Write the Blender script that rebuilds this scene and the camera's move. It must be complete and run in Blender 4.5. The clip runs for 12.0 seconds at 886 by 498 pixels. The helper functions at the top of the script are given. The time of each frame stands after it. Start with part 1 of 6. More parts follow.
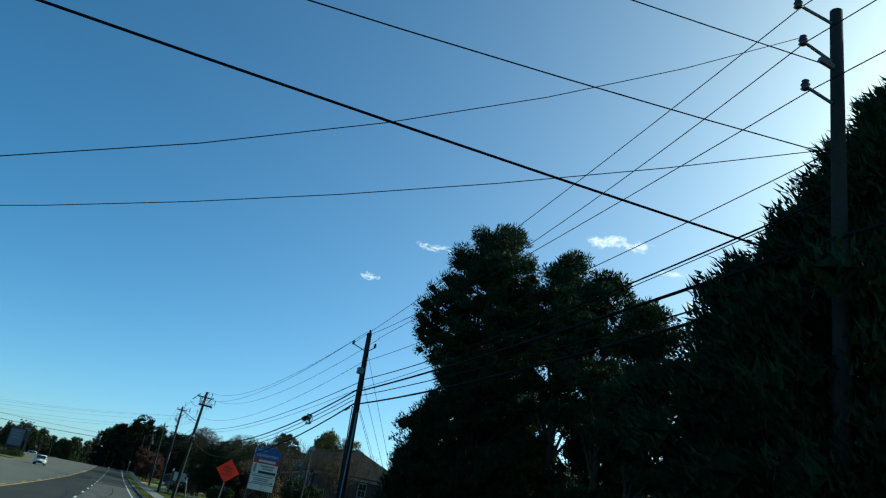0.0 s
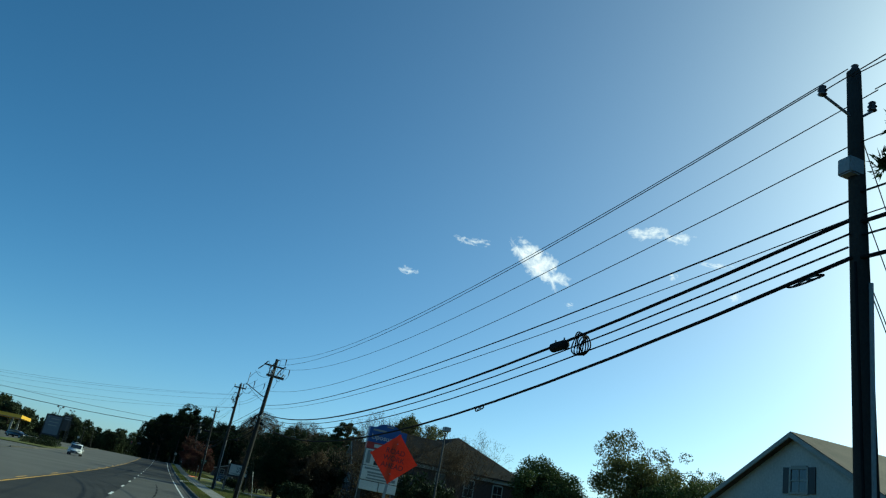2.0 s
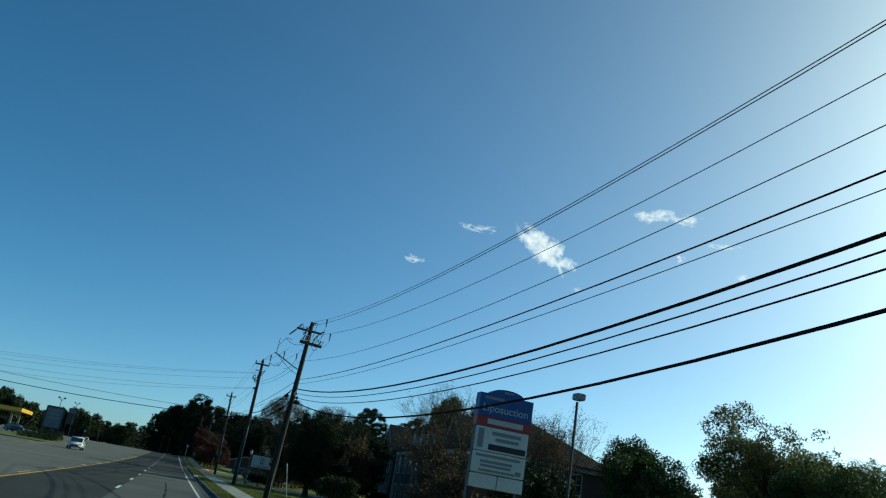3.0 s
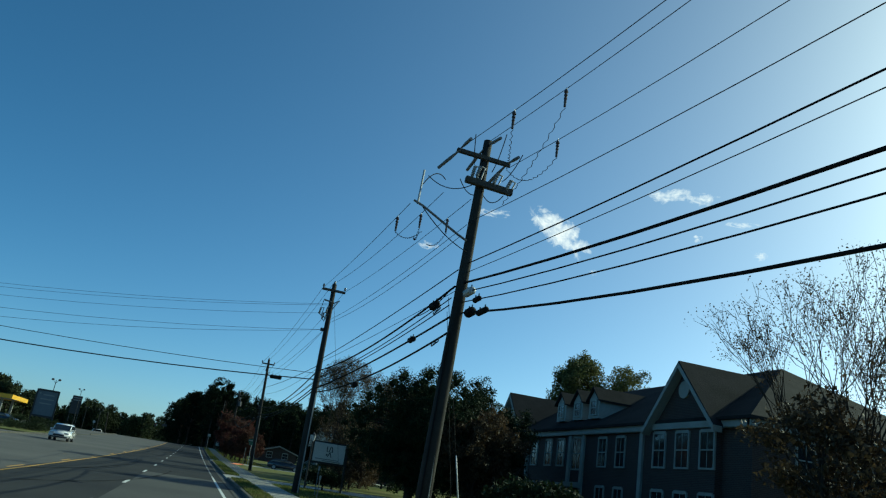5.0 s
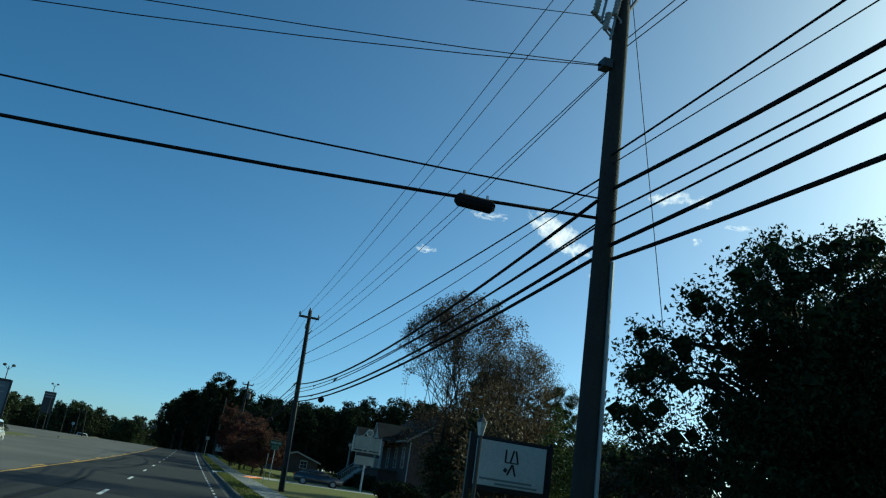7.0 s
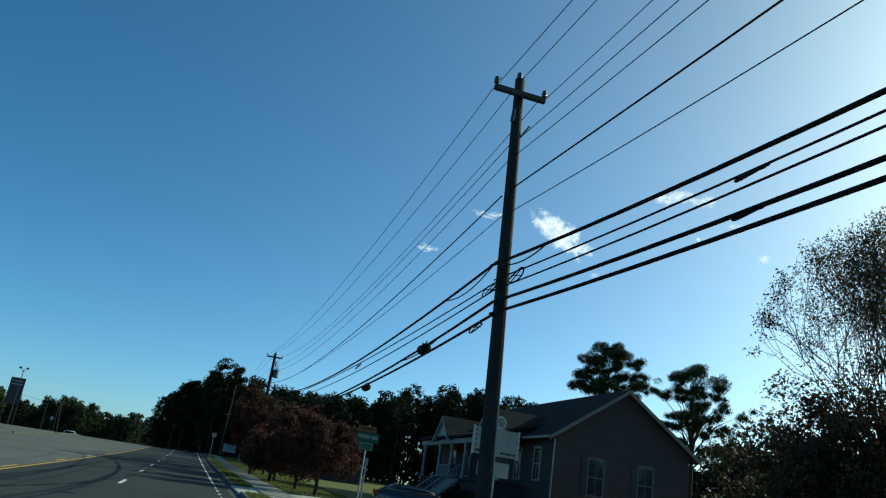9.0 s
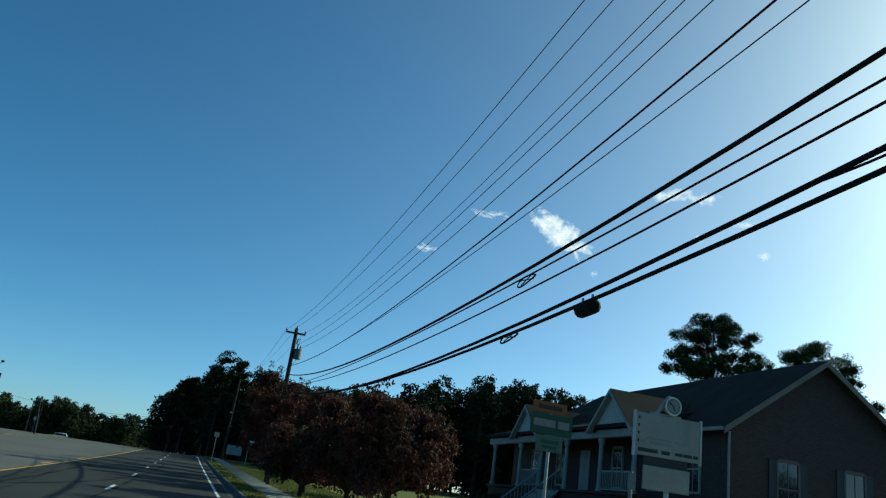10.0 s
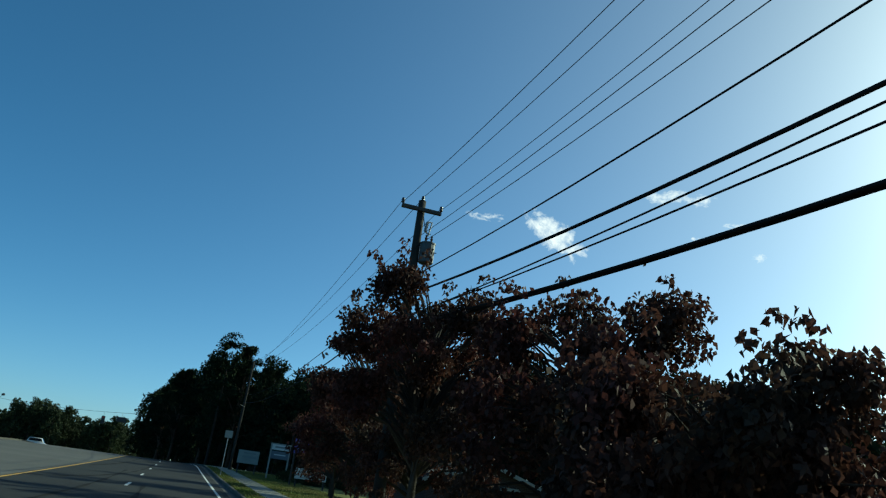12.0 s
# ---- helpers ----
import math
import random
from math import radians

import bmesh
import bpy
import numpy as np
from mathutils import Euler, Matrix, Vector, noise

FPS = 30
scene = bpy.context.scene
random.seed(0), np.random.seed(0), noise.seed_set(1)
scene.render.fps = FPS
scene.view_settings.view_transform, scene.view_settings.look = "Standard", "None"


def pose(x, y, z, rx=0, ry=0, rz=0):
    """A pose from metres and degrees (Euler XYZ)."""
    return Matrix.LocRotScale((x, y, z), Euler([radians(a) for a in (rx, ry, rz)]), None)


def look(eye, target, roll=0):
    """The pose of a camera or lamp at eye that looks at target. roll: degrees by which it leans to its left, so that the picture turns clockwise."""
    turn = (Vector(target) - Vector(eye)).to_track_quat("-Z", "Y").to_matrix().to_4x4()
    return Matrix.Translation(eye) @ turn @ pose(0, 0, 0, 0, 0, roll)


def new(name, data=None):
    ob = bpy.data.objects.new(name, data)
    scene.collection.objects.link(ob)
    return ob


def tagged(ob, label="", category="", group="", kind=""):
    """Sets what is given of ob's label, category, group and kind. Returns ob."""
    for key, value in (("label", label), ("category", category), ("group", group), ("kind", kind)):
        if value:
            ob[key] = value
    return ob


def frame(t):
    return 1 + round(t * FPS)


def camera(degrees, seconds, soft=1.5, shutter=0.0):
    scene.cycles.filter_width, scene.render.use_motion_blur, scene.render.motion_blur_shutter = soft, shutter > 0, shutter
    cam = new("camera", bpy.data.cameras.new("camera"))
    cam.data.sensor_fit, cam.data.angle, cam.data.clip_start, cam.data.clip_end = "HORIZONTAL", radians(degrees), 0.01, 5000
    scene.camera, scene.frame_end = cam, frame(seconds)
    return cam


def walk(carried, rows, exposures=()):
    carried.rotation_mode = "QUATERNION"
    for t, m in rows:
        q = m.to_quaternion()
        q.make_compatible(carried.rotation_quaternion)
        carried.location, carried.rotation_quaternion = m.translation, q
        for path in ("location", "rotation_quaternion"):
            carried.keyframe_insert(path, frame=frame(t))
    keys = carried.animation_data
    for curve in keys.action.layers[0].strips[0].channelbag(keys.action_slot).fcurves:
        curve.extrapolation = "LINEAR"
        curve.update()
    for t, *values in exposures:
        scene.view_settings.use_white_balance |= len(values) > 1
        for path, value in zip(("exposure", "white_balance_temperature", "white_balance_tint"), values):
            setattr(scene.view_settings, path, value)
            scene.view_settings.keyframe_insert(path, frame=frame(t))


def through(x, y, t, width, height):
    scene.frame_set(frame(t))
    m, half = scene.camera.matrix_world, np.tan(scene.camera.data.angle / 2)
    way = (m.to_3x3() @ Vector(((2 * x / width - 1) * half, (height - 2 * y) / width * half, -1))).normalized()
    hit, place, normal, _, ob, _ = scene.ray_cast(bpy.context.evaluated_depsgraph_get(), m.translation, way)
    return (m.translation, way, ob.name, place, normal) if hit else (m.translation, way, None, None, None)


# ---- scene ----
# The road runs along +y, x points to its right-hand side, z = 0 is the asphalt.
EYE = 1.605
BOW, CREST, LEVEL = 1.1e-4, 258.0, 282.0


def rise(y):
    """How high the road has climbed at y: a gentle sag curve up to a crest, level before and behind."""
    d, past = np.clip(y, 0.0, CREST), np.clip(y - CREST, 0.0, LEVEL - CREST)
    return BOW * d * d / 2 + BOW * CREST * (past - past * past / (2 * (LEVEL - CREST)))


cam = camera(60.0, 12.0, 1.2)
ROWS = [  # seconds, x, y, yaw (to the left), pitch, lean of the camera
    (0, -0.147, 0.000, -19.04, 20.36, 10.63),
    (0.5, -0.141, 4.945, -18.05, 20.19, 10.86),
    (1, -0.124, 10.490, -17.42, 20.12, 11.01),
    (1.5, -0.117, 16.395, -16.69, 19.88, 11.13),
    (2, -0.080, 22.948, -16.27, 19.45, 11.03),
    (2.5, -0.010, 29.866, -16.16, 18.95, 10.40),
    (4.5, 0.285, 59.860, -15.41, 17.64, 8.82),
    (5, 0.287, 67.292, -15.23, 17.43, 8.54),
    (5.5, 0.320, 75.027, -15.34, 17.39, 7.62),
    (6, 0.248, 82.111, -15.24, 17.39, 8.21),
    (6.5, 0.425, 89.742, -15.38, 17.80, 8.34),
    (8.5, 0.270, 121.290, -15.60, 17.84, 8.48),
    (9, 0.266, 128.700, -15.46, 17.85, 8.52),
    (9.5, 0.335, 136.204, -15.54, 17.65, 8.44),
    (10, 0.358, 144.480, -15.61, 17.89, 8.05),
    (10.5, 0.282, 152.130, -15.71, 17.80, 8.52),
    (11, 0.303, 159.74, -15.80, 18.34, 8.25),
    (11.5, 0.130, 167.2, -16.05, 18.43, 8.0),
    (12, -0.020, 174.6, -16.12, 18.25, 7.7),
]


def stand(x, y, yaw, pitch, lean):
    """The pose of a camera at eye height that looks along yaw and pitch and leans to its left."""
    a, b = radians(yaw), radians(pitch)
    ahead = Vector((-math.sin(a) * math.cos(b), math.cos(a) * math.cos(b), math.sin(b)))
    eye = Vector((x, y, EYE + rise(y)))
    return look(eye, eye + ahead, lean)


walk(cam, [(r[0], stand(*r[1:])) for r in ROWS], [(t, s, 6250, -27) for t, s in ((0, 0.56), (0.5, 0.50), (1.5, 0.46), (2.5, 0.20), (4.5, 0.22), (6.5, 0.29), (8.5, 0.40), (10.5, 0.27), (12, 0.27))])

# ---- light ----
SUN_ELEVATION, SUN_AZIMUTH = 28.0, 74.0  # azimuth from +y towards +x
sky_world = bpy.data.worlds.new("sky")
scene.world = sky_world
sky_world.use_nodes = True
wt = sky_world.node_tree
sky = wt.nodes.new("ShaderNodeTexSky")
sky.sky_type, sky.sun_disc = "NISHITA", False
sky.sun_elevation, sky.sun_rotation = radians(SUN_ELEVATION), radians(SUN_AZIMUTH)
sky.air_density, sky.dust_density, sky.ozone_density = 0.5, 1.35, 2.4
wt.nodes["Background"].inputs[1].default_value = 0.14
deep = wt.nodes.new("ShaderNodeHueSaturation")
deep.inputs["Saturation"].default_value = 1.23
wt.links.new(sky.outputs[0], deep.inputs["Color"])
wt.links.new(deep.outputs[0], wt.nodes["Background"].inputs[0])

sun_data = bpy.data.lights.new("sun", "SUN")
sun_data.energy, sun_data.angle, sun_data.color = 3.5, radians(0.53), (1.0, 0.93, 0.82)
sun = new("sun", sun_data)
_e, _a = radians(SUN_ELEVATION), radians(SUN_AZIMUTH)
TO_SUN = Vector((math.cos(_e) * math.sin(_a), math.cos(_e) * math.cos(_a), math.sin(_e)))
sun.matrix_world = look(TO_SUN * 300, (0, 0, 0))


# ---- materials ----
def material(name, base, rough=0.7, metal=0.0, second=None, scale=4.0, fine=60.0, bump=0.2, spec=0.5,
             spread=0.5, through=0.0, per_object=0.0, per_island=0.0, coat=0.0):
    """A surface with two scales of variation: blotches from base to second, and fine grain in value and relief."""
    m = bpy.data.materials.new(name)
    m.use_nodes = True
    nt = m.node_tree
    b, out = nt.nodes["Principled BSDF"], nt.nodes["Material Output"]
    link = nt.links.new
    co = nt.nodes.new("ShaderNodeTexCoord")
    big = nt.nodes.new("ShaderNodeTexNoise")
    big.inputs["Scale"].default_value, big.inputs["Detail"].default_value = scale, 5.0
    link(co.outputs["Object"], big.inputs["Vector"])
    small = nt.nodes.new("ShaderNodeTexNoise")
    small.inputs["Scale"].default_value, small.inputs["Detail"].default_value = fine, 3.0
    link(co.outputs["Object"], small.inputs["Vector"])
    ramp = nt.nodes.new("ShaderNodeValToRGB")
    second = second or tuple(c * 0.7 for c in base)
    ramp.color_ramp.elements[0].position, ramp.color_ramp.elements[1].position = 0.5 - spread * 0.4, 0.5 + spread * 0.4
    ramp.color_ramp.elements[0].color, ramp.color_ramp.elements[1].color = (*second, 1), (*base, 1)
    link(big.outputs["Fac"], ramp.inputs["Fac"])
    hsv = nt.nodes.new("ShaderNodeHueSaturation")
    link(ramp.outputs["Color"], hsv.inputs["Color"])
    value = nt.nodes.new("ShaderNodeMapRange")
    value.inputs["To Min"].default_value, value.inputs["To Max"].default_value = 0.7, 1.3
    link(small.outputs["Fac"], value.inputs["Value"])
    last = value.outputs["Result"]
    for amount, kind, socket in ((per_object, "ShaderNodeObjectInfo", "Random"), (per_island, "ShaderNodeNewGeometry", "Random Per Island")):
        if amount:
            info, more = nt.nodes.new(kind), nt.nodes.new("ShaderNodeMapRange")
            more.inputs["To Min"].default_value, more.inputs["To Max"].default_value = 1 - amount, 1 + amount
            link(info.outputs[socket], more.inputs["Value"])
            times = nt.nodes.new("ShaderNodeMath")
            times.operation = "MULTIPLY"
            link(last, times.inputs[0]), link(more.outputs["Result"], times.inputs[1])
            last = times.outputs[0]
    link(last, hsv.inputs["Value"])
    link(hsv.outputs["Color"], b.inputs["Base Color"])
    b.inputs["Roughness"].default_value, b.inputs["Metallic"].default_value = rough, metal
    b.inputs["Specular IOR Level"].default_value, b.inputs["Coat Weight"].default_value = spec, coat
    if bump:
        relief = nt.nodes.new("ShaderNodeBump")
        relief.inputs["Strength"].default_value, relief.inputs["Distance"].default_value = bump, 0.02
        link(small.outputs["Fac"], relief.inputs["Height"]), link(relief.outputs["Normal"], b.inputs["Normal"])
    if through:
        glow, mix = nt.nodes.new("ShaderNodeBsdfTranslucent"), nt.nodes.new("ShaderNodeMixShader")
        mix.inputs["Fac"].default_value = through
        link(hsv.outputs["Color"], glow.inputs["Color"])
        link(b.outputs["BSDF"], mix.inputs[1]), link(glow.outputs["BSDF"], mix.inputs[2])
        link(mix.outputs["Shader"], out.inputs["Surface"])
    return m


def brick_material(name, base, mortar):
    m = material(name, base, 0.85, second=tuple(c * 0.6 for c in base), scale=0.8, fine=40, bump=0.3)
    nt = m.node_tree
    b = nt.nodes["Principled BSDF"]
    co, tex = nt.nodes.new("ShaderNodeTexCoord"), nt.nodes.new("ShaderNodeTexBrick")
    split, join = nt.nodes.new("ShaderNodeSeparateXYZ"), nt.nodes.new("ShaderNodeCombineXYZ")
    plus = nt.nodes.new("ShaderNodeMath")
    plus.operation = "ADD"
    nt.links.new(co.outputs["Object"], split.inputs[0])
    nt.links.new(split.outputs[0], plus.inputs[0]), nt.links.new(split.outputs[1], plus.inputs[1])
    nt.links.new(plus.outputs[0], join.inputs[0]), nt.links.new(split.outputs[2], join.inputs[1])
    nt.links.new(join.outputs[0], tex.inputs["Vector"])
    tex.inputs["Scale"].default_value = 1.0
    tex.inputs["Brick Width"].default_value, tex.inputs["Row Height"].default_value = 0.21, 0.075
    tex.inputs["Mortar Size"].default_value = 0.008
    tex.inputs["Color1"].default_value = (*base, 1)
    tex.inputs["Color2"].default_value = (*(c * 0.65 for c in base), 1)
    tex.inputs["Mortar"].default_value = (*mortar, 1)
    nt.links.new(tex.outputs["Color"], b.inputs["Base Color"])
    return m


def plain(name, base, rough=0.5, metal=0.0, coat=0.0):
    return material(name, base, rough, metal, second=tuple(c * 0.85 for c in base), scale=1.5, fine=25, bump=0.05, coat=coat)


M = {
    "asphalt": material("asphalt", (0.042, 0.042, 0.041), 0.92, second=(0.031, 0.031, 0.032), scale=0.25, fine=30, bump=0.35, spec=0.12),
    "asphalt_worn": material("worn asphalt", (0.10, 0.098, 0.092), 0.92, second=(0.075, 0.074, 0.07), scale=0.2, fine=25, bump=0.35, spec=0.12),
    "asphalt_pale": material("pale asphalt", (0.135, 0.13, 0.12), 0.92, second=(0.10, 0.097, 0.09), scale=0.12, fine=20, bump=0.3, spec=0.12),
    "tar": material("crack sealant", (0.02, 0.02, 0.02), 0.95, second=(0.028, 0.028, 0.028), scale=0.7, fine=12, bump=0.2, spec=0.05),
    "paint_white": material("white road paint", (0.72, 0.72, 0.68), 0.6, second=(0.5, 0.5, 0.47), scale=2, fine=30, bump=0.1),
    "paint_yellow": material("yellow road paint", (0.65, 0.36, 0.03), 0.6, second=(0.45, 0.25, 0.04), scale=2, fine=30, bump=0.1),
    "concrete": material("concrete", (0.37, 0.355, 0.31), 0.85, second=(0.26, 0.25, 0.22), scale=0.7, fine=25, bump=0.25, per_object=0.12),
    # dark base colour carries the shade that lies on the kerb
    "kerb": material("kerb concrete darkened for shade", (0.10, 0.095, 0.082), 0.95, second=(0.05, 0.048, 0.042), scale=0.6, fine=14, bump=0.3, spec=0.2),
    "grass": material("lawn", (0.10, 0.125, 0.032), 0.9, second=(0.145, 0.125, 0.05), scale=0.35, fine=18, bump=0.6, spec=0.1),
    "blade": material("grass blades", (0.11, 0.145, 0.032), 0.8, second=(0.15, 0.13, 0.05), scale=0.5, fine=8, bump=0, through=0.3, per_island=0.3, spec=0.2),
    "soil": material("soil and leaf litter", (0.14, 0.095, 0.06), 0.95, second=(0.08, 0.06, 0.04), scale=0.4, fine=12, bump=0.6, spec=0.1),
    "wood_pole": material("weathered pole wood", (0.045, 0.041, 0.036), 0.9, second=(0.026, 0.024, 0.022), scale=1.2, fine=30, bump=0.5, spec=0.2),
    "arm_wood": material("grey crossarm wood", (0.10, 0.088, 0.075), 0.9, second=(0.06, 0.054, 0.048), scale=2, fine=40, bump=0.4, spec=0.2),
    "wire": material("black cable sheath", (0.012, 0.012, 0.013), 0.85, second=(0.018, 0.018, 0.018), scale=1.5, fine=25, bump=0.05, spec=0.08),
    "alu": material("weathered dark conductor", (0.03, 0.03, 0.03), 0.8, second=(0.02, 0.02, 0.02), scale=1.5, fine=25, bump=0.05, spec=0.1),
    "steel": plain("galvanised steel", (0.30, 0.31, 0.32), 0.45, 0.8),
    "dark_metal": plain("dark painted metal", (0.03, 0.03, 0.032), 0.45, 0.2),
    "grey_box": plain("grey enamel", (0.26, 0.27, 0.28), 0.5),
    "dark_box": plain("weathered dark grey enamel", (0.075, 0.08, 0.085), 0.55),
    "pale_box": plain("pale grey plastic housing", (0.48, 0.49, 0.49), 0.5),
    "porcelain": plain("brown porcelain", (0.06, 0.035, 0.028), 0.25, coat=0.3),
    "polymer": plain("grey polymer insulator", (0.16, 0.16, 0.17), 0.5),
    "pvc": plain("grey conduit", (0.30, 0.30, 0.29), 0.5),
    "orange": material("orange retroreflective sheet", (0.78, 0.065, 0.012), 0.5, second=(0.66, 0.055, 0.012), scale=1, fine=60, bump=0.05, through=0.35),
    "black_paint": plain("black lettering", (0.015, 0.015, 0.016), 0.5),
    "sign_white": material("white sign panel", (0.62, 0.62, 0.60), 0.4, second=(0.52, 0.52, 0.50), scale=1, fine=30, bump=0.03),
    # white panels toned down: the shade on the signs is put into this colour
    "sign_dull": material("sign panel dulled for shade", (0.30, 0.31, 0.28), 0.6, second=(0.22, 0.23, 0.21), scale=1, fine=30, bump=0.05),
    "sign_blue": plain("blue sign panel", (0.025, 0.07, 0.26), 0.4),
    "sign_red": plain("red sign panel", (0.30, 0.03, 0.025), 0.4),
    "sign_purple": plain("violet sign panel", (0.14, 0.10, 0.42), 0.4),
    "sign_green": plain("green sign sheeting", (0.010, 0.07, 0.04), 0.6),
    "sign_mint": plain("pale green sign sheeting", (0.07, 0.14, 0.11), 0.6),
    "orange_sheet": plain("orange sign sheeting", (0.22, 0.075, 0.015), 0.45),
    "tan_trim": material("tan trim board", (0.19, 0.165, 0.135), 0.7, second=(0.13, 0.115, 0.095), scale=2, fine=30, bump=0.1),
    "sign_grey": plain("grey lettering", (0.22, 0.23, 0.23), 0.5),
    "screen": plain("blue-grey display face", (0.11, 0.13, 0.16), 0.4),
    "brick": brick_material("red-brown brick", (0.050, 0.028, 0.024), (0.066, 0.062, 0.058)),
    "shingle": material("dark roof shingles", (0.034, 0.033, 0.033), 0.9, second=(0.022, 0.022, 0.022), scale=0.8, fine=14, bump=0.6, spec=0.04),
    "shingle_brown": material("brown roof shingles", (0.11, 0.085, 0.065), 0.9, second=(0.07, 0.055, 0.045), scale=0.8, fine=14, bump=0.6, spec=0.2),
    "trim": material("white painted trim", (0.31, 0.31, 0.29), 0.6, second=(0.23, 0.23, 0.21), scale=1, fine=20, bump=0.05),
    "siding": material("pale grey siding", (0.42, 0.42, 0.40), 0.7, second=(0.34, 0.34, 0.32), scale=0.6, fine=10, bump=0.15),
    "shutter": plain("dark shutters", (0.02, 0.025, 0.03), 0.5),
    "glass": plain("window glass", (0.02, 0.025, 0.03), 0.06, coat=0.6),
    "bark": material("grey-brown bark", (0.058, 0.047, 0.038), 0.95, second=(0.032, 0.028, 0.023), scale=3, fine=25, bump=0.8, spec=0.1),
    "bark_pine": material("pine bark", (0.11, 0.07, 0.048), 0.95, second=(0.055, 0.038, 0.03), scale=3, fine=20, bump=0.8, spec=0.1),
    "needles": material("pine needles", (0.034, 0.055, 0.020), 0.75, second=(0.022, 0.038, 0.015), scale=0.5, fine=5, bump=0, through=0.12, per_island=0.35, spec=0.2),
    "cedar": material("cypress sprays", (0.026, 0.046, 0.017), 0.8, second=(0.018, 0.033, 0.013), scale=0.5, fine=5, bump=0, through=0.08, per_island=0.35, spec=0.2),
    "leaf": material("green leaves", (0.065, 0.085, 0.025), 0.7, second=(0.045, 0.065, 0.02), scale=0.5, fine=5, bump=0, through=0.2, per_island=0.4, spec=0.15),
    "leaf_dark": material("dark evergreen leaves", (0.030, 0.042, 0.016), 0.75, second=(0.02, 0.03, 0.012), scale=0.5, fine=5, bump=0, through=0.1, per_island=0.4, spec=0.15),
    "leaf_olive": material("fading olive leaves", (0.12, 0.115, 0.035), 0.7, second=(0.08, 0.09, 0.03), scale=0.4, fine=5, bump=0, through=0.3, per_island=0.4, spec=0.3),
    "sash_brown": material("brown window frame", (0.13, 0.11, 0.095), 0.7, second=(0.09, 0.08, 0.07), scale=3, fine=40, bump=0.1),
    "leaf_red": material("red-brown autumn leaves", (0.10, 0.032, 0.026), 0.7, second=(0.05, 0.034, 0.022), scale=0.45, fine=4, bump=0, through=0.28, per_island=0.45, spec=0.12),
    "leaf_rust": material("rust autumn leaves", (0.095, 0.058, 0.03), 0.7, second=(0.05, 0.04, 0.022), scale=0.4, fine=4, bump=0, through=0.3, per_island=0.45, spec=0.3),
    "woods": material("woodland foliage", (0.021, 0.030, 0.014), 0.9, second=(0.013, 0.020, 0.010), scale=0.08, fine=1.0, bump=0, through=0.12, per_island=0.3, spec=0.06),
    # lighter copy of woods: sunlight on the far tree line put into the colour
    "woods_left": material("woodland foliage painted sunlit", (0.042, 0.052, 0.021), 0.8, second=(0.026, 0.036, 0.016), scale=0.08, fine=1.0, bump=0, through=0.15, per_island=0.4, spec=0.2),
    "car_white": plain("white car paint", (0.75, 0.75, 0.75), 0.25, coat=0.8),
    "car_dark": plain("dark car paint", (0.02, 0.022, 0.03), 0.25, coat=0.8),
    "rubber": plain("tyre rubber", (0.02, 0.02, 0.02), 0.85),
    "lamp_glass": plain("clear lamp lens", (0.55, 0.55, 0.55), 0.15, coat=0.5),
    "tail": plain("red lamp lens", (0.30, 0.01, 0.01), 0.2, coat=0.5),
    "canopy_yellow": plain("yellow canopy fascia", (0.75, 0.42, 0.03), 0.45),
    "hydrant": plain("orange barrier net", (0.75, 0.16, 0.03), 0.6),
}


def cloud_material():
    """White vapour whose edges thin out into the sky; emission stands in for sunlight on it."""
    m = bpy.data.materials.new("cloud vapour")
    m.use_nodes = True
    nt = m.node_tree
    out = nt.nodes["Material Output"]
    co, n1 = nt.nodes.new("ShaderNodeTexCoord"), nt.nodes.new("ShaderNodeTexNoise")
    n1.inputs["Scale"].default_value, n1.inputs["Detail"].default_value, n1.inputs["Roughness"].default_value = 0.016, 9.0, 0.62
    nt.links.new(co.outputs["Object"], n1.inputs["Vector"])
    att = nt.nodes.new("ShaderNodeAttribute")
    att.attribute_name = "vapour"
    sub, lift = nt.nodes.new("ShaderNodeMath"), nt.nodes.new("ShaderNodeMapRange")
    sub.operation = "MULTIPLY_ADD"
    sub.inputs[1].default_value = 1.9
    nt.links.new(n1.outputs["Fac"], sub.inputs[0])
    nt.links.new(att.outputs["Fac"], sub.inputs[2])
    nt.links.new(sub.outputs[0], lift.inputs["Value"])
    lift.inputs["From Min"].default_value, lift.inputs["From Max"].default_value = 1.28, 1.95
    lift.inputs["To Min"].default_value, lift.inputs["To Max"].default_value = 0.0, 0.95
    clear, white, mix = nt.nodes.new("ShaderNodeBsdfTransparent"), nt.nodes.new("ShaderNodeEmission"), nt.nodes.new("ShaderNodeMixShader")
    # sunlit brightness given as glow, tinted against the white balance
    white.inputs["Color"].default_value, white.inputs["Strength"].default_value = (0.98, 0.88, 1.0, 1), 1.0
    nt.links.new(lift.outputs["Result"], mix.inputs["Fac"])
    nt.links.new(clear.outputs[0], mix.inputs[1]), nt.links.new(white.outputs[0], mix.inputs[2])
    nt.links.new(mix.outputs[0], out.inputs["Surface"])
    return m


M["cloud"] = cloud_material()


# ---- mesh helpers ----
def finish(bm, name, mat, smooth=False):
    me = bpy.data.meshes.new(name)
    bm.normal_update()
    bm.to_mesh(me)
    bm.free()
    for one in mat if isinstance(mat, (list, tuple)) else [mat]:
        me.materials.append(one)
    if smooth:
        me.polygons.foreach_set("use_smooth", [True] * len(me.polygons))
    return me


def part(name, bm, mat, parent, label="", smooth=False):
    ob = new(name, finish(bm, name, mat, smooth))
    ob.parent = parent
    return tagged(ob, label)


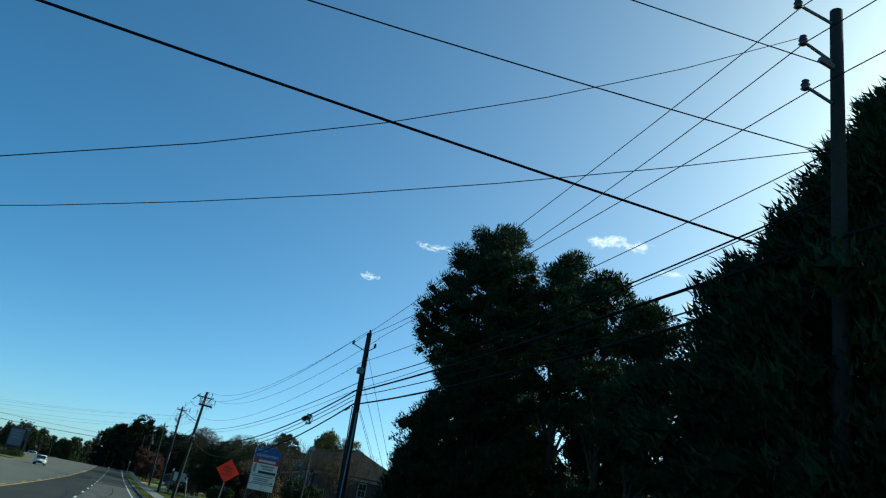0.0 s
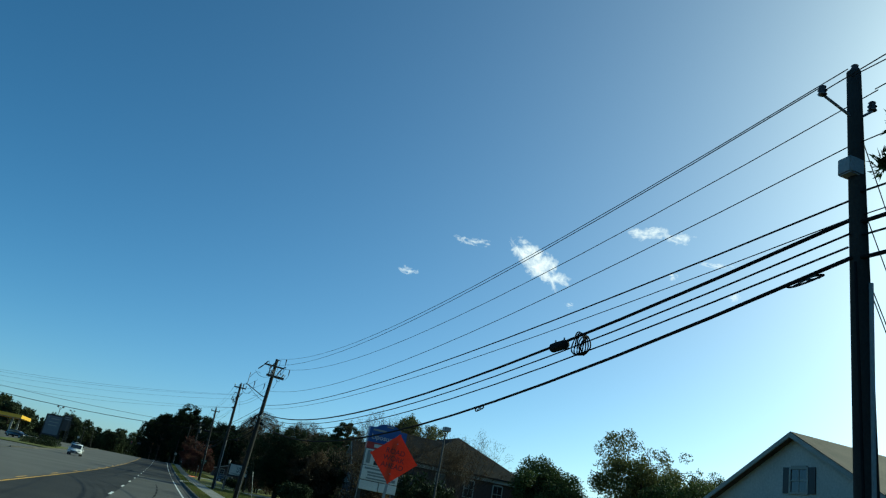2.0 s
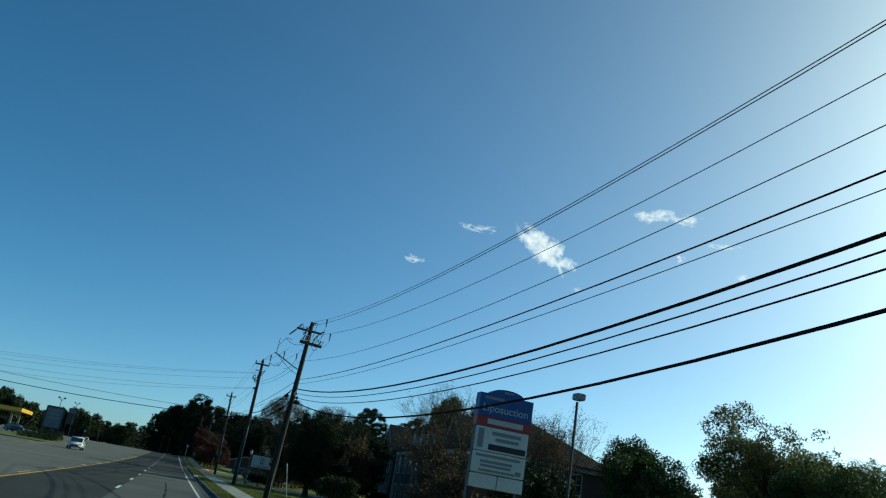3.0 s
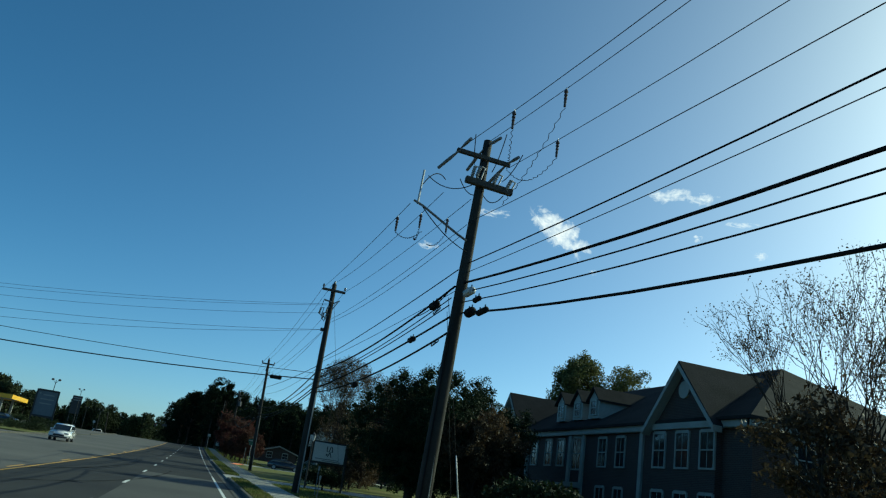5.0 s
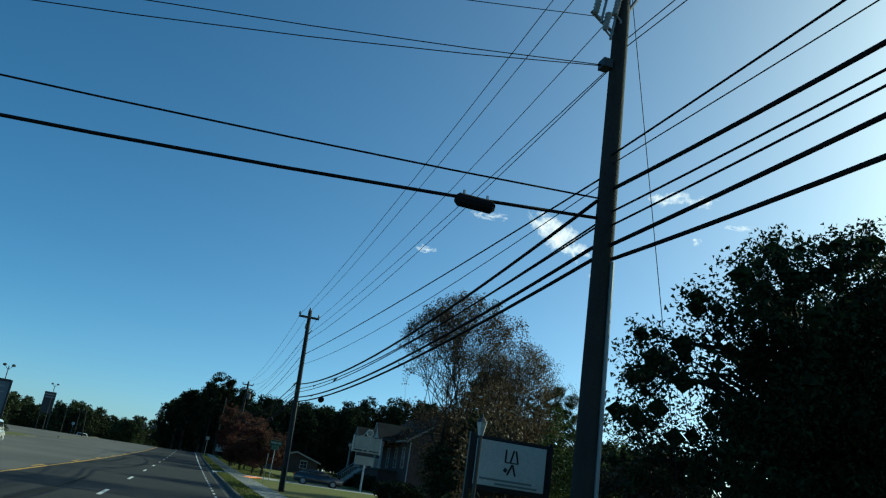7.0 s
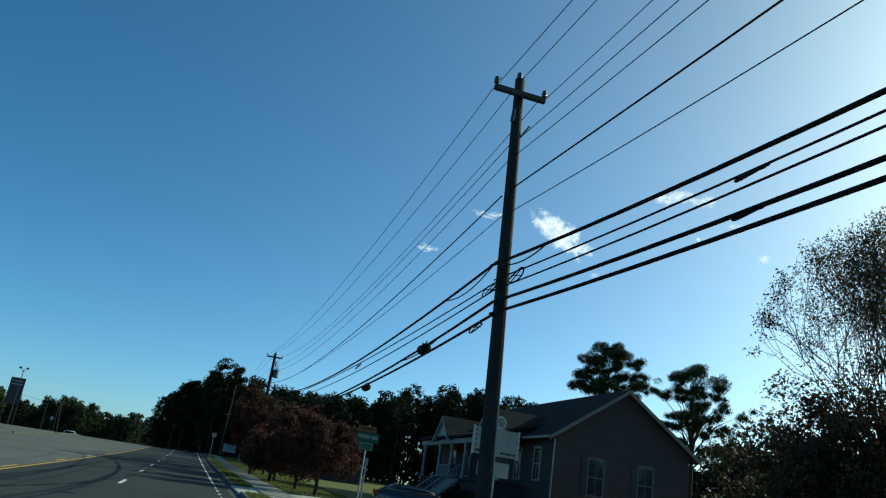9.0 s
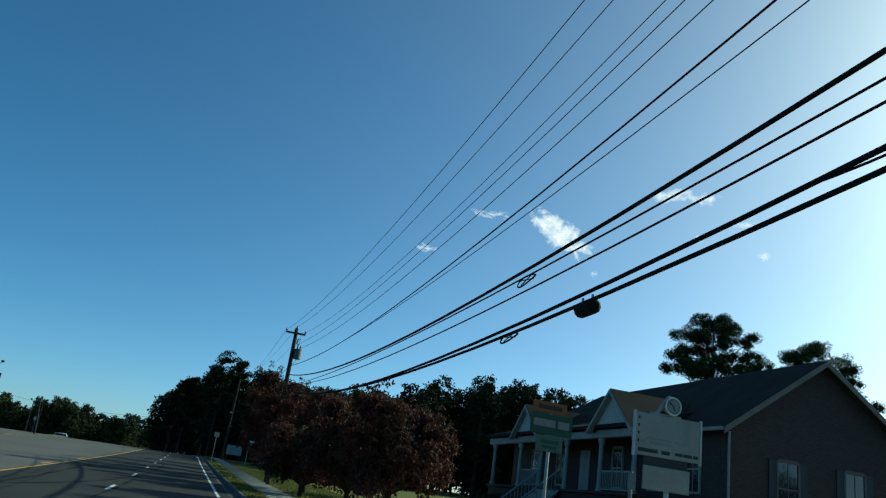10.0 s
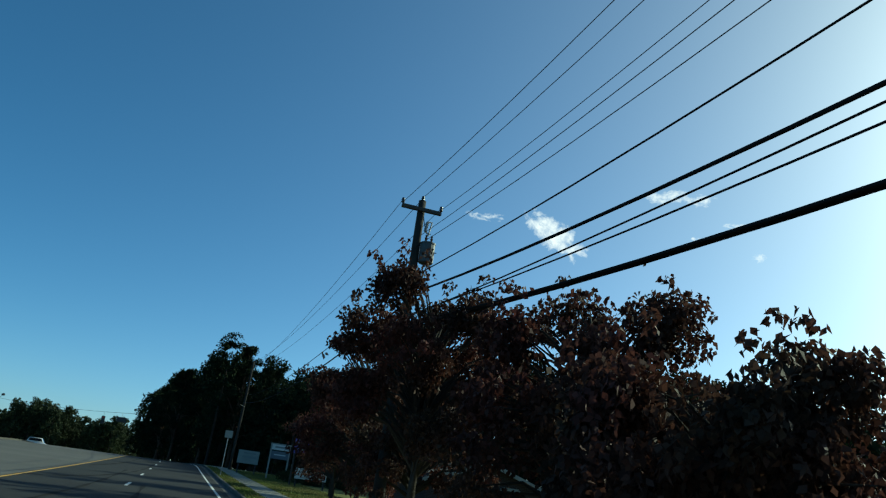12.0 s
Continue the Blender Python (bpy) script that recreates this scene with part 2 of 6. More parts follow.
def thing(name, x, y, z, label, category, group="", kind="", turn=0.0):
    ob = new(name)
    ob.empty_display_size = 0.2
    ob.matrix_world = pose(x, y, z, 0, 0, turn)
    return tagged(ob, label, category, group, kind)


def box(bm, x0, x1, y0, y1, z0, z1, bevel=0.0):
    made = bmesh.ops.create_cube(bm, size=1.0)
    for v in made["verts"]:
        v.co = Vector(((x0 + x1) / 2 + v.co.x * (x1 - x0), (y0 + y1) / 2 + v.co.y * (y1 - y0), (z0 + z1) / 2 + v.co.z * (z1 - z0)))
    if bevel:
        edges = list({e for v in made["verts"] for e in v.link_edges})
        bmesh.ops.bevel(bm, geom=edges, offset=bevel, segments=2, affect="EDGES")
    return bm


def boxed(*a, **k):
    return box(bmesh.new(), *a, **k)


def prism(bm, outline, axis, a, b):
    """An outline of two coordinates, pushed along axis from a to b."""
    def spot(p, q):
        return {"x": (q, p[0], p[1]), "y": (p[0], q, p[1]), "z": (p[0], p[1], q)}[axis]
    low = [bm.verts.new(spot(p, a)) for p in outline]
    high = [bm.verts.new(spot(p, b)) for p in outline]
    bm.faces.new(low), bm.faces.new(high[::-1])
    for i in range(len(outline)):
        j = (i + 1) % len(outline)
        bm.faces.new((low[j], low[i], high[i], high[j]))
    bmesh.ops.recalc_face_normals(bm, faces=bm.faces[:])
    return bm


def tube(bm, points, radii, sides=6, caps=True):
    """A round tube through points, with one radius for all or one for each."""
    points = [Vector(tuple(map(float, p))) for p in points]
    radii = [float(q) for q in radii] if isinstance(radii, (list, tuple)) else [float(radii)] * len(points)
    rings, n = [], len(points)
    for i, p in enumerate(points):
        way = (points[min(i + 1, n - 1)] - points[max(i - 1, 0)]).normalized()
        up = Vector((0, 0, 1)) if abs(way.z) < 0.9 else Vector((1, 0, 0))
        u = way.cross(up).normalized()
        w = u.cross(way)
        rings.append([bm.verts.new(p + radii[i] * (math.cos(k * math.tau / sides) * u + math.sin(k * math.tau / sides) * w)) for k in range(sides)])
    for a, b in zip(rings, rings[1:]):
        for k in range(sides):
            bm.faces.new((a[k], a[(k + 1) % sides], b[(k + 1) % sides], b[k]))
    if caps:
        bm.faces.new(rings[0][::-1]), bm.faces.new(rings[-1])
    return bm


def tubed(*a, **k):
    return tube(bmesh.new(), *a, **k)


def lathe(bm, profile, centre=(0, 0, 0), sides=12):
    """A body turned about z from (radius, height) pairs."""
    c = Vector(centre)
    rings = [[bm.verts.new(c + Vector((r * math.cos(k * math.tau / sides), r * math.sin(k * math.tau / sides), z))) for k in range(sides)] for r, z in profile]
    for a, b in zip(rings, rings[1:]):
        for k in range(sides):
            bm.faces.new((a[k], a[(k + 1) % sides], b[(k + 1) % sides], b[k]))
    bm.faces.new(rings[0][::-1]), bm.faces.new(rings[-1])
    return bm


def lettering(text, size, mat, parent, m, name="lettering", depth=0.004):
    """Raised letters in Blender's own font, centred, facing -y before m."""
    curve = bpy.data.curves.new(name, "FONT")
    curve.body, curve.size, curve.align_x, curve.align_y, curve.extrude = text, size, "CENTER", "CENTER", depth
    tmp = bpy.data.objects.new(name, curve)
    scene.collection.objects.link(tmp)
    me = bpy.data.meshes.new_from_object(tmp.evaluated_get(bpy.context.evaluated_depsgraph_get()))
    bpy.data.objects.remove(tmp)
    me.materials.clear()
    me.materials.append(mat)
    ob = new(name, me)
    ob.parent = parent
    ob.matrix_local = m @ pose(0, 0, 0, 90, 0, 0)
    return ob


def raw_mesh(name, verts, faces, mats, which=None):
    """A mesh straight from arrays of four-cornered faces."""
    me = bpy.data.meshes.new(name)
    verts, faces = np.asarray(verts, np.float32), np.asarray(faces, np.int32)
    me.vertices.add(len(verts))
    me.vertices.foreach_set("co", verts.ravel())
    me.loops.add(faces.size)
    me.loops.foreach_set("vertex_index", faces.ravel())
    me.polygons.add(len(faces))
    me.polygons.foreach_set("loop_start", np.arange(0, faces.size, faces.shape[1], dtype=np.int32))
    me.polygons.foreach_set("loop_total", np.full(len(faces), faces.shape[1], np.int32))
    for one in mats:
        me.materials.append(one)
    if which is not None:
        me.polygons.foreach_set("material_index", np.asarray(which, np.int32))
    me.update(calc_edges=True)
    return me


# ---- the ground ----
def bend(y):
    """How far the road has swung to the left at y."""
    d = max(0.0, y - 255.0)
    return -0.0012 * min(d, 110.0) ** 2 - 0.264 * max(0.0, d - 110.0)


def stations(y0, y1):
    return [y0] + [6.0 * k for k in range(0, 75) if y0 + 0.5 < 6.0 * k < y1 - 0.5] + [y1]


def sheet(name, x0, x1, y0, y1, z, mat, label, category, steps=1):
    bm = bmesh.new()
    rows = [[bm.verts.new((x + (bend(y) if category != "ground" else 0), y, z)) for x in (x0, x1)] for y in stations(y0, y1)]
    for a, b in zip(rows, rows[1:]):
        bm.faces.new((a[0], a[1], b[1], b[0]))
    return tagged(new(name, finish(bm, name, mat)), label, category, kind="structure")


def loft(bm, outline, y0, y1):
    """An outline of (x, z) drawn along the road from y0 to y1."""
    rings = [[bm.verts.new((x + bend(y), y, z)) for x, z in outline] for y in stations(y0, y1)]
    n = len(outline)
    for a, b in zip(rings, rings[1:]):
        for k in range(n):
            bm.faces.new((a[(k + 1) % n], a[k], b[k], b[(k + 1) % n]))
    bm.faces.new(rings[0]), bm.faces.new(rings[-1][::-1])
    return bm


sheet("ground", -5000, 5000, -5000, 5000, -0.03, M["grass"], "dry autumn grass and soil reaching the horizon", "ground")
ROAD_L, ROAD_R = -17.5, 2.65
sheet("road", ROAD_L, ROAD_R, -60, 600, -0.008, M["asphalt_pale"], "wide multi-lane asphalt road with faded paint", "road", 8)
sheet("road_lane", -5.6, ROAD_R - 0.35, -60, 600, -0.002, M["asphalt"], "newer dark asphalt over the two near lanes", "road", 8)
sheet("road_patch", -1.75, 2.2, -60, 112.5, 0.002, M["asphalt_worn"], "older grey asphalt in the kerb lane", "road", 4)
sheet("gutter", ROAD_R - 0.35, ROAD_R, -60, 600, 0.002, M["asphalt_worn"], "grey gutter along the kerb", "gutter", 4)
sheet("parking_ground", -60, -17.7, 120, 330, 0.004, M["asphalt_pale"], "pale asphalt forecourt beside the road", "parking lot", 2)


def strip(bm, x, w, y0, y1, z=0.006):
    ys = stations(y0, y1)
    for a, b in zip(ys, ys[1:]):
        bm.faces.new([bm.verts.new(p) for p in ((x - w / 2 + bend(a), a, z), (x + w / 2 + bend(a), a, z), (x + w / 2 + bend(b), b, z), (x - w / 2 + bend(b), b, z))])


def marking(name, lines, mat, label):
    bm = bmesh.new()
    for one in lines:
        strip(bm, *one)
    return tagged(new(name, finish(bm, name, mat)), label, "road marking", kind="structure")


DASH_Y, DASH_STEP = 63.76, 12.19
marking("road_marking_dashes", [(-1.81, 0.13, DASH_Y + DASH_STEP * k - 1.5, DASH_Y + DASH_STEP * k + 1.5) for k in range(-6, 34)], M["paint_white"], "white dashed lane line")
marking("road_marking_edge", [(1.81, 0.12, -60, 117), (1.81, 0.12, 172.0, 600)] + [(1.81, 0.10, 118 + 2.4 * k, 118.85 + 2.4 * k) for k in range(23)], M["paint_white"], "white edge line, dotted across the driveways")
marking("road_marking_yellow", [(-5.45, 0.13, -60, 600)], M["paint_yellow"], "solid yellow centre line of the road")
marking("road_marking_yellow_dashes", [(-5.75, 0.11, DASH_Y + DASH_STEP * k - 1.5, DASH_Y + DASH_STEP * k + 1.5) for k in range(-6, 12)], M["paint_yellow"], "dashed yellow turn-lane line")


def tyre_mark(points, w):
    """A dark arc left by a tyre, as one flat ribbon."""
    bm, n = bmesh.new(), 40
    way = []
    for i in range(n + 1):
        t, (p0, p1, p2) = i / n, points
        way.append(Vector(p0) * (1 - t) ** 2 + Vector(p1) * 2 * t * (1 - t) + Vector(p2) * t * t)
    prev = None
    for i, p in enumerate(way):
        d = (way[min(i + 1, n)] - way[max(i - 1, 0)]).normalized()
        side = Vector((-d.y, d.x)) * w * (0.6 + 0.4 * math.sin(i * 1.3)) / 2
        pair = [bm.verts.new((*(p + side), 0.009)), bm.verts.new((*(p - side), 0.009))]
        if prev:
            bm.faces.new((prev[0], prev[1], pair[1], pair[0]))
        prev = pair
    return tagged(new("tyre_mark", finish(bm, "tyre_mark", M["tar"])), "dark curved tyre mark on the asphalt", "tyre mark", "tyre marks", "structure")


for pts, w in ((((-5.2, 148), (-1.2, 156), (-1.6, 185)), 0.22), (((-5.2, 150), (-3.8, 170), (-4.6, 196)), 0.2),
               (((-4.8, 168), (-0.6, 176), (-1.2, 210)), 0.22), (((-5.3, 92), (-1.0, 96), (-0.6, 118)), 0.16),
               (((-5.3, 100), (-2.6, 112), (-3.2, 132)), 0.16), (((-4.8, 186), (-2.5, 192), (-2.9, 226)), 0.2),
               (((-5.4, 208), (-1.8, 212), (-2.0, 246)), 0.2), (((-0.8, 52), (0.6, 66), (0.1, 92)), 0.12),
               (((-5.0, 226), (-3.4, 240), (-3.9, 268)), 0.2)):
    tyre_mark(pts, w)

# kerb, verge and pavement on the right, kerb on the left
for name, x0, x1, lab in (("kerb_right", ROAD_R, ROAD_R + 0.17, "concrete kerb beside the verge, coloured dark as in shade"), ("kerb_left", ROAD_L - 0.17, ROAD_L, "concrete kerb on the far side")):
    bm = bmesh.new()
    gaps = [(-60, 117), (124, 163), (170, 600)] if name == "kerb_right" else [(-60, 118), (132, 205), (222, 600)]
    for a, b in gaps:
        loft(bm, [(x0, -0.05), (x1, -0.05), (x1, 0.15), (x0 + (0.04 if x0 > 0 else 0), 0.15), (x0, 0.11)], a, b)
    bmesh.ops.recalc_face_normals(bm, faces=bm.faces[:])
    tagged(new(name, finish(bm, name, M["kerb"])), lab, "kerb", kind="structure")


def verge(name, x0, x1, y0, y1, z, mat, label):
    bm = loft(bmesh.new(), [(x0, -0.06), (x1, -0.06), (x1, z), (x0, z)], y0, y1)
    bmesh.ops.recalc_face_normals(bm, faces=bm.faces[:])
    return tagged(new(name, finish(bm, name, mat)), label, "verge", kind="structure")


for a, b in ((-60, 117), (124, 163), (170, 600)):
    verge("verge", ROAD_R + 0.17, 3.75, a, b, 0.13, M["grass"], "narrow strip of dry grass behind the kerb")
    verge("lawn", 5.3, 60 if a > 0 else 40, a, b, 0.12, M["grass"], "mown lawn behind the pavement")
verge("verge_left", -60, ROAD_L - 0.17, -60, 118, 0.12, M["grass"], "grass on the far side of the road")
verge("verge_island", -28, ROAD_L - 0.17, 168, 205, 0.14, M["grass"], "planted island under the display sign")
for a, b in ((117, 124), (163, 170)):
    tagged(new("driveway", finish(boxed(ROAD_R, 30, a, b, -0.06, 0.09), "driveway", M["concrete"])), "pale concrete driveway crossing the pavement", "driveway", kind="structure")

# stretches of mown grass: short blades along the near edges of the lawn
def blades(name, x0, x1, y0, y1, n, z, seed):
    rng = np.random.default_rng(seed)
    x, y = rng.uniform(x0, x1, n), rng.uniform(y0, y1, n)
    a, h, lean = rng.uniform(0, math.tau, n), rng.uniform(0.04, 0.11, n), rng.uniform(-0.05, 0.05, (n, 2))
    w = 0.025
    base = np.stack([x + np.array([bend(q) for q in y]), y, np.full(n, z)], 1)
    side = np.stack([np.cos(a) * w, np.sin(a) * w, 0 * a], 1)
    top = base + np.stack([lean[:, 0], lean[:, 1], h], 1)
    verts = np.stack([base - side, base + side, top + side * 0.3, top - side * 0.3], 1).reshape(-1, 3)
    ob = new(name, raw_mesh(name, verts, np.arange(4 * n).reshape(-1, 4), [M["blade"]]))
    return tagged(ob, "short grass blades on the verge", "grass", kind="stuff")


blades("grass_verge", 2.85, 3.75, 60, 117, 9000, 0.13, 1)
blades("grass_verge", 2.85, 3.75, 124, 163, 7000, 0.13, 2)
blades("grass_verge", 2.85, 3.75, 170, 260, 12000, 0.13, 3)
blades("grass_lawn", 5.3, 9.5, 80, 117, 14000, 0.12, 4)
blades("grass_lawn", 5.3, 9.5, 170, 260, 24000, 0.12, 5)


# ---- poles and wires ----
WIRE_ENDS = {}


def insulator(bm, p, h=0.18, r=0.07):
    lathe(bm, [(r * 0.4, 0), (r, h * 0.15), (r * 0.6, h * 0.3), (r, h * 0.5), (r * 0.55, h * 0.65), (r * 0.8, h * 0.85), (r * 0.3, h)], p, 8)


def utility_pole(x, y, top, height, r0, r1, label, group="utility poles"):
    """A tapered wooden pole whose foot stands at x, y and whose head is at top (x) and height."""
    ob = thing("utility_pole", x, y, 0.1, label, "utility pole", group)
    pts = [(0, 0, -0.4)] + [((top - x) * k / 6, 0, (height - 0.1) * k / 6) for k in range(1, 7)]
    part("shaft", tubed(pts, [r0 + (r1 - r0) * k / 6 for k in range(7)], 14), M["wood_pole"], ob, smooth=True)
    return ob


def on_pole(ob, x, top, height, z):
    return (top - x) * z / height


def crossarm(ob, cx, z, half, tilt=0.0, yaw=0.0, name="crossarm", size=0.055, mat="arm_wood"):
    bm = boxed(-half, half, -size, size, -size * 1.15, size * 1.15, bevel=0.012)
    bmesh.ops.transform(bm, matrix=pose(cx, -0.16, z - 0.1, 0, tilt, yaw), verts=bm.verts)
    return part(name, bm, M[mat], ob)


def pole_pin(ob, x, y, z, mat="porcelain"):
    bm = bmesh.new()
    insulator(bm, (x, y, z - 0.1))
    return part("insulator", bm, M[mat], ob, smooth=True)


def bracket(ob, a, b, r=0.025, mat="polymer", name="bracket_arm"):
    bm = tubed([a, b], r, 6)
    return part(name, bm, M[mat], ob)


def transformer(ob, x, y, z, r=0.24, h=0.7):
    bm = lathe(bmesh.new(), [(r * 0.9, 0), (r, 0.03), (r, h * 0.9), (r * 1.06, h * 0.9), (r * 1.06, h * 0.95), (r * 0.7, h)], (x, y, z - 0.1), 14)
    tank = part("transformer", bm, M["dark_box"], ob, "dark grey cylindrical transformer", smooth=False)
    bm = bmesh.new()
    insulator(bm, (x - 0.08, y, z - 0.1 + h), 0.25, 0.05), insulator(bm, (x + 0.1, y, z - 0.1 + h), 0.25, 0.05)
    part("bushing", bm, M["porcelain"], tank)
    return tank


def cutout(ob, x, y, z, lean=20):
    """A fuse cutout: a ribbed insulator with a tube held off it."""
    bm = bmesh.new()
    lathe(bm, [(0.03, 0), (0.06, 0.04), (0.035, 0.07), (0.06, 0.11), (0.035, 0.14), (0.06, 0.18), (0.035, 0.21), (0.06, 0.25), (0.035, 0.28), (0.06, 0.32), (0.03, 0.36)], (0, 0, 0), 8)
    tube(bm, [(0.02, -0.02, 0.36), (0.16, 0, 0.40)], 0.018), tube(bm, [(0.02, 0, 0.0), (0.16, 0, -0.03)], 0.018)
    tube(bm, [(0.16, 0, -0.08), (0.16, 0, 0.42)], 0.022)
    bmesh.ops.transform(bm, matrix=pose(x, y, z - 0.1, 0, lean, 20), verts=bm.verts)
    return part("fuse_cutout", bm, M["grey_box"], ob)


def wire(a, b, sag, r, mat="wire", label="black overhead cable between poles", n=20, name="overhead_wire", group="overhead wires"):
    a, b = Vector(a), Vector(b)
    pts = [a.lerp(b, i / n) - Vector((0, 0, 4 * sag * (i / n) * (1 - i / n))) for i in range(n + 1)]
    ob = new(name, finish(tubed(pts, r, 5), name, M[mat], True))
    return tagged(ob, label, "cable", group)


def along(a, b, sag, y):
    """The place at y on a hanging wire."""
    a, b = Vector(a), Vector(b)
    t = (y - a.y) / (b.y - a.y)
    return a.lerp(b, t) - Vector((0, 0, 4 * sag * t * (1 - t)))


THIN, MID, FAT = 0.009, 0.016, 0.031
# pole A, half hidden by the cypress
PA = utility_pole(7.85, 7.05, 7.75, 9.95, 0.13, 0.09, "weathered wooden utility pole beside a dark cypress")
for z, e in ((9.69, (7.06, 7.04, 9.78)), (9.01, (7.16, 7.04, 9.17)), (8.3, (7.21, 7.04, 8.43))):
    bracket(PA, (-0.2, 0, z - 0.1), (e[0] - 7.9, 0, e[2] - 0.15), 0.025)
    pole_pin(PA, e[0] - 7.9, 0, e[2] - 0.12)
bracket(PA, (-0.15, 0, 8.82), (-0.42, 0, 8.85), 0.05, "polymer", "dead_end_insulator")
# pole B
PB = utility_pole(8.22, 30.58, 7.9, 8.95, 0.17, 0.10, "slender leaning wooden utility pole in front of pines")
bracket(PB, (-0.28, 0, 8.05), (-0.9, 0, 8.25), 0.022), bracket(PB, (-0.28, 0, 8.05), (0.02, 0, 8.3), 0.022)
pole_pin(PB, -0.9, 0, 8.32), pole_pin(PB, 0.03, 0, 8.4), pole_pin(PB, -0.3, 0, 8.92)
part("service_box", boxed(-0.5, -0.24, -0.12, 0.12, 7.1, 7.36, bevel=0.02), M["grey_box"], PB, "small grey box near the pole head")
part("riser", tubed([(-0.12, -0.16, 0.1), (-0.18, -0.16, 5.5)], 0.03, 6), M["pvc"], PB)
# pole C, the big equipment pole
PC = utility_pole(6.0, 86.82, 6.48, 11.34, 0.21, 0.125, "stout wooden utility pole carrying fuses, arms and cables")
PC.matrix_world = pose(5.78, 86.82, 0.1)
PC_SHAFT = [o for o in bpy.data.objects if o.parent == PC][0]
PC_SHAFT.location.x = 0.22
crossarm(PC, 0.58, 10.72, 0.82, 2, 0), crossarm(PC, 0.85, 9.9, 0.72, 3, 0, size=0.08)
for k, (x, z) in enumerate(((0.28, 10.02), (0.42, 10.06), (0.95, 9.98), (1.35, 9.9))):
    cutout(PC, x, -0.25, z, 12 + 4 * k)
part("offset_arm", tubed([(0.42, -0.12, 8.05), (0.1, -0.2, 8.15), (-1.0, -0.3, 8.68), (-1.28, -0.3, 8.78)], 0.035, 8), M["polymer"], PC, "grey offset bracket arm")
part("arm_mast", tubed([(-1.16, -0.3, 8.7), (-1.12, -0.3, 9.72)], 0.03, 6), M["steel"], PC)
for a, b in (((-0.15, -0.3, 10.65), (-0.7, 0.9, 10.1)), ((0.55, -0.1, 10.9), (0.3, 1.0, 10.3)), ((1.3, -0.2, 10.6), (1.0, 1.0, 10.1)), ((0.7, 0, 11.1), (0.9, -1.0, 11.1)), ((1.35, -0.2, 10.65), (1.45, -1.0, 10.62)), ((-0.15, -0.2, 10.7), (0.0, -1.0, 10.85))):
    bm = tubed([a, Vector(a).lerp(Vector(b), 0.35), Vector(a).lerp(Vector(b), 0.7)], [0.02, 0.05, 0.045], 8)
    part("dead_end_insulator", bm, M["polymer"], PC)


def jumper(ob, a, b, drop, r=0.014):
    a, b = Vector(a), Vector(b)
    pts = [a.lerp(b, t / 10) - Vector((0, 0, 4 * drop * t / 10 * (1 - t / 10))) for t in range(11)]
    return part("jumper_lead", tubed(pts, r, 5), M["wire"], ob)


for a, b, d in (((1.45, -1.0, 10.62), (1.2, -0.25, 10.0), 0.12), ((0.9, -1.0, 11.1), (0.85, -0.25, 10.2), 0.15), ((0.0, -1.0, 10.85), (0.3, -0.25, 10.3), 0.2), ((-0.7, 0.9, 10.1), (0.35, -0.2, 9.7), 0.25), ((0.3, 1.0, 10.3), (0.7, -0.2, 9.6), 0.3), ((1.0, 1.0, 10.1), (1.3, -0.2, 9.6), 0.3), ((-1.1, -0.3, 9.3), (-0.3, 0.4, 9.9), -0.25), ((-1.1, -0.3, 8.75), (0.45, -0.2, 7.7), 0.15)):
    jumper(PC, a, b, d)
part("riser", tubed([(0.34, -0.17, 0.1), (0.38, -0.15, 3.2)], 0.025, 8), M["pvc"], PC, "grey conduit clipped to the pole")
part("riser", tubed([(0.1, -0.19, 0.1), (0.3, -0.16, 5.4)], 0.025, 6), M["wire"], PC, "black cable running down the pole")
# pole D
PD = utility_pole(5.56, 107.46, 5.56, 10.94, 0.19, 0.12, "wooden utility pole with crossarm and fuse brackets")
crossarm(PD, 0.0, 10.56, 0.62, 0, 0)
for x in (-0.58, 0.0, 0.58):
    pole_pin(PD, x, -0.16 if x else 0, 10.66 if x else 10.94)
bracket(PD, (0, -0.1, 9.85), (-0.42, -0.1, 9.9), 0.045, "polymer", "dead_end_insulator")
bracket(PD, (0.05, -0.05, 9.75), (0.42, -0.05, 10.0), 0.03), bracket(PD, (0.05, -0.05, 9.35), (0.36, -0.05, 9.95), 0.03)
for k, (x, z) in enumerate(((-0.55, 9.2), (-0.36, 8.95), (-0.2, 9.3))):
    cutout(PD, x, -0.15, z, 10)
bracket(PD, (-0.05, 0, 8.9), (-0.6, -0.1, 9.15), 0.03)
jumper(PD, (-0.42, -0.1, 9.9), (-0.5, -0.15, 9.5), 0.1), jumper(PD, (0.1, 0, 9.2), (0.05, -0.1, 8.4), -0.2)
part("service_cap", boxed(-0.3, -0.14, -0.1, 0.1, 8.25, 8.4), M["dark_metal"], PD)
part("riser", tubed([(0.1, -0.18, 0.1), (0.08, -0.17, 5.0)], 0.03, 6), M["pvc"], PD)
# pole E
PE = utility_pole(5.74, 142.9, 5.38, 10.42, 0.17, 0.11, "wooden utility pole carrying several cable loops")
crossarm(PE, -0.38, 9.98, 0.6, 0, 0)
for x in (-0.95, -0.38, 0.19):
    pole_pin(PE, x, -0.16 if x != -0.38 else 0, 10.06 if x != -0.38 else 10.42)
bracket(PE, (-0.28, -0.05, 8.8), (-0.05, -0.1, 9.2), 0.025), part("fuse_cutout", tubed([(-0.46, -0.1, 9.2), (-0.44, -0.1, 9.5)], 0.05, 8), M["porcelain"], PE)
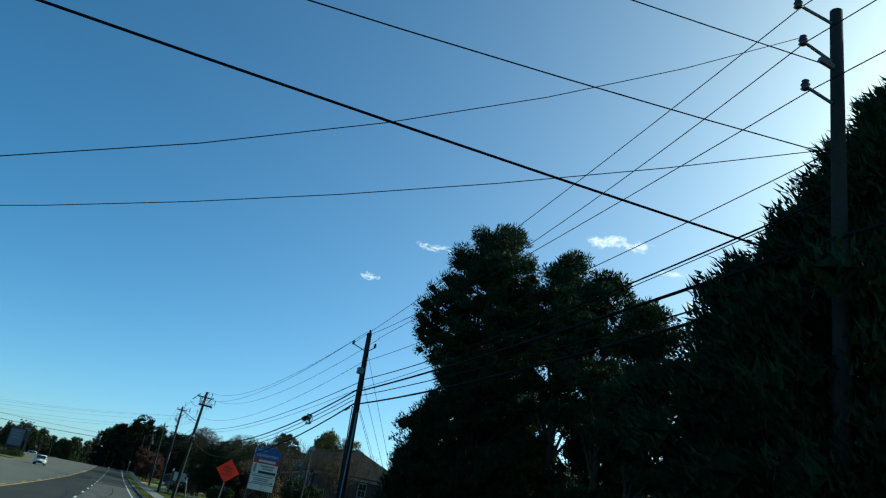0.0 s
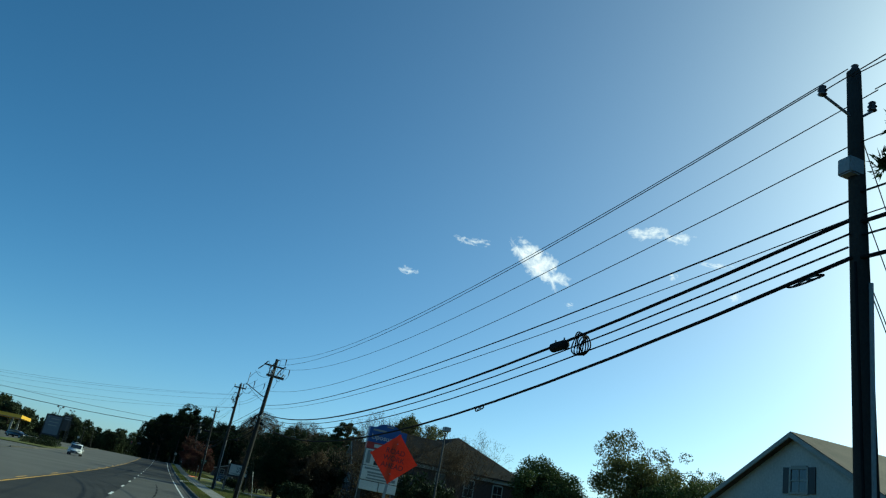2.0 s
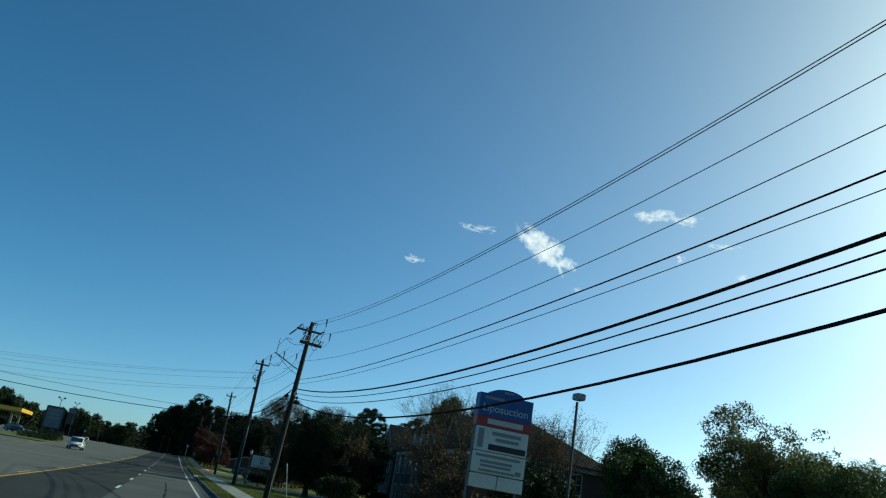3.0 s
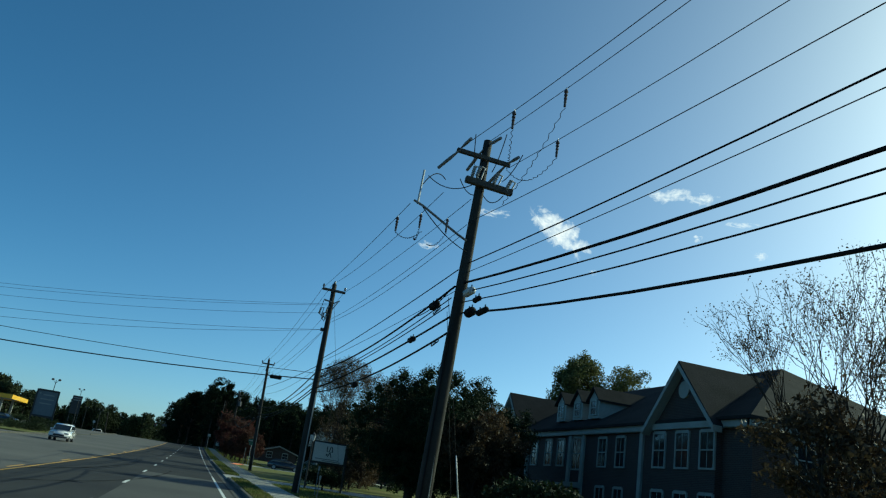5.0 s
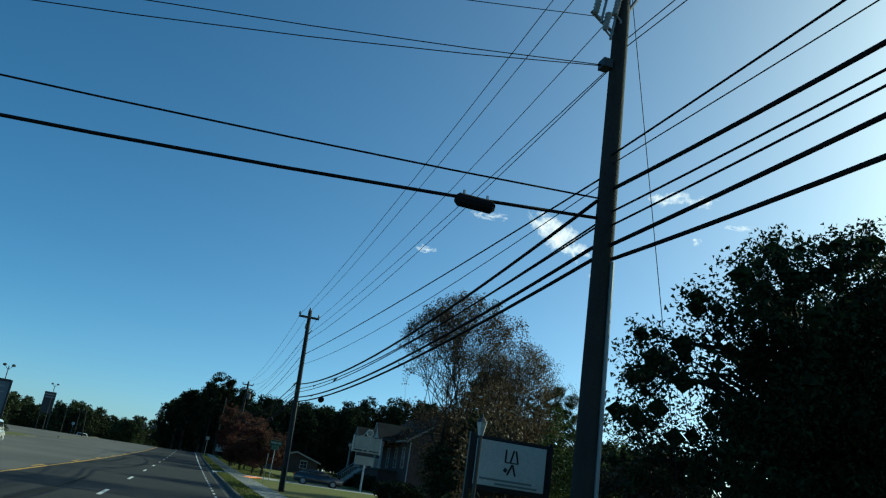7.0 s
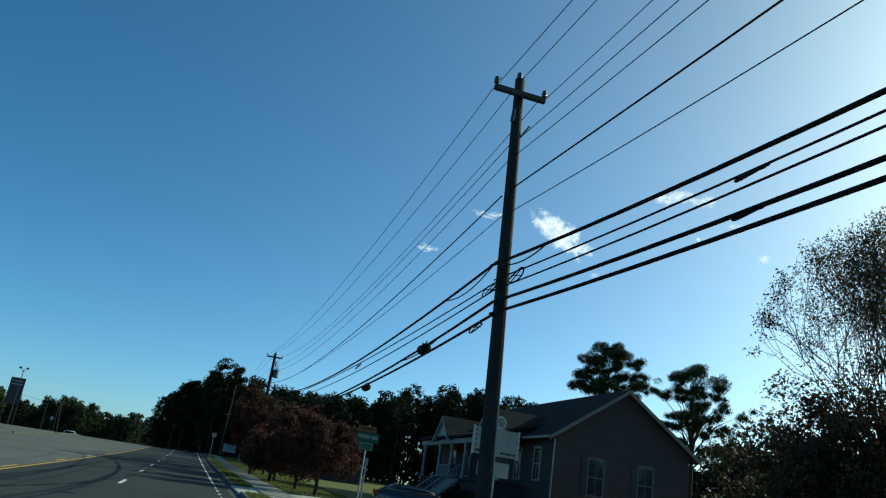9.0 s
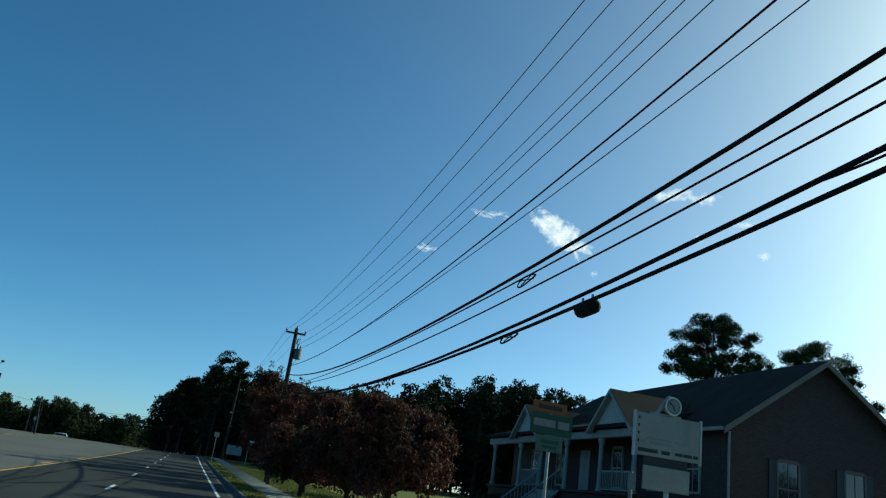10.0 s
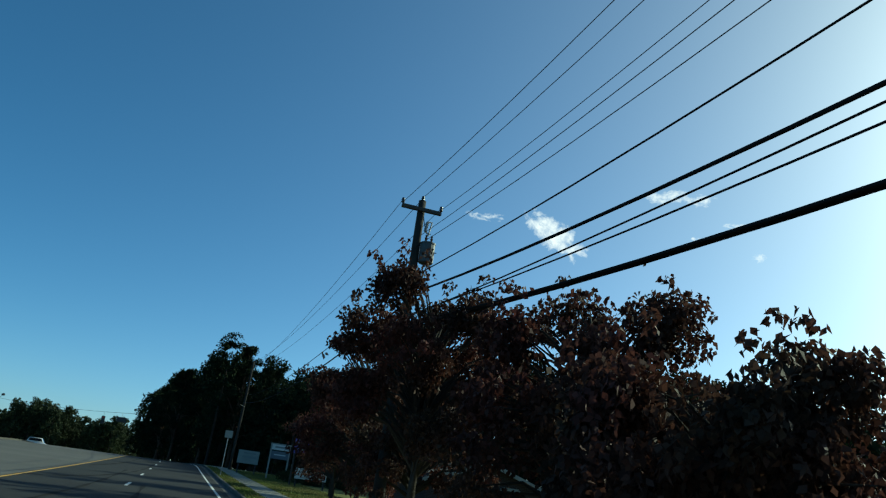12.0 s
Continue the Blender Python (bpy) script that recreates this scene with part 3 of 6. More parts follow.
part("riser", tubed([(0.11, -0.125, 0.1), (-0.075, -0.095, 5.0)], 0.02, 6), M["pvc"], PE, "pale conduit running up the pole")
# pole G
PG = utility_pole(5.53, 197.0, 5.56, 10.27, 0.19, 0.12, "wooden utility pole with a grey transformer above red trees")
crossarm(PG, 0.0, 9.92, 0.66, 0, 0)
for x in (-0.64, 0.04, 0.64):
    pole_pin(PG, x, -0.16 if x != 0.04 else 0, 10.0 if x != 0.04 else 10.27)
transformer(PG, 0.38, -0.1, 8.2)
cutout(PG, 0.2, -0.2, 9.2, 10), jumper(PG, (0.42, -0.1, 9.1), (0.1, -0.15, 9.6), 0.2), jumper(PG, (0.4, -0.1, 8.15), (0.02, -0.1, 7.8), 0.2)
# pole H, and the two across the road
PH = utility_pole(4.95, 259.0, 5.2, 11.4, 0.16, 0.10, "tall slender wooden pole beside the pavement")
bracket(PH, (0.2, -0.1, 6.5), (-0.25, -0.3, 6.6), 0.02, "steel")
PL = utility_pole(-32.4, 29.2, -32.4, 8.0, 0.15, 0.10, "wooden utility pole across the road")
PN = utility_pole(-18.9, 258.0, -19.3, 4.6, 0.11, 0.08, "short dark wooden pole across the road")
PM = utility_pole(-42.0, 109.5, -42.0, 10.5, 0.16, 0.11, "wooden utility pole across the road")


# spans: (x, z) at the first pole, (x, z) at the next, sag, radius
POWER, COMM = "thin bare power line between poles", "thick black communication cable between poles"


def spans(y0, y1, rows):
    done = []
    for (xa, za), (xb, zb), sag, r in rows:
        a, b = (xa, y0, za), (xb, y1, zb)
        wire(a, b, sag, r, "wire" if r > THIN else "alu", COMM if r > MID else POWER)
        done.append((a, b, sag))
    return done


AB = spans(7.05, 30.58, [((7.12, 9.77), (7.33, 8.40), 0.23, THIN), ((7.15, 9.12), (7.82, 8.83), 0.55, THIN), ((7.31, 8.40), (8.31, 8.82), 0.06, THIN),
                        ((7.84, 7.66), (7.93, 7.74), 0.26, THIN), ((7.81, 6.92), (7.93, 6.95), 0.28, MID), ((7.75, 6.83), (7.97, 6.61), 0.23, THIN),
                        ((7.7, 6.2), (7.95, 6.5), 0.12, FAT), ((7.7, 5.75), (7.95, 6.3), 0.12, MID), ((7.7, 5.6), (7.95, 5.97), 0.2, FAT)])
ZB = spans(-40.0, 7.05, [((7.2, 9.6), (7.12, 9.77), 0.4, THIN), ((7.6, 9.8), (7.15, 9.12), 0.4, THIN), ((8.0, 9.2), (7.31, 8.40), 0.4, THIN), ((7.7, 6.2), (7.7, 6.2), 0.4, FAT)])
BC = spans(30.58, 86.82, [((7.27, 8.44), (5.55, 10.76), 1.41, THIN), ((7.79, 8.97), (6.57, 11.40), 1.27, THIN), ((8.37, 8.83), (7.22, 10.69), 1.33, THIN),
                  ((7.92, 7.75), (6.21, 8.72), 1.26, THIN), ((7.92, 6.87), (6.36, 7.54), 0.80, MID), ((7.97, 6.62), (6.31, 7.24), 0.75, THIN),
                  ((7.92, 6.57), (6.31, 6.96), 1.47, FAT), ((7.84, 6.31), (6.31, 6.69), 1.45, MID), ((7.81, 6.10), (6.34, 6.42), 1.48, MID),
                  ((7.88, 5.97), (6.45, 6.15), 1.91, FAT)])
CD = spans(86.82, 107.46, [((4.48, 8.87), (4.94, 10.60), 0.10, THIN), ((5.37, 9.43), (5.58, 11.04), 0.24, THIN), ((6.21, 9.44), (6.15, 10.62), 0.16, THIN),
                  ((6.19, 8.66), (5.71, 9.06), 0.20, THIN), ((6.06, 8.29), (5.67, 8.86), 0.27, THIN), ((6.13, 7.31), (5.50, 6.81), 0.09, MID),
                  ((6.10, 6.82), (5.58, 6.28), 0.35, FAT), ((6.04, 6.48), (5.58, 5.90), 0.25, MID), ((6.01, 6.27), (5.59, 5.68), 0.18, MID),
                  ((6.28, 6.13), (5.60, 5.37), 0.15, FAT), ((6.12, 5.55), (5.70, 5.20), 0.32, FAT), ((6.31, 6.85), (5.52, 6.67), 0.07, THIN)])
DE = spans(107.46, 142.9, [((4.97, 10.64), (4.85, 10.11), 0.32, THIN), ((5.52, 11.06), (5.45, 10.48), 0.29, THIN), ((6.15, 10.62), (6.01, 10.10), 0.36, THIN),
                  ((5.50, 8.51), (5.48, 8.95), 0.22, THIN), ((5.45, 8.41), (5.44, 8.54), 0.44, THIN), ((5.60, 6.61), (5.42, 7.73), 0.13, MID),
                  ((5.40, 6.07), (5.26, 6.03), 0.76, FAT), ((5.66, 5.87), (5.36, 5.74), 0.54, MID), ((5.47, 5.75), (5.45, 5.58), 0.53, MID),
                  ((5.50, 5.41), (5.38, 5.28), 0.56, FAT), ((5.45, 5.17), (5.36, 5.03), 0.51, FAT), ((5.61, 6.51), (5.38, 7.15), 0.43, THIN)])
EG = spans(142.9, 197.0, [((4.94, 10.35), (4.93, 10.10), 1.10, THIN), ((5.46, 10.52), (5.52, 10.34), 1.07, THIN), ((5.93, 10.14), (6.24, 10.14), 1.09, THIN),
                  ((5.45, 8.99), (5.64, 9.09), 1.01, THIN), ((5.45, 8.59), (5.53, 8.69), 1.13, THIN), ((5.30, 7.59), (5.61, 7.73), 1.00, MID),
                  ((5.42, 6.18), (5.52, 7.12), 1.17, FAT), ((5.60, 5.88), (5.40, 6.30), 0.67, MID), ((5.41, 5.30), (5.44, 6.20), 1.32, FAT),
                  ((5.40, 5.01), (5.57, 6.14), 1.16, FAT), ((5.48, 7.30), (5.58, 7.68), 0.81, THIN), ((5.45, 5.59), (5.54, 6.45), 0.88, MID)])
GH = spans(197.0, 259.0, [((4.89, 10.12), (5.05, 10.8), 0.8, THIN), ((5.56, 10.36), (5.2, 11.35), 0.8, THIN), ((6.16, 10.1), (5.35, 10.8), 0.8, THIN), ((5.55, 7.7), (5.0, 7.8), 0.9, MID), ((5.55, 6.9), (5.0, 7.0), 0.9, FAT)])
# lines that cross the road
wire((7.75, 7.05, 5.75), (-34.0, 7.4, 6.5), 0.51, 0.016, "wire", "thick twisted cable crossing over the road")
wire((7.6, 7.05, 7.45), (-34.0, 7.3, 6.5), 1.11, THIN, "alu", "thin line crossing over the road")
wire((7.5, 7.05, 8.9), (-34.0, 7.2, 6.5), 0.76, THIN, "alu", "thin line crossing over the road")
wire((7.1, 7.05, 9.19), (-30.0, 11.0, 6.46), 5.70, 0.006, "alu", "thin line slanting over the road")
wire((7.75, 7.05, 7.59), (-32.4, 29.2, 6.83), 2.86, 0.007, "alu", "thin line slanting over the road")
for za, zb, sag, r in ((9.84, 8.09, 1.75, 0.007), (9.78, 8.05, 1.90, 0.007), (9.34, 8.03, 2.00, 0.007), (8.43, 8.04, 2.48, 0.008), (8.44, 8.02, 1.99, 0.008), (6.12, 7.99, 1.14, 0.015), (5.80, 8.00, 1.62, 0.028)):
    wire((5.45, 107.46, za), (-42.0, 109.5, zb), sag, r, "wire", "line crossing high over the road")
# stays and guys
for z, x in ((7.96, 11.55), (6.89, 11.45), (5.99, 11.32), (5.9, 11.15)):
    wire((8.08, 30.62, z), (x, 30.66, 0.1), 0.0, 0.008, "alu", "thin steel guy wire", 4)
wire((7.80, 30.45, 5.85), (8.05, 30.45, 0.1), 0.0, 0.022, "wire", "black cable dropping beside a pole", 4, "drop_cable")
wire((5.98, 86.9, 6.5), (7.35, 87.2, 0.1), 0.0, 0.008, "alu", "thin steel guy wire", 4)
wire((6.0, 86.9, 6.1), (7.12, 87.2, 0.1), 0.0, 0.008, "alu", "thin steel guy wire", 4)
wire((6.86, 87.09, 2.4), (7.35, 87.2, 0.1), 0.0, 0.022, "pale_box", "pale plastic guard sleeved over a guy wire", 4, "guy_guard")
wire((5.7, 107.46, 10.0), (8.0, 108.4, 0.1), 0.0, 0.007, "alu", "thin steel guy wire", 4)


# cases, coils and loops hung on the cables
def splice_case(p, length, r, mat="wire", label="black splice case hung on a cable"):
    ob = thing("splice_case", *p, label, "splice case", "splice cases")
    bm = bmesh.new()
    pts = [(0, -length / 2, 0), (0, -length / 2 + 0.05, 0), (0, length / 2 - 0.05, 0), (0, length / 2, 0)]
    tube(bm, pts, [r * 0.55, r, r, r * 0.55], 10)
    part("case", bm, M[mat], ob)
    for k in (-0.3, 0.3):
        part("clamp", tubed([(0, length * k, -r * 0.9), (0, length * k, r + 0.06)], 0.02, 5), M["steel"], ob)
    return ob


def cable_coil(p, r, turns=5, face=0.0, label="round coil of spare cable tied to a line"):
    ob = thing("cable_coil", *p, label, "cable coil", "cable coils", turn=face)
    for k in range(turns):
        rr, off = r * (1 - 0.04 * k), 0.05 * (k - turns / 2)
        pts = [(off + 0.02 * math.sin(3 * a + k), rr * math.cos(a), rr * 1.1 * math.sin(a) - r * 0.7) for a in [i * math.tau / 24 for i in range(25)]]
        part("loop", tubed(pts, 0.016, 5, caps=False), M["wire"], ob)
    return ob


def storage_loop(p, length, height, way=1, scale=0.78, label="teardrop cable storage loop with a cross brace"):
    length, height = length * scale, height * scale
    ob = thing("cable_storage_loop", *p, label, "cable loop", "cable loops")
    pts = []
    for i in range(25):
        a = i * math.tau / 24
        pts.append((0.04 * math.sin(a), way * (length / 2) * math.cos(a), height / 2 * math.sin(a) * (1 + 0.35 * math.cos(a)) - height * 0.35))
    part("loop", tubed(pts, 0.016, 6, caps=False), M["wire"], ob)
    part("brace", tubed([(0, -length * 0.4, -height * 0.55), (0, length * 0.35, -height * 0.1)], 0.012, 5), M["dark_metal"], ob)
    part("brace", tubed([(0, -length * 0.3, -height * 0.05), (0, length * 0.3, -height * 0.6)], 0.012, 5), M["dark_metal"], ob)
    return ob


cable_coil(along(*BC[6], 37.6) - Vector((0, 0, 0.08)), 0.23)
splice_case(along(*BC[6], 38.65) - Vector((0, 0, 0.05)), 0.7, 0.11)
storage_loop(along(*BC[9], 31.4), 0.9, 0.16), storage_loop(along(*BC[9], 42.7), 0.7, 0.2)
splice_case(along(*BC[6], 86.2) - Vector((0, 0, 0.3)), 0.55, 0.11, "pale_box", "pale grey cable housing beside a pole")
splice_case(along(*BC[8], 85.6), 0.42, 0.075), splice_case(along(*BC[9], 85.4), 0.65, 0.085), splice_case(along(*BC[9], 86.3), 0.4, 0.13)
splice_case(along(*CD[6], 88.5) - Vector((0, 0, 0.1)), 0.56, 0.115), storage_loop(along(*CD[7], 88.0), 0.8, 0.24)
splice_case(along(*CD[9], 90.95), 0.5, 0.095), storage_loop(along(*CD[10], 88.0), 0.8, 0.22), storage_loop(along(*CD[7], 99.3), 1.0, 0.26)
splice_case(along(*CD[10], 98.2) - Vector((0, 0, 0.12)), 0.5, 0.12)
splice_case((3.5, 107.5, 5.6), 0.6, 0.1).matrix_world = pose(3.5, 107.54, 5.57, 0, 0, 90)
storage_loop(along(*DE[7], 129.6), 0.9, 0.2), splice_case(along(*DE[10], 131.95) - Vector((0, 0, 0.13)), 0.4, 0.12)
storage_loop(along(*DE[9], 135.2), 0.7, 0.1), storage_loop(along(*DE[7], 135.2), 0.7, 0.1)
storage_loop(along(*EG[7], 143.8), 0.95, 0.3), storage_loop(along(*DE[7], 141.75), 0.9, 0.34, -1), storage_loop(along(*EG[9], 143.8), 0.95, 0.24)
splice_case(along(*EG[8], 147.7) - Vector((0, 0, 0.06)), 0.55, 0.13), splice_case(along(*EG[9], 154.4) - Vector((0, 0, 0.1)), 0.5, 0.12)
storage_loop(along(*EG[7], 157.1), 1.0, 0.26), storage_loop(along(*EG[9], 157.4), 1.0, 0.22)
# lashed lengths of spare fibre beside the thick cables
for span_row, y0, y1, low in ((DE[6], 140.2, 142.6, 0.16), (EG[6], 143.2, 146.4, 0.2), (EG[8], 146.4, 150.0, 0.1), (CD[6], 87.2, 90.4, 0.14)):
    a, b = along(*span_row, y0), along(*span_row, y1)
    wire(a, b, low, 0.014, "wire", "loose lashed lead under a thick cable", 10, "lashed_lead", "lashed leads")


def arrester(p, drop, towards, label="dark surge arrester hanging on a coiled lead"):
    ob = thing("surge_arrester", *p, label, "arrester", "surge arresters")
    bm = bmesh.new()
    for k in range(5):
        lathe(bm, [(0.03, 0), (0.055 - 0.006 * k, 0.02), (0.03, 0.09)], (0, 0, -0.12 - 0.09 * k), 8)
    part("body", bm, M["porcelain"], ob)
    part("clamp", tubed([(0, 0, 0.02), (0, 0, -0.14)], 0.014, 5), M["steel"], ob)
    end = Vector(towards) - Vector(p)
    pts = []
    for k in range(41):
        t = k / 40
        q = Vector((0, 0, -0.5)).lerp(end, t) - Vector((0, 0, 4 * drop * t * (1 - t)))
        pts.append(q + 0.03 * Vector((math.cos(k * 1.9), math.sin(k * 1.9), 0)))
    part("coiled_lead", tubed(pts, 0.009, 4), M["wire"], ob)
    return ob


arrester(along(*BC[0], 82.6), 0.35, (6.9, 86.0, 10.5)), arrester(along(*BC[1], 82.0), 0.2, (6.5, 85.0, 8.8)), arrester(along(*BC[2], 83.6), 0.5, (6.9, 86.2, 10.4))
arrester(along(*CD[0], 88.4), 0.2, (5.1, 87.6, 8.4)), arrester(along(*CD[1], 89.2), 0.2, (5.0, 88.0, 8.3)), arrester(along(*CD[2], 89.0), 0.2, (5.4, 88.0, 8.2))


# ---- buildings ----
def slab_roof(bm, pts, thick=0.14):
    """A roof plane from its corners, given a thickness downwards."""
    top = [bm.verts.new(p) for p in pts]
    low = [bm.verts.new(Vector(p) - Vector((0, 0, thick))) for p in pts]
    bm.faces.new(top), bm.faces.new(low[::-1])
    for i in range(len(pts)):
        j = (i + 1) % len(pts)
        bm.faces.new((top[j], top[i], low[i], low[j]))
    bmesh.ops.recalc_face_normals(bm, faces=bm.faces[:])
    return bm


def window(parent, cx, cy, z0, z1, w, face="x", side=-1, shutters=False, mullions=True, frame_mat="trim"):
    """A framed sash window on a wall that faces side along x or y; cx or cy lies on the wall's face."""
    def put(a0, a1, d0, d1, zz0, zz1, bevel=0.0):
        d0, d1 = sorted((side * d0, side * d1))
        return boxed(cx + d0, cx + d1, cy + a0, cy + a1, zz0, zz1, bevel=bevel) if face == "x" else boxed(cx + a0, cx + a1, cy + d0, cy + d1, zz0, zz1, bevel=bevel)
    win = part("window", put(-w / 2, w / 2, 0.0, 0.03, z0, z1), M["glass"], parent, "dark glass sash window")
    f = 0.09
    for a0, a1, q0, q1 in ((-w / 2 - f, -w / 2, z0 - f, z1 + f), (w / 2, w / 2 + f, z0 - f, z1 + f), (-w / 2, w / 2, z1, z1 + f * 1.6), (-w / 2, w / 2, z0 - f, z0)):
        part("frame", put(a0, a1, -0.02, 0.07, q0, q1), M[frame_mat], win)
    if mullions:
        part("sash_bar", put(-w / 2, w / 2, 0.03, 0.05, (z0 + z1) / 2 - 0.03, (z0 + z1) / 2 + 0.03), M[frame_mat], win)
        part("sash_bar", put(-0.015, 0.015, 0.03, 0.045, z0, z1), M[frame_mat], win)
    if shutters:
        for k in (-1, 1):
            a0, a1 = sorted((k * (w / 2 + f), k * (w / 2 + f + 0.35)))
            part("shutter", put(a0, a1, 0.0, 0.05, z0 - 0.05, z1 + 0.08), M["shutter"], win, "dark louvred shutter")
    return win


def gable_house_one():
    """Brick two-storey office house with front gables and three dormers; its front faces the road."""
    ob = thing("brick_house", 0, 0.9, 0.1, "dark brick two-storey house with white trim, gables and dormers", "house")
    X0, X1, Y0, Y1, EV = 22.3, 34.0, 94.0, 122.3, 6.0
    part("wall", boxed(X0, X1, Y0, Y1, -0.2, EV), M["brick"], ob, "red-brown brick walls")
    bm = bmesh.new()
    o, xr, zr = 0.45, 28.0, 9.6
    slab_roof(bm, [(X0 - o, Y0 - o, EV), (X0 - o, Y1 + o, EV), (xr, Y1 - 5, zr), (xr, Y0 + 5, zr)])
    slab_roof(bm, [(X1 + o, Y1 + o, EV), (X1 + o, Y0 - o, EV), (xr, Y0 + 5, zr), (xr, Y1 - 5, zr)])
    slab_roof(bm, [(X1 + o, Y0 - o, EV), (X0 - o, Y0 - o, EV), (xr, Y0 + 5, zr)])
    slab_roof(bm, [(X0 - o, Y1 + o, EV), (X1 + o, Y1 + o, EV), (xr, Y1 - 5, zr)])
    part("roof", bm, M["shingle"], ob, "dark shingle hip roof")
    part("cornice", boxed(X0 - 0.3, X0 - 0.003, Y0 - 0.2, Y1 + 0.2, EV - 0.45, EV - 0.12, bevel=0.03), M["trim"], ob, "white cornice band")
    part("cornice", boxed(X0 - 0.3, X1, Y0 - 0.3, Y0 - 0.003, EV - 0.45, EV - 0.12, bevel=0.03), M["trim"], ob)
    for cy, half, apex in ((98.4, 2.45, 8.75), (119.6, 2.3, 8.8)):
        base = EV - 0.05
        wing = part("gable_wall", prism(bmesh.new(), [(cy - half, -0.2), (cy + half, -0.2), (cy + half, base), (cy, apex - 0.12), (cy - half, base)], "x", X0 - 0.35, X0 + 0.6), M["brick"], ob)
        bm = bmesh.new()
        for k in (-1, 1):
            slab_roof(bm, [(X0 - 0.8, cy + k * (half + 0.4), base - 0.3), (X0 - 0.8, cy, apex), (xr, cy, apex), (xr - 3.0, cy + k * (half + 0.4), base - 0.3)], 0.12)
        part("gable_roof", bm, M["shingle"], ob)
        for k in (-1, 1):
            bm = slab_roof(bmesh.new(), [(X0 - 0.84, cy + k * (half + 0.42), base - 0.38), (X0 - 0.84, cy, apex - 0.1), (X0 - 0.36, cy, apex - 0.1), (X0 - 0.36, cy + k * (half + 0.42), base - 0.38)], 0.26)
            part("rake_board", bm, M["trim"], wing, "white gable rake board")
        bm = lathe(bmesh.new(), [(0.42, 0.0), (0.42, 0.08), (0.3, 0.08)], (0, 0, 0), 20)
        bmesh.ops.transform(bm, matrix=pose(X0 - 0.36, cy, apex - 1.35, 0, -90, 0), verts=bm.verts)
        part("round_vent", bm, M["trim"], wing)
        part("pediment_band", boxed(X0 - 0.5, X0 - 0.352, cy - half, cy + half, base - 0.4, base - 0.1, bevel=0.02), M["trim"], wing)
    for y in (108.6, 110.7, 113.0):
        dormer = part("dormer", prism(bmesh.new(), [(y - 0.62, EV + 0.6), (y + 0.62, EV + 0.6), (y + 0.62, 7.75), (y, 8.35), (y - 0.62, 7.75)], "x", X0 + 0.3, xr - 1.2), M["trim"], ob, "white gabled dormer")
        bm = bmesh.new()
        for k in (-1, 1):
            slab_roof(bm, [(X0 + 0.12, y + k * 0.8, 7.68), (X0 + 0.12, y, 8.5), (xr - 0.8, y, 8.5), (xr - 1.4, y + k * 0.8, 7.68)], 0.1)
        part("dormer_roof", bm, M["shingle"], dormer)
        win = window(dormer, X0 + 0.297, y, 6.85, 7.6, 0.62)
    # front windows on two floors, the door bay and pilasters
    for y, w in ((96.5, 0.95), (98.4, 0.95), (100.3, 0.95)):
        window(ob, X0 - 0.353, y, 3.8, 5.35, w), window(ob, X0 - 0.353, y, 0.9, 2.6, w)
    for y in (104.6, 106.6, 111.9, 113.7, 115.9):
        window(ob, X0 - 0.003, y, 3.8, 5.3, 0.85), window(ob, X0 - 0.003, y, 0.9, 2.6, 0.85)
    for y in (118.8, 120.6):
        window(ob, X0 - 0.353, y, 3.8, 5.3, 0.8), window(ob, X0 - 0.353, y, 0.9, 2.6, 0.8)
    window(ob, X0 - 0.003, 109.7, 3.6, 5.4, 1.1)
    for y in (108.85, 110.55, 102.4, 116.9):
        part("pilaster", boxed(X0 - 0.16, X0 - 0.003, y - 0.16, y + 0.16, -0.1, EV - 0.45, bevel=0.02), M["trim"], ob, "white pilaster")
    door = part("door", boxed(X0 - 0.06, X0 - 0.003, 109.15, 110.25, 0.0, 2.2, bevel=0.01), M["shutter"], ob, "dark panelled front door")
    part("door_surround", boxed(X0 - 0.3, X0 - 0.003, 108.7, 110.7, 2.5, 2.8, bevel=0.03), M["trim"], door)
    for x in (25.0, 28.0, 31.0):
        window(ob, x, Y0 - 0.003, 3.8, 5.3, 0.9, "y"), window(ob, x, Y0 - 0.003, 0.9, 2.6, 0.9, "y")
    return ob


gable_house_one()


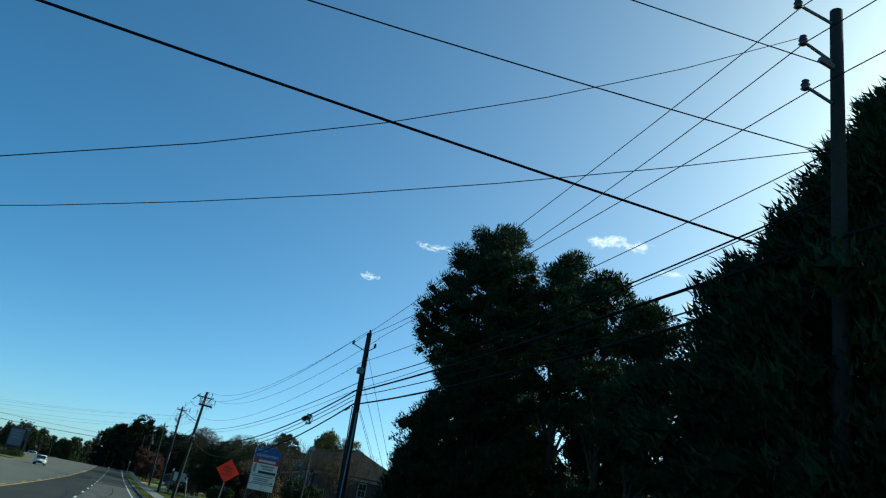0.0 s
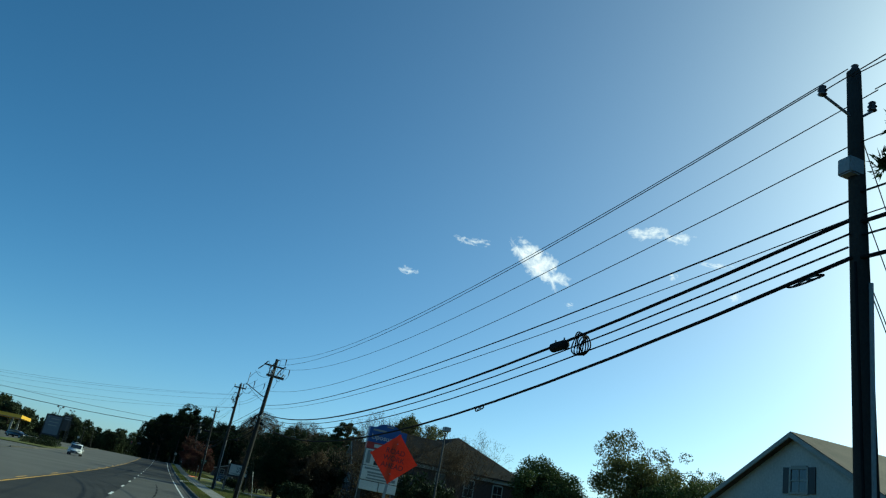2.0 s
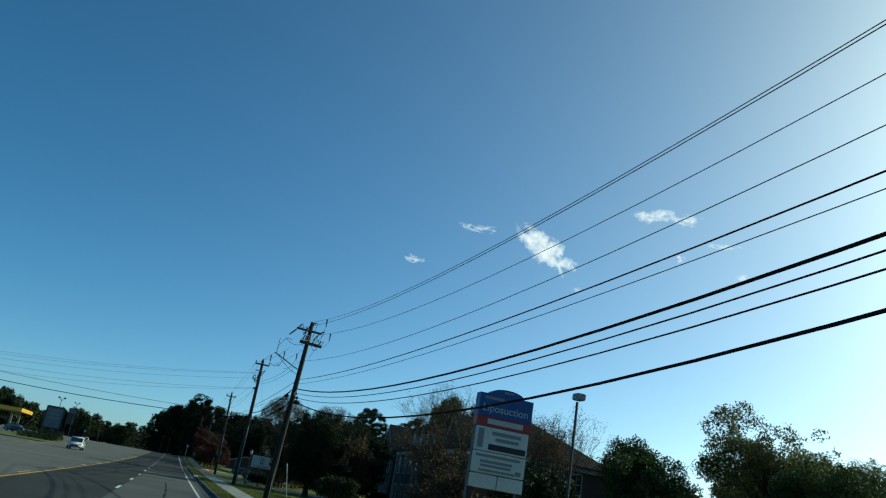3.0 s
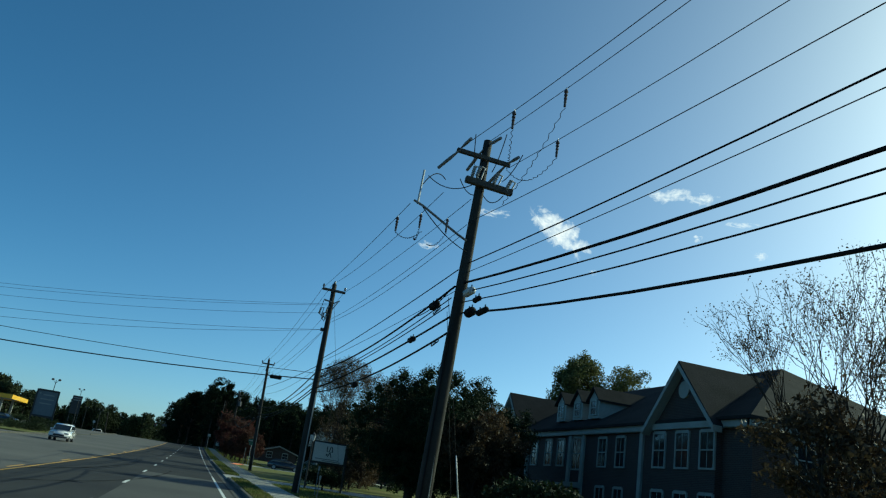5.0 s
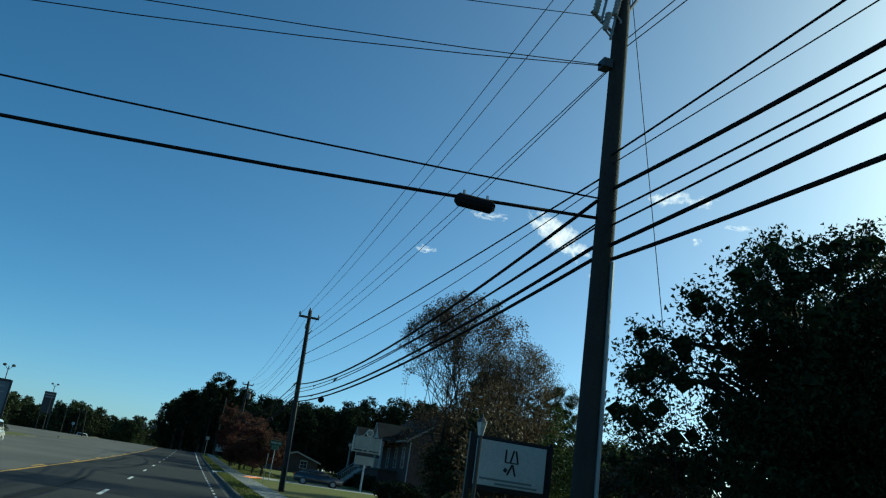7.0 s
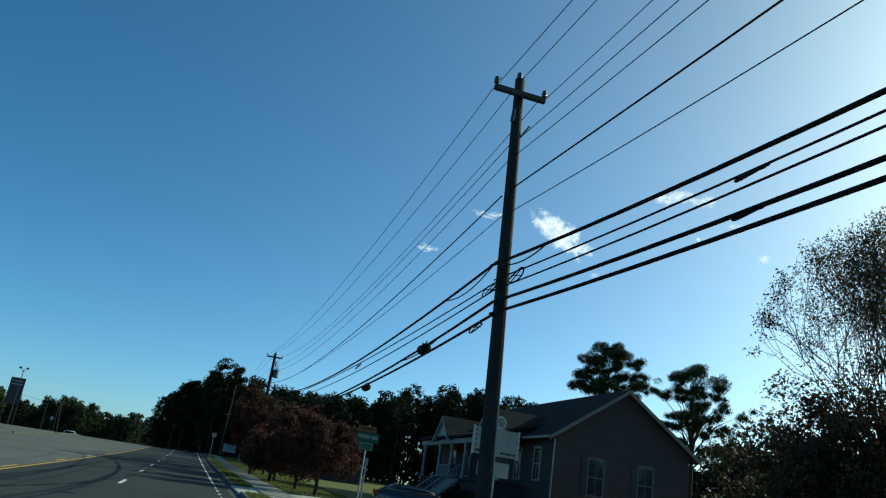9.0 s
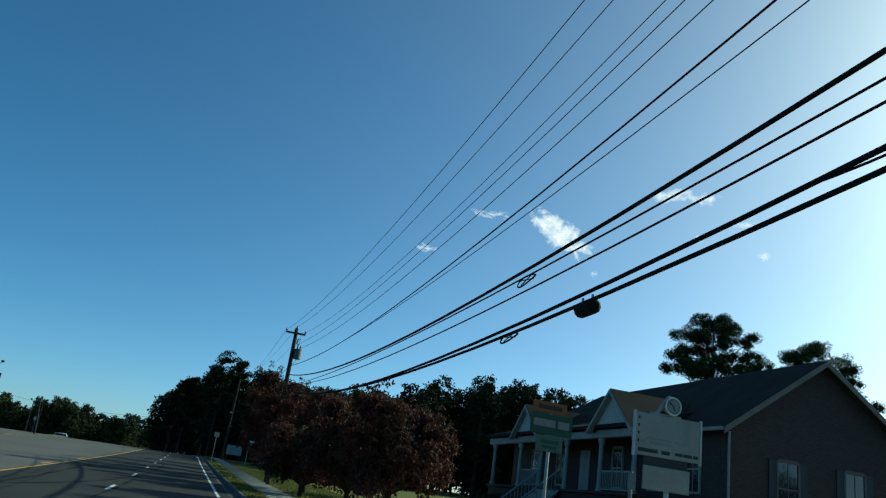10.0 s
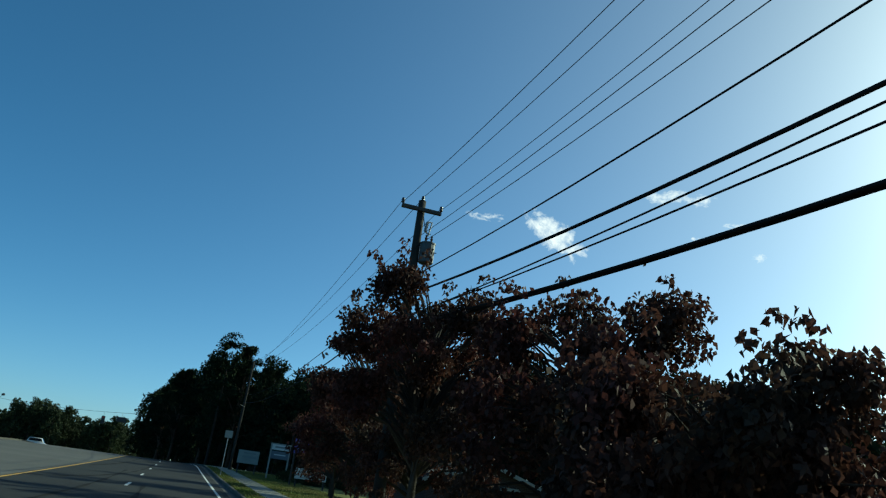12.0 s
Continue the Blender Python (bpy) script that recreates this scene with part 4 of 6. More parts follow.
def porch_house():
    """Brick ranch house with its gable end towards the traffic and a white columned porch on the road side."""
    ob = thing("porch_house", -1.6, -1.5, 0.1, "dark brick house with a long roof and white columned porch", "house")
    X0, X1, Y0, Y1, EV, XR, ZR = 21.9, 30.9, 172.0, 193.5, 5.15, 26.3, 8.45
    part("wall", boxed(X0, X1, Y0 + 0.6, Y1, -0.2, EV), M["brick"], ob, "brick walls")
    gable = part("gable_wall", prism(bmesh.new(), [(X0, -0.2), (X1, -0.2), (X1, EV), (XR, ZR - 0.15), (X0, EV)], "y", Y0, Y0 + 0.58), M["brick"], ob)
    bm = bmesh.new()
    slab_roof(bm, [(X0 - 0.6, Y0 - 0.4, EV - 0.2), (X0 - 0.6, Y1 + 0.4, EV - 0.2), (XR, Y1 - 3.0, ZR), (XR, Y0 - 0.4, ZR)], 0.16)
    slab_roof(bm, [(X1 + 0.6, Y1 + 0.4, EV - 0.2), (X1 + 0.6, Y0 - 0.4, EV - 0.2), (XR, Y0 - 0.4, ZR), (XR, Y1 - 3.0, ZR)], 0.16)
    slab_roof(bm, [(X0 - 0.6, Y1 + 0.4, EV - 0.2), (X1 + 0.6, Y1 + 0.4, EV - 0.2), (XR, Y1 - 3.0, ZR)], 0.16)
    part("roof", bm, M["shingle"], ob, "dark shingle roof")
    for k, xe in ((-1, X0 - 0.6), (1, X1 + 0.6)):
        bm = slab_roof(bmesh.new(), [(xe, Y0 - 0.45, EV - 0.22), (XR, Y0 - 0.45, ZR - 0.04), (XR, Y0 - 0.395, ZR - 0.04), (xe, Y0 - 0.395, EV - 0.22)], 0.24)
        part("rake_board", bm, M["tan_trim"], gable, "tan rake board")
    part("gutter", boxed(X0 - 0.72, X0 - 0.6, Y0 - 0.4, Y1 + 0.4, EV - 0.34, EV - 0.2, bevel=0.02), M["trim"], ob)
    part("downpipe", tubed([(X0 - 0.1, Y0 - 0.06, EV - 0.3), (X0 - 0.1, Y0 - 0.06, 0.0)], 0.05, 8), M["trim"], ob, "white downpipe")
    for x in (24.6, 27.9):
        window(gable, x, Y0 - 0.003, 2.0, 4.0, 0.95, "y", shutters=True, frame_mat="sash_brown")
    # porch: deck, columns, roof, gables, railing
    PX = 20.0
    deck = part("porch_deck", boxed(PX, X0, Y0 + 4.0, Y1 - 1.0, -0.1, 2.0), M["brick"], ob)
    part("porch_floor", boxed(PX - 0.15, X0, Y0 + 3.9, Y1 - 0.9, 2.003, 2.12, bevel=0.02), M["kerb"], deck)
    bm = slab_roof(bmesh.new(), [(PX - 0.4, Y0 + 3.6, EV - 0.1), (PX - 0.4, Y1 - 0.6, EV - 0.1), (X0 + 0.9, Y1 - 0.6, EV + 0.85), (X0 + 0.9, Y0 + 3.6, EV + 0.85)], 0.16)
    roof = part("porch_roof", bm, M["shingle"], ob)
    part("porch_beam", boxed(PX - 0.15, PX + 0.15, Y0 + 3.7, Y1 - 0.8, EV - 0.65, EV - 0.3, bevel=0.02), M["trim"], roof, "white porch beam")
    columns = (175.8, 178.7, 182.2, 185.2, 188.0, 192.0)
    for y in columns:
        bm = lathe(bmesh.new(), [(0.17, 0), (0.17, 0.12), (0.12, 0.16), (0.10, EV - 3.1), (0.15, EV - 3.0), (0.17, EV - 2.77)], (PX, y, 2.12), 12)
        part("column", bm, M["trim"], ob, "white porch column")
    for a, b in zip(columns, columns[1:]):
        if a not in (175.8, 185.2):
            continue
        rail = part("railing", boxed(PX - 0.03, PX + 0.03, a + 0.15, b - 0.15, 2.98, 3.05), M["trim"], ob, "white porch railing")
        part("bottom_rail", boxed(PX - 0.025, PX + 0.025, a + 0.15, b - 0.15, 2.2, 2.25), M["trim"], rail)
        n = int((b - a - 0.3) / 0.14)
        for k in range(1, n):
            y = a + 0.15 + (b - a - 0.3) * k / n
            part("baluster", boxed(PX - 0.015, PX + 0.015, y - 0.015, y + 0.015, 2.25, 2.98), M["trim"], rail)
    for cy, half, apex in ((186.6, 1.55, 6.55), (177.2, 1.7, 6.6)):
        bm = prism(bmesh.new(), [(cy - half, EV - 0.2), (cy + half, EV - 0.2), (cy, apex - 0.1)], "x", PX - 0.35, PX - 0.2)
        small = part("porch_gable", bm, M["siding"], roof, "small pale gable over the porch")
        bm = bmesh.new()
        for k in (-1, 1):
            slab_roof(bm, [(PX - 0.6, cy + k * (half + 0.2), EV - 0.32), (PX - 0.6, cy, apex), (X0 + 1.9, cy, apex), (X0 + 0.5, cy + k * (half + 0.2), EV - 0.32)], 0.1)
        part("porch_gable_roof", bm, M["shingle"], small)
        for k in (-1, 1):
            bm = slab_roof(bmesh.new(), [(PX - 0.64, cy + k * (half + 0.22), EV - 0.36), (PX - 0.64, cy, apex - 0.05), (PX - 0.36, cy, apex - 0.05), (PX - 0.36, cy + k * (half + 0.22), EV - 0.36)], 0.16)
            part("porch_rake", bm, M["trim"], small)
    for k in range(8):
        part("step", boxed(PX - 0.3 * (8 - k), PX - 0.152, 182.6, 184.9, -0.1, 0.25 * (k + 1)), M["concrete"], ob)
    for y in (182.6, 184.9):
        rail = part("stair_rail", tubed([(PX - 0.1, y, 3.05), (PX - 2.45, y, 1.05)], 0.045, 6), M["trim"], ob, "white sloping stair rail")
        part("stair_stringer", tubed([(PX - 0.1, y, 2.0), (PX - 2.45, y, 0.0)], 0.09, 4), M["trim"], rail)
        for k in range(1, 12):
            x = PX - 0.1 - 2.35 * k / 12
            part("baluster", boxed(x - 0.015, x + 0.015, y - 0.015, y + 0.015, 2.05 - 2.0 * k / 12, 3.03 - 2.0 * k / 12), M["trim"], rail)
    for y in (174.3, 177.2, 180.4, 186.6, 190.0):
        window(ob, X0 - 0.003, y, 2.5, 4.3, 0.85)
    door = part("door", boxed(X0 - 0.06, X0 - 0.003, 183.2, 184.25, 2.13, 4.3, bevel=0.01), M["trim"], ob, "white front door")
    part("door_handle", tubed([(X0 - 0.1, 183.32, 3.1), (X0 - 0.1, 183.32, 3.25)], 0.015), M["steel"], door)
    return ob


porch_house()


def gabled_block(x0, x1, y0, y1, z0, eave, ridge, axis, wall, roof, label, windows=(), shutters=False):
    """A plain house: walls, a gable roof with its ridge along axis, rake boards and windows given as (face, a, z0, z1, w)."""
    ob = thing("house", 0, 0, z0, label, "house")
    h0, h1 = eave - z0, ridge - z0
    if axis == "x":
        mid, out = (y0 + y1) / 2, [(y0, -0.2), (y1, -0.2), (y1, h0), ((y0 + y1) / 2, h1 - 0.15), (y0, h0)]
        part("wall", prism(bmesh.new(), out, "x", x0, x1), M[wall], ob)
        bm = bmesh.new()
        for k in (-1, 1):
            ye = mid + k * ((y1 - y0) / 2 + 0.4)
            slab_roof(bm, [(x0 - 0.4, ye, h0 - 0.25), (x0 - 0.4, mid, h1), (x1 + 0.4, mid, h1), (x1 + 0.4, ye, h0 - 0.25)], 0.14)
            rb = slab_roof(bmesh.new(), [(x0 - 0.45, ye, h0 - 0.28), (x0 - 0.45, mid, h1 - 0.04), (x0 - 0.39, mid, h1 - 0.04), (x0 - 0.39, ye, h0 - 0.28)], 0.2)
            part("rake_board", rb, M["trim"], ob)
    else:
        mid, out = (x0 + x1) / 2, [(x0, -0.2), (x1, -0.2), (x1, h0), ((x0 + x1) / 2, h1 - 0.15), (x0, h0)]
        part("wall", prism(bmesh.new(), out, "y", y0, y1), M[wall], ob)
        bm = bmesh.new()
        for k in (-1, 1):
            xe = mid + k * ((x1 - x0) / 2 + 0.4)
            slab_roof(bm, [(xe, y0 - 0.4, h0 - 0.25), (mid, y0 - 0.4, h1), (mid, y1 + 0.4, h1), (xe, y1 + 0.4, h0 - 0.25)], 0.14)
            rb = slab_roof(bmesh.new(), [(xe, y0 - 0.45, h0 - 0.28), (mid, y0 - 0.45, h1 - 0.04), (mid, y0 - 0.39, h1 - 0.04), (xe, y0 - 0.39, h0 - 0.28)], 0.2)
            part("rake_board", rb, M["trim"], ob)
    part("roof", bm, M[roof], ob)
    for face, a, q0, q1, w in windows:
        if face == "x":
            window(ob, x0 - 0.003, a, q0 - z0, q1 - z0, w, "x", shutters=shutters)
        else:
            window(ob, a, y0 - 0.003, q0 - z0, q1 - z0, w, "y", shutters=shutters)
    return ob


gabled_block(24.0, 36.0, 43.2, 54.3, 0.1, 4.74, 7.67, "x", "siding", "shingle_brown", "pale sided house with a brown gable roof and shuttered window", (("x", 48.6, 5.3, 6.2, 0.84), ("x", 46.0, 1.2, 2.6, 0.9), ("x", 51.5, 1.2, 2.6, 0.9)), True)
gabled_block(11.9, 18.4, 213.0, 224.0, 0.1, 2.15, 3.1, "y", "brick", "shingle", "low shaded house behind roadside trees", (("y", 13.6, 0.9, 1.8, 0.9), ("y", 16.4, 0.9, 1.8, 0.9)))


# ---- signs ----
def bars(parent, rows, mat, y):
    """Unreadable writing as plain bars: x, z, width and height."""
    for x, z, w, h in rows:
        part("text_bar", boxed(x - w / 2, x + w / 2, y - 0.006, y, z - h / 2, z + h / 2), M[mat], parent)


def clinic_sign():
    ob = thing("monument_sign", 10.2, 61.5, 0.1, "tall roadside sign with a blue arched head above white panels", "sign")
    W = 0.98
    part("post", boxed(-W + 0.02, -W + 0.2, 0.02, 0.26, -0.3, 5.0, bevel=0.01), M["dark_metal"], ob)
    part("post", boxed(W - 0.2, W - 0.02, 0.02, 0.26, -0.3, 5.0, bevel=0.01), M["dark_metal"], ob)
    outline = [(-W, 4.55), (W, 4.55), (W, 5.3)] + [(0.62 * math.cos(a), 5.3 + 0.22 * math.sin(a)) for a in [math.pi * k / 12 for k in range(13)]] + [(-W, 5.3)]
    head = part("header_panel", prism(bmesh.new(), outline, "y", -0.06, 0.3), M["sign_blue"], ob, "blue arched header panel")
    lettering("Liposuction", 0.36, M["pale_box"], head, pose(0.0, -0.064, 4.82))
    bars(head, [(-0.45, 5.16, 0.7, 0.09), (0.05, 5.42, 0.35, 0.06)], "sign_grey", -0.062)
    red = part("red_panel", boxed(-W, W, -0.055, 0.28, 4.22, 4.545, bevel=0.01), M["sign_red"], ob, "dark red strip with a line of numbers as bars")
    bars(red, [(0.05, 4.39, 1.3, 0.17)], "pale_box", -0.056)
    top = part("white_panel", boxed(-W + 0.03, W - 0.03, -0.05, 0.27, 3.42, 4.2, bevel=0.012), M["sign_white"], ob)
    bars(top, [(0.15, 4.02, 1.05, 0.12), (0.2, 3.83, 0.85, 0.11)], "sign_grey", -0.051)
    bars(top, [(0.22, 3.57, 1.35, 0.19)], "black_paint", -0.051)
    bars(top, [(-0.76, 3.82, 0.2, 0.62)], "sign_grey", -0.051)
    mid = part("white_panel", boxed(-W + 0.03, W - 0.03, -0.05, 0.27, 2.72, 3.39, bevel=0.012), M["sign_white"], ob)
    bars(mid, [(-0.05, 3.27, 1.6, 0.09), (-0.1, 3.09, 1.15, 0.09), (-0.1, 2.96, 1.1, 0.08), (-0.05, 2.81, 1.3, 0.07), (0.72, 2.86, 0.2, 0.14)], "sign_grey", -0.051)
    for a, b in ((-W + 0.03, 0.0), (0.04, W - 0.03)):
        part("white_panel", boxed(a, b, -0.05, 0.27, 2.25, 2.68, bevel=0.012), M["sign_white"], ob)
    return ob


clinic_sign()


def road_work_sign():
    ob = thing("road_work_sign", 4.8, 41.0, 0.14, "orange diamond road work sign on a thin post", "road sign")
    h, z = 0.61, 2.64
    pts = []
    for k in range(4):
        a = math.pi / 2 * k
        for d in (-0.13, -0.06, 0.06, 0.13):
            r = h * (1 - abs(d) * 0.9)
            pts.append((r * math.cos(a + d * 0.5), z + r * math.sin(a + d * 0.5)))
    face = part("sign_face", prism(bmesh.new(), pts, "y", -0.004, 0.004), M["orange"], ob, "orange diamond panel with black lettering")
    for text, zz in (("ROAD", z + 0.155), ("WORK", z - 0.01), ("AHEAD", z - 0.175)):
        lettering(text, 0.165, M["black_paint"], face, pose(0, -0.0065, zz), depth=0.002)
    post = part("post", boxed(-0.03, 0.03, 0.012, 0.05, -0.3, z + 0.45, bevel=0.005), M["steel"], ob)
    for zz in (z - 0.35, z + 0.35):
        part("bolt", tubed([(0, -0.012, zz), (0, 0.012, zz)], 0.014, 6), M["steel"], face)
    return ob


road_work_sign().rotation_euler = (0, radians(4), radians(-8))


def flood_post():
    ob = thing("flood_lamp", 13.9, 63.5, 0.1, "slim dark post with a box floodlight on top", "lamp post")
    part("post", tubed([(0, 0, -0.3), (0, 0, 6.0)], [0.07, 0.05], 8), M["dark_metal"], ob)
    part("lamp_head", boxed(-0.18, 0.18, -0.32, 0.12, 6.05, 6.3, bevel=0.03), M["grey_box"], ob)
    return ob


flood_post()


def office_sign():
    ob = thing("office_sign", 8.5, 117.2, 0.1, "white initial-bearing sign panel in a dark frame", "sign")
    for x in (-1.2, 1.08):
        part("post", boxed(x, x + 0.12, 0.0, 0.12, -0.3, 3.05, bevel=0.01), M["dark_metal"], ob)
    part("frame", boxed(-1.08, 1.08, 0.02, 0.1, 1.62, 3.0, bevel=0.01), M["dark_metal"], ob)
    panel = part("panel", boxed(-1.0, 1.0, -0.02, 0.017, 1.75, 2.9, bevel=0.008), M["sign_white"], ob)
    # an ornament of plain strokes
    for x, z, w, h, t in ((-0.16, 2.56, 0.05, 0.34, 0), (0.02, 2.56, 0.05, 0.34, 14), (0.16, 2.56, 0.05, 0.34, -14), (-0.02, 2.22, 0.05, 0.3, 25), (0.1, 2.22, 0.05, 0.3, -20), (0.02, 2.4, 0.34, 0.03, 0), (-0.14, 2.2, 0.1, 0.1, 30)):
        bm = boxed(-w / 2, w / 2, -0.027, -0.021, -h / 2, h / 2)
        bmesh.ops.transform(bm, matrix=pose(x, 0, z, 0, t, 0), verts=bm.verts)
        part("emblem_stroke", bm, M["black_paint"], panel)
    bars(panel, [(-0.1, 1.92, 1.5, 0.05), (0.2, 1.82, 1.2, 0.05)], "sign_grey", -0.021)
    return ob


office_sign()


def coach_lamp(x, y, h):
    ob = thing("coach_lamp", x, y, 0.1, "lantern on a dark post beside the sign", "lamp post")
    part("post", tubed([(0, 0, -0.3), (0, 0, h)], 0.05, 8), M["dark_metal"], ob)
    part("lantern", lathe(bmesh.new(), [(0.07, 0), (0.13, 0.3), (0.13, 0.32)], (0, 0, h), 6), M["lamp_glass"], ob)
    part("cap", lathe(bmesh.new(), [(0.16, 0.32), (0.03, 0.46), (0.02, 0.54)], (0, 0, h), 6), M["dark_metal"], ob)
    return ob


coach_lamp(7.2, 116.2, 2.9)


def panel_sign(x, y, w, panels, posts, label, name="sign", turn=0.0, mat="sign_white", post="dark_metal", cap=False):
    ob = thing(name, x, y, 0.1, label, "sign", turn=turn)
    top = max(p[1] for p in panels)
    for px in posts:
        part("post", boxed(px - 0.06, px + 0.06, 0.02, 0.14, -0.3, top, bevel=0.01), M[post], ob)
    made = []
    for z0, z1, ww, m in panels:
        made.append(part("panel", boxed(-ww / 2, ww / 2, -0.05, 0.018, z0, z1, bevel=0.012), M[m], ob))
    if cap:
        part("cap", boxed(-w / 2 - 0.08, w / 2 + 0.08, -0.08, 0.16, top, top + 0.1, bevel=0.02), M["trim"], ob)
    return ob, made


def clock_sign():
    ob, made = panel_sign(15.3, 167.2, 2.5, [(3.35, 4.72, 2.45, "sign_dull"), (2.3, 3.05, 1.75, "sign_dull")], (), "white office sign with a round clock on top", "clock_sign")
    part("post", tubed([(0.1, 0.1, -0.3), (0.1, 0.1, 3.4)], 0.09, 10), M["pale_box"], ob)
    part("bracket", boxed(-0.8, 0.8, 0.0, 0.1, 3.053, 3.347), M["dark_metal"], ob)
    part("frame", boxed(-1.3, -1.228, -0.07, 0.04, 3.3, 4.77, bevel=0.01), M["pale_box"], ob), part("frame", boxed(1.228, 1.3, -0.07, 0.04, 3.3, 4.77, bevel=0.01), M["pale_box"], ob)
    bars(made[0], [(-0.35, 3.92, 0.95, 0.07), (0.55, 3.9, 0.6, 0.05), (-0.95, 3.78, 0.16, 0.10), (-0.3, 3.78, 0.85, 0.09)], "sign_grey", -0.052)
    bars(made[0], [(-0.75, 3.52, 0.75, 0.12), (-0.08, 3.52, 0.32, 0.12), (0.42, 3.53, 0.28, 0.10), (0.76, 3.53, 0.34, 0.10), (1.07, 3.53, 0.2, 0.10)], "black_paint", -0.052)
    bars(made[0], [(-1.12, z, 0.06, 0.1) for z in (4.55, 4.3, 4.05, 3.8)], "black_paint", -0.052)
    cx, cz, r = 0.12, 5.08, 0.29
    bm = lathe(bmesh.new(), [(r, -0.08), (r, 0.08), (r - 0.04, 0.09)], (0, 0, 0), 28)
    bmesh.ops.transform(bm, matrix=pose(cx, 0.0, cz, 90, 0, 0), verts=bm.verts)
    clock = part("clock", bm, M["sign_dull"], ob, "round white clock with dark hands")
    bm = bmesh.new()
    for k in range(28):
        a, b = k * math.tau / 28, (k + 1) * math.tau / 28
        tube(bm, [(cx + r * math.cos(a), -0.1, cz + r * math.sin(a)), (cx + r * math.cos(b), -0.1, cz + r * math.sin(b))], 0.028, 5)
    part("bezel", bm, M["sign_white"], clock)
    for k in range(12):
        a = k * math.tau / 12
        part("hour_mark", boxed(cx + 0.22 * math.cos(a) - 0.012, cx + 0.22 * math.cos(a) + 0.012, -0.112, -0.1, cz + 0.22 * math.sin(a) - 0.012, cz + 0.22 * math.sin(a) + 0.012), M["black_paint"], clock)
    for a, l in ((-55, 0.2), (160, 0.15)):
        bm = boxed(-0.017, 0.017, -0.125, -0.105, 0, l)
        bmesh.ops.transform(bm, matrix=pose(cx, 0, cz, 0, a, 0), verts=bm.verts)
        part("clock_hand", bm, M["black_paint"], clock)
    # curved shoulder that carries the clock
    pts = [(-0.55 + 0.6 * t, 0, 4.74 + 0.66 * math.sin(t * math.pi / 2) ** 2) for t in [k / 8 for k in range(9)]]
    part("scroll", tubed(pts, [0.06 - 0.003 * k for k in range(9)], 8), M["sign_dull"], ob)
    part("scroll_foot", boxed(-0.7, 0.5, -0.03, 0.03, 4.722, 4.79, bevel=0.01), M["sign_dull"], ob)
    return ob


def crossing_sign():
    """Stacked road signs on one post: orange over green with white writing bars, and a pale panel beneath."""
    ob = thing("street_name_sign", 6.4, 157.3, 0.1, "green street name sign under an orange panel on a steel post", "road sign", turn=8)
    part("post", tubed([(0, 0.04, -0.3), (0, 0.04, 3.25)], 0.03, 6), M["steel"], ob)
    top = part("orange_panel", boxed(-0.42, 0.3, -0.012, 0.008, 3.0, 3.2, bevel=0.004), M["orange_sheet"], ob, "orange panel with dark writing bars")
    bars(top, [(-0.06, 3.1, 0.5, 0.07)], "black_paint", -0.013)
    mid = part("green_panel", boxed(-0.44, 0.44, -0.012, 0.008, 2.62, 2.99, bevel=0.004), M["sign_green"], ob, "green panel with white writing bars")
    bars(mid, [(-0.16, 2.82, 0.46, 0.13), (0.25, 2.82, 0.24, 0.13)], "sign_grey", -0.013)
    low = part("pale_panel", boxed(-0.3, 0.26, -0.012, 0.008, 2.33, 2.61, bevel=0.004), M["sign_mint"], ob, "pale green panel")
    bars(low, [(-0.02, 2.5, 0.36, 0.06), (-0.02, 2.41, 0.3, 0.05)], "sign_green", -0.013)
    return ob


crossing_sign()
clock_sign()
ob, made = panel_sign(9.05, 232.0, 2.3, [(0.62, 1.35, 2.25, "sign_white")], (-1.0, 1.0), "white sign that reads PRINTING in black capitals", "printing_sign", turn=-4)
lettering("PRINTING", 0.40, M["black_paint"], made[0], pose(0, -0.054, 1.04))
bars(made[0], [(0.1, 0.73, 1.7, 0.06)], "sign_grey", -0.051)
ob, made = panel_sign(8.05, 244.5, 1.65, [(2.5, 2.95, 1.5, "sign_white"), (1.75, 2.4, 1.5, "screen")], (-0.8, 0.8), "white framed sign on two tall posts", "framed_sign", post="trim", cap=True)
bars(made[0], [(0, 2.74, 1.0, 0.14)], "sign_grey", -0.051), bars(made[1], [(0, 2.1, 1.0, 0.1)], "pale_box", -0.051)
ob, made = panel_sign(6.05, 252.0, 1.95, [(0.95, 2.15, 1.95, "sign_dull")], (-0.8, 0.8), "low white business sign with dark writing bars", "business_sign")
bars(made[0], [(0.1, 1.9, 1.1, 0.12), (0.1, 1.55, 1.3, 0.2)], "sign_grey", -0.051)
ob, made = panel_sign(8.4, 234.3, 1.1, [(2.35, 3.4, 1.1, "sign_purple")], (-0.45,), "violet square sign on a dark post", "violet_sign")
bars(made[0], [(0.0, 3.1, 0.7, 0.1), (0.0, 2.9, 0.55, 0.1), (0.05, 2.65, 0.75, 0.08)], "pale_box", -0.051)
ob, made = panel_sign(-22.3, 199.0, 3.6, [(2.2, 6.1, 3.2, "screen")], (-1.3, 1.3), "large dark-framed display sign with a blue-grey face", "display_sign", turn=6)
part("frame", boxed(-1.85, -1.602, -0.15, 0.2, 0.0, 6.35, bevel=0.02), M["dark_metal"], ob), part("frame", boxed(1.602, 1.85, -0.15, 0.2, 0.0, 6.35, bevel=0.02), M["dark_metal"], ob)
part("frame", boxed(-1.6, 1.6, -0.15, 0.2, 6.102, 6.4, bevel=0.02), M["dark_metal"], ob), part("frame", boxed(-1.6, 1.6, -0.12, 0.2, 1.9, 2.197, bevel=0.02), M["dark_metal"], ob)
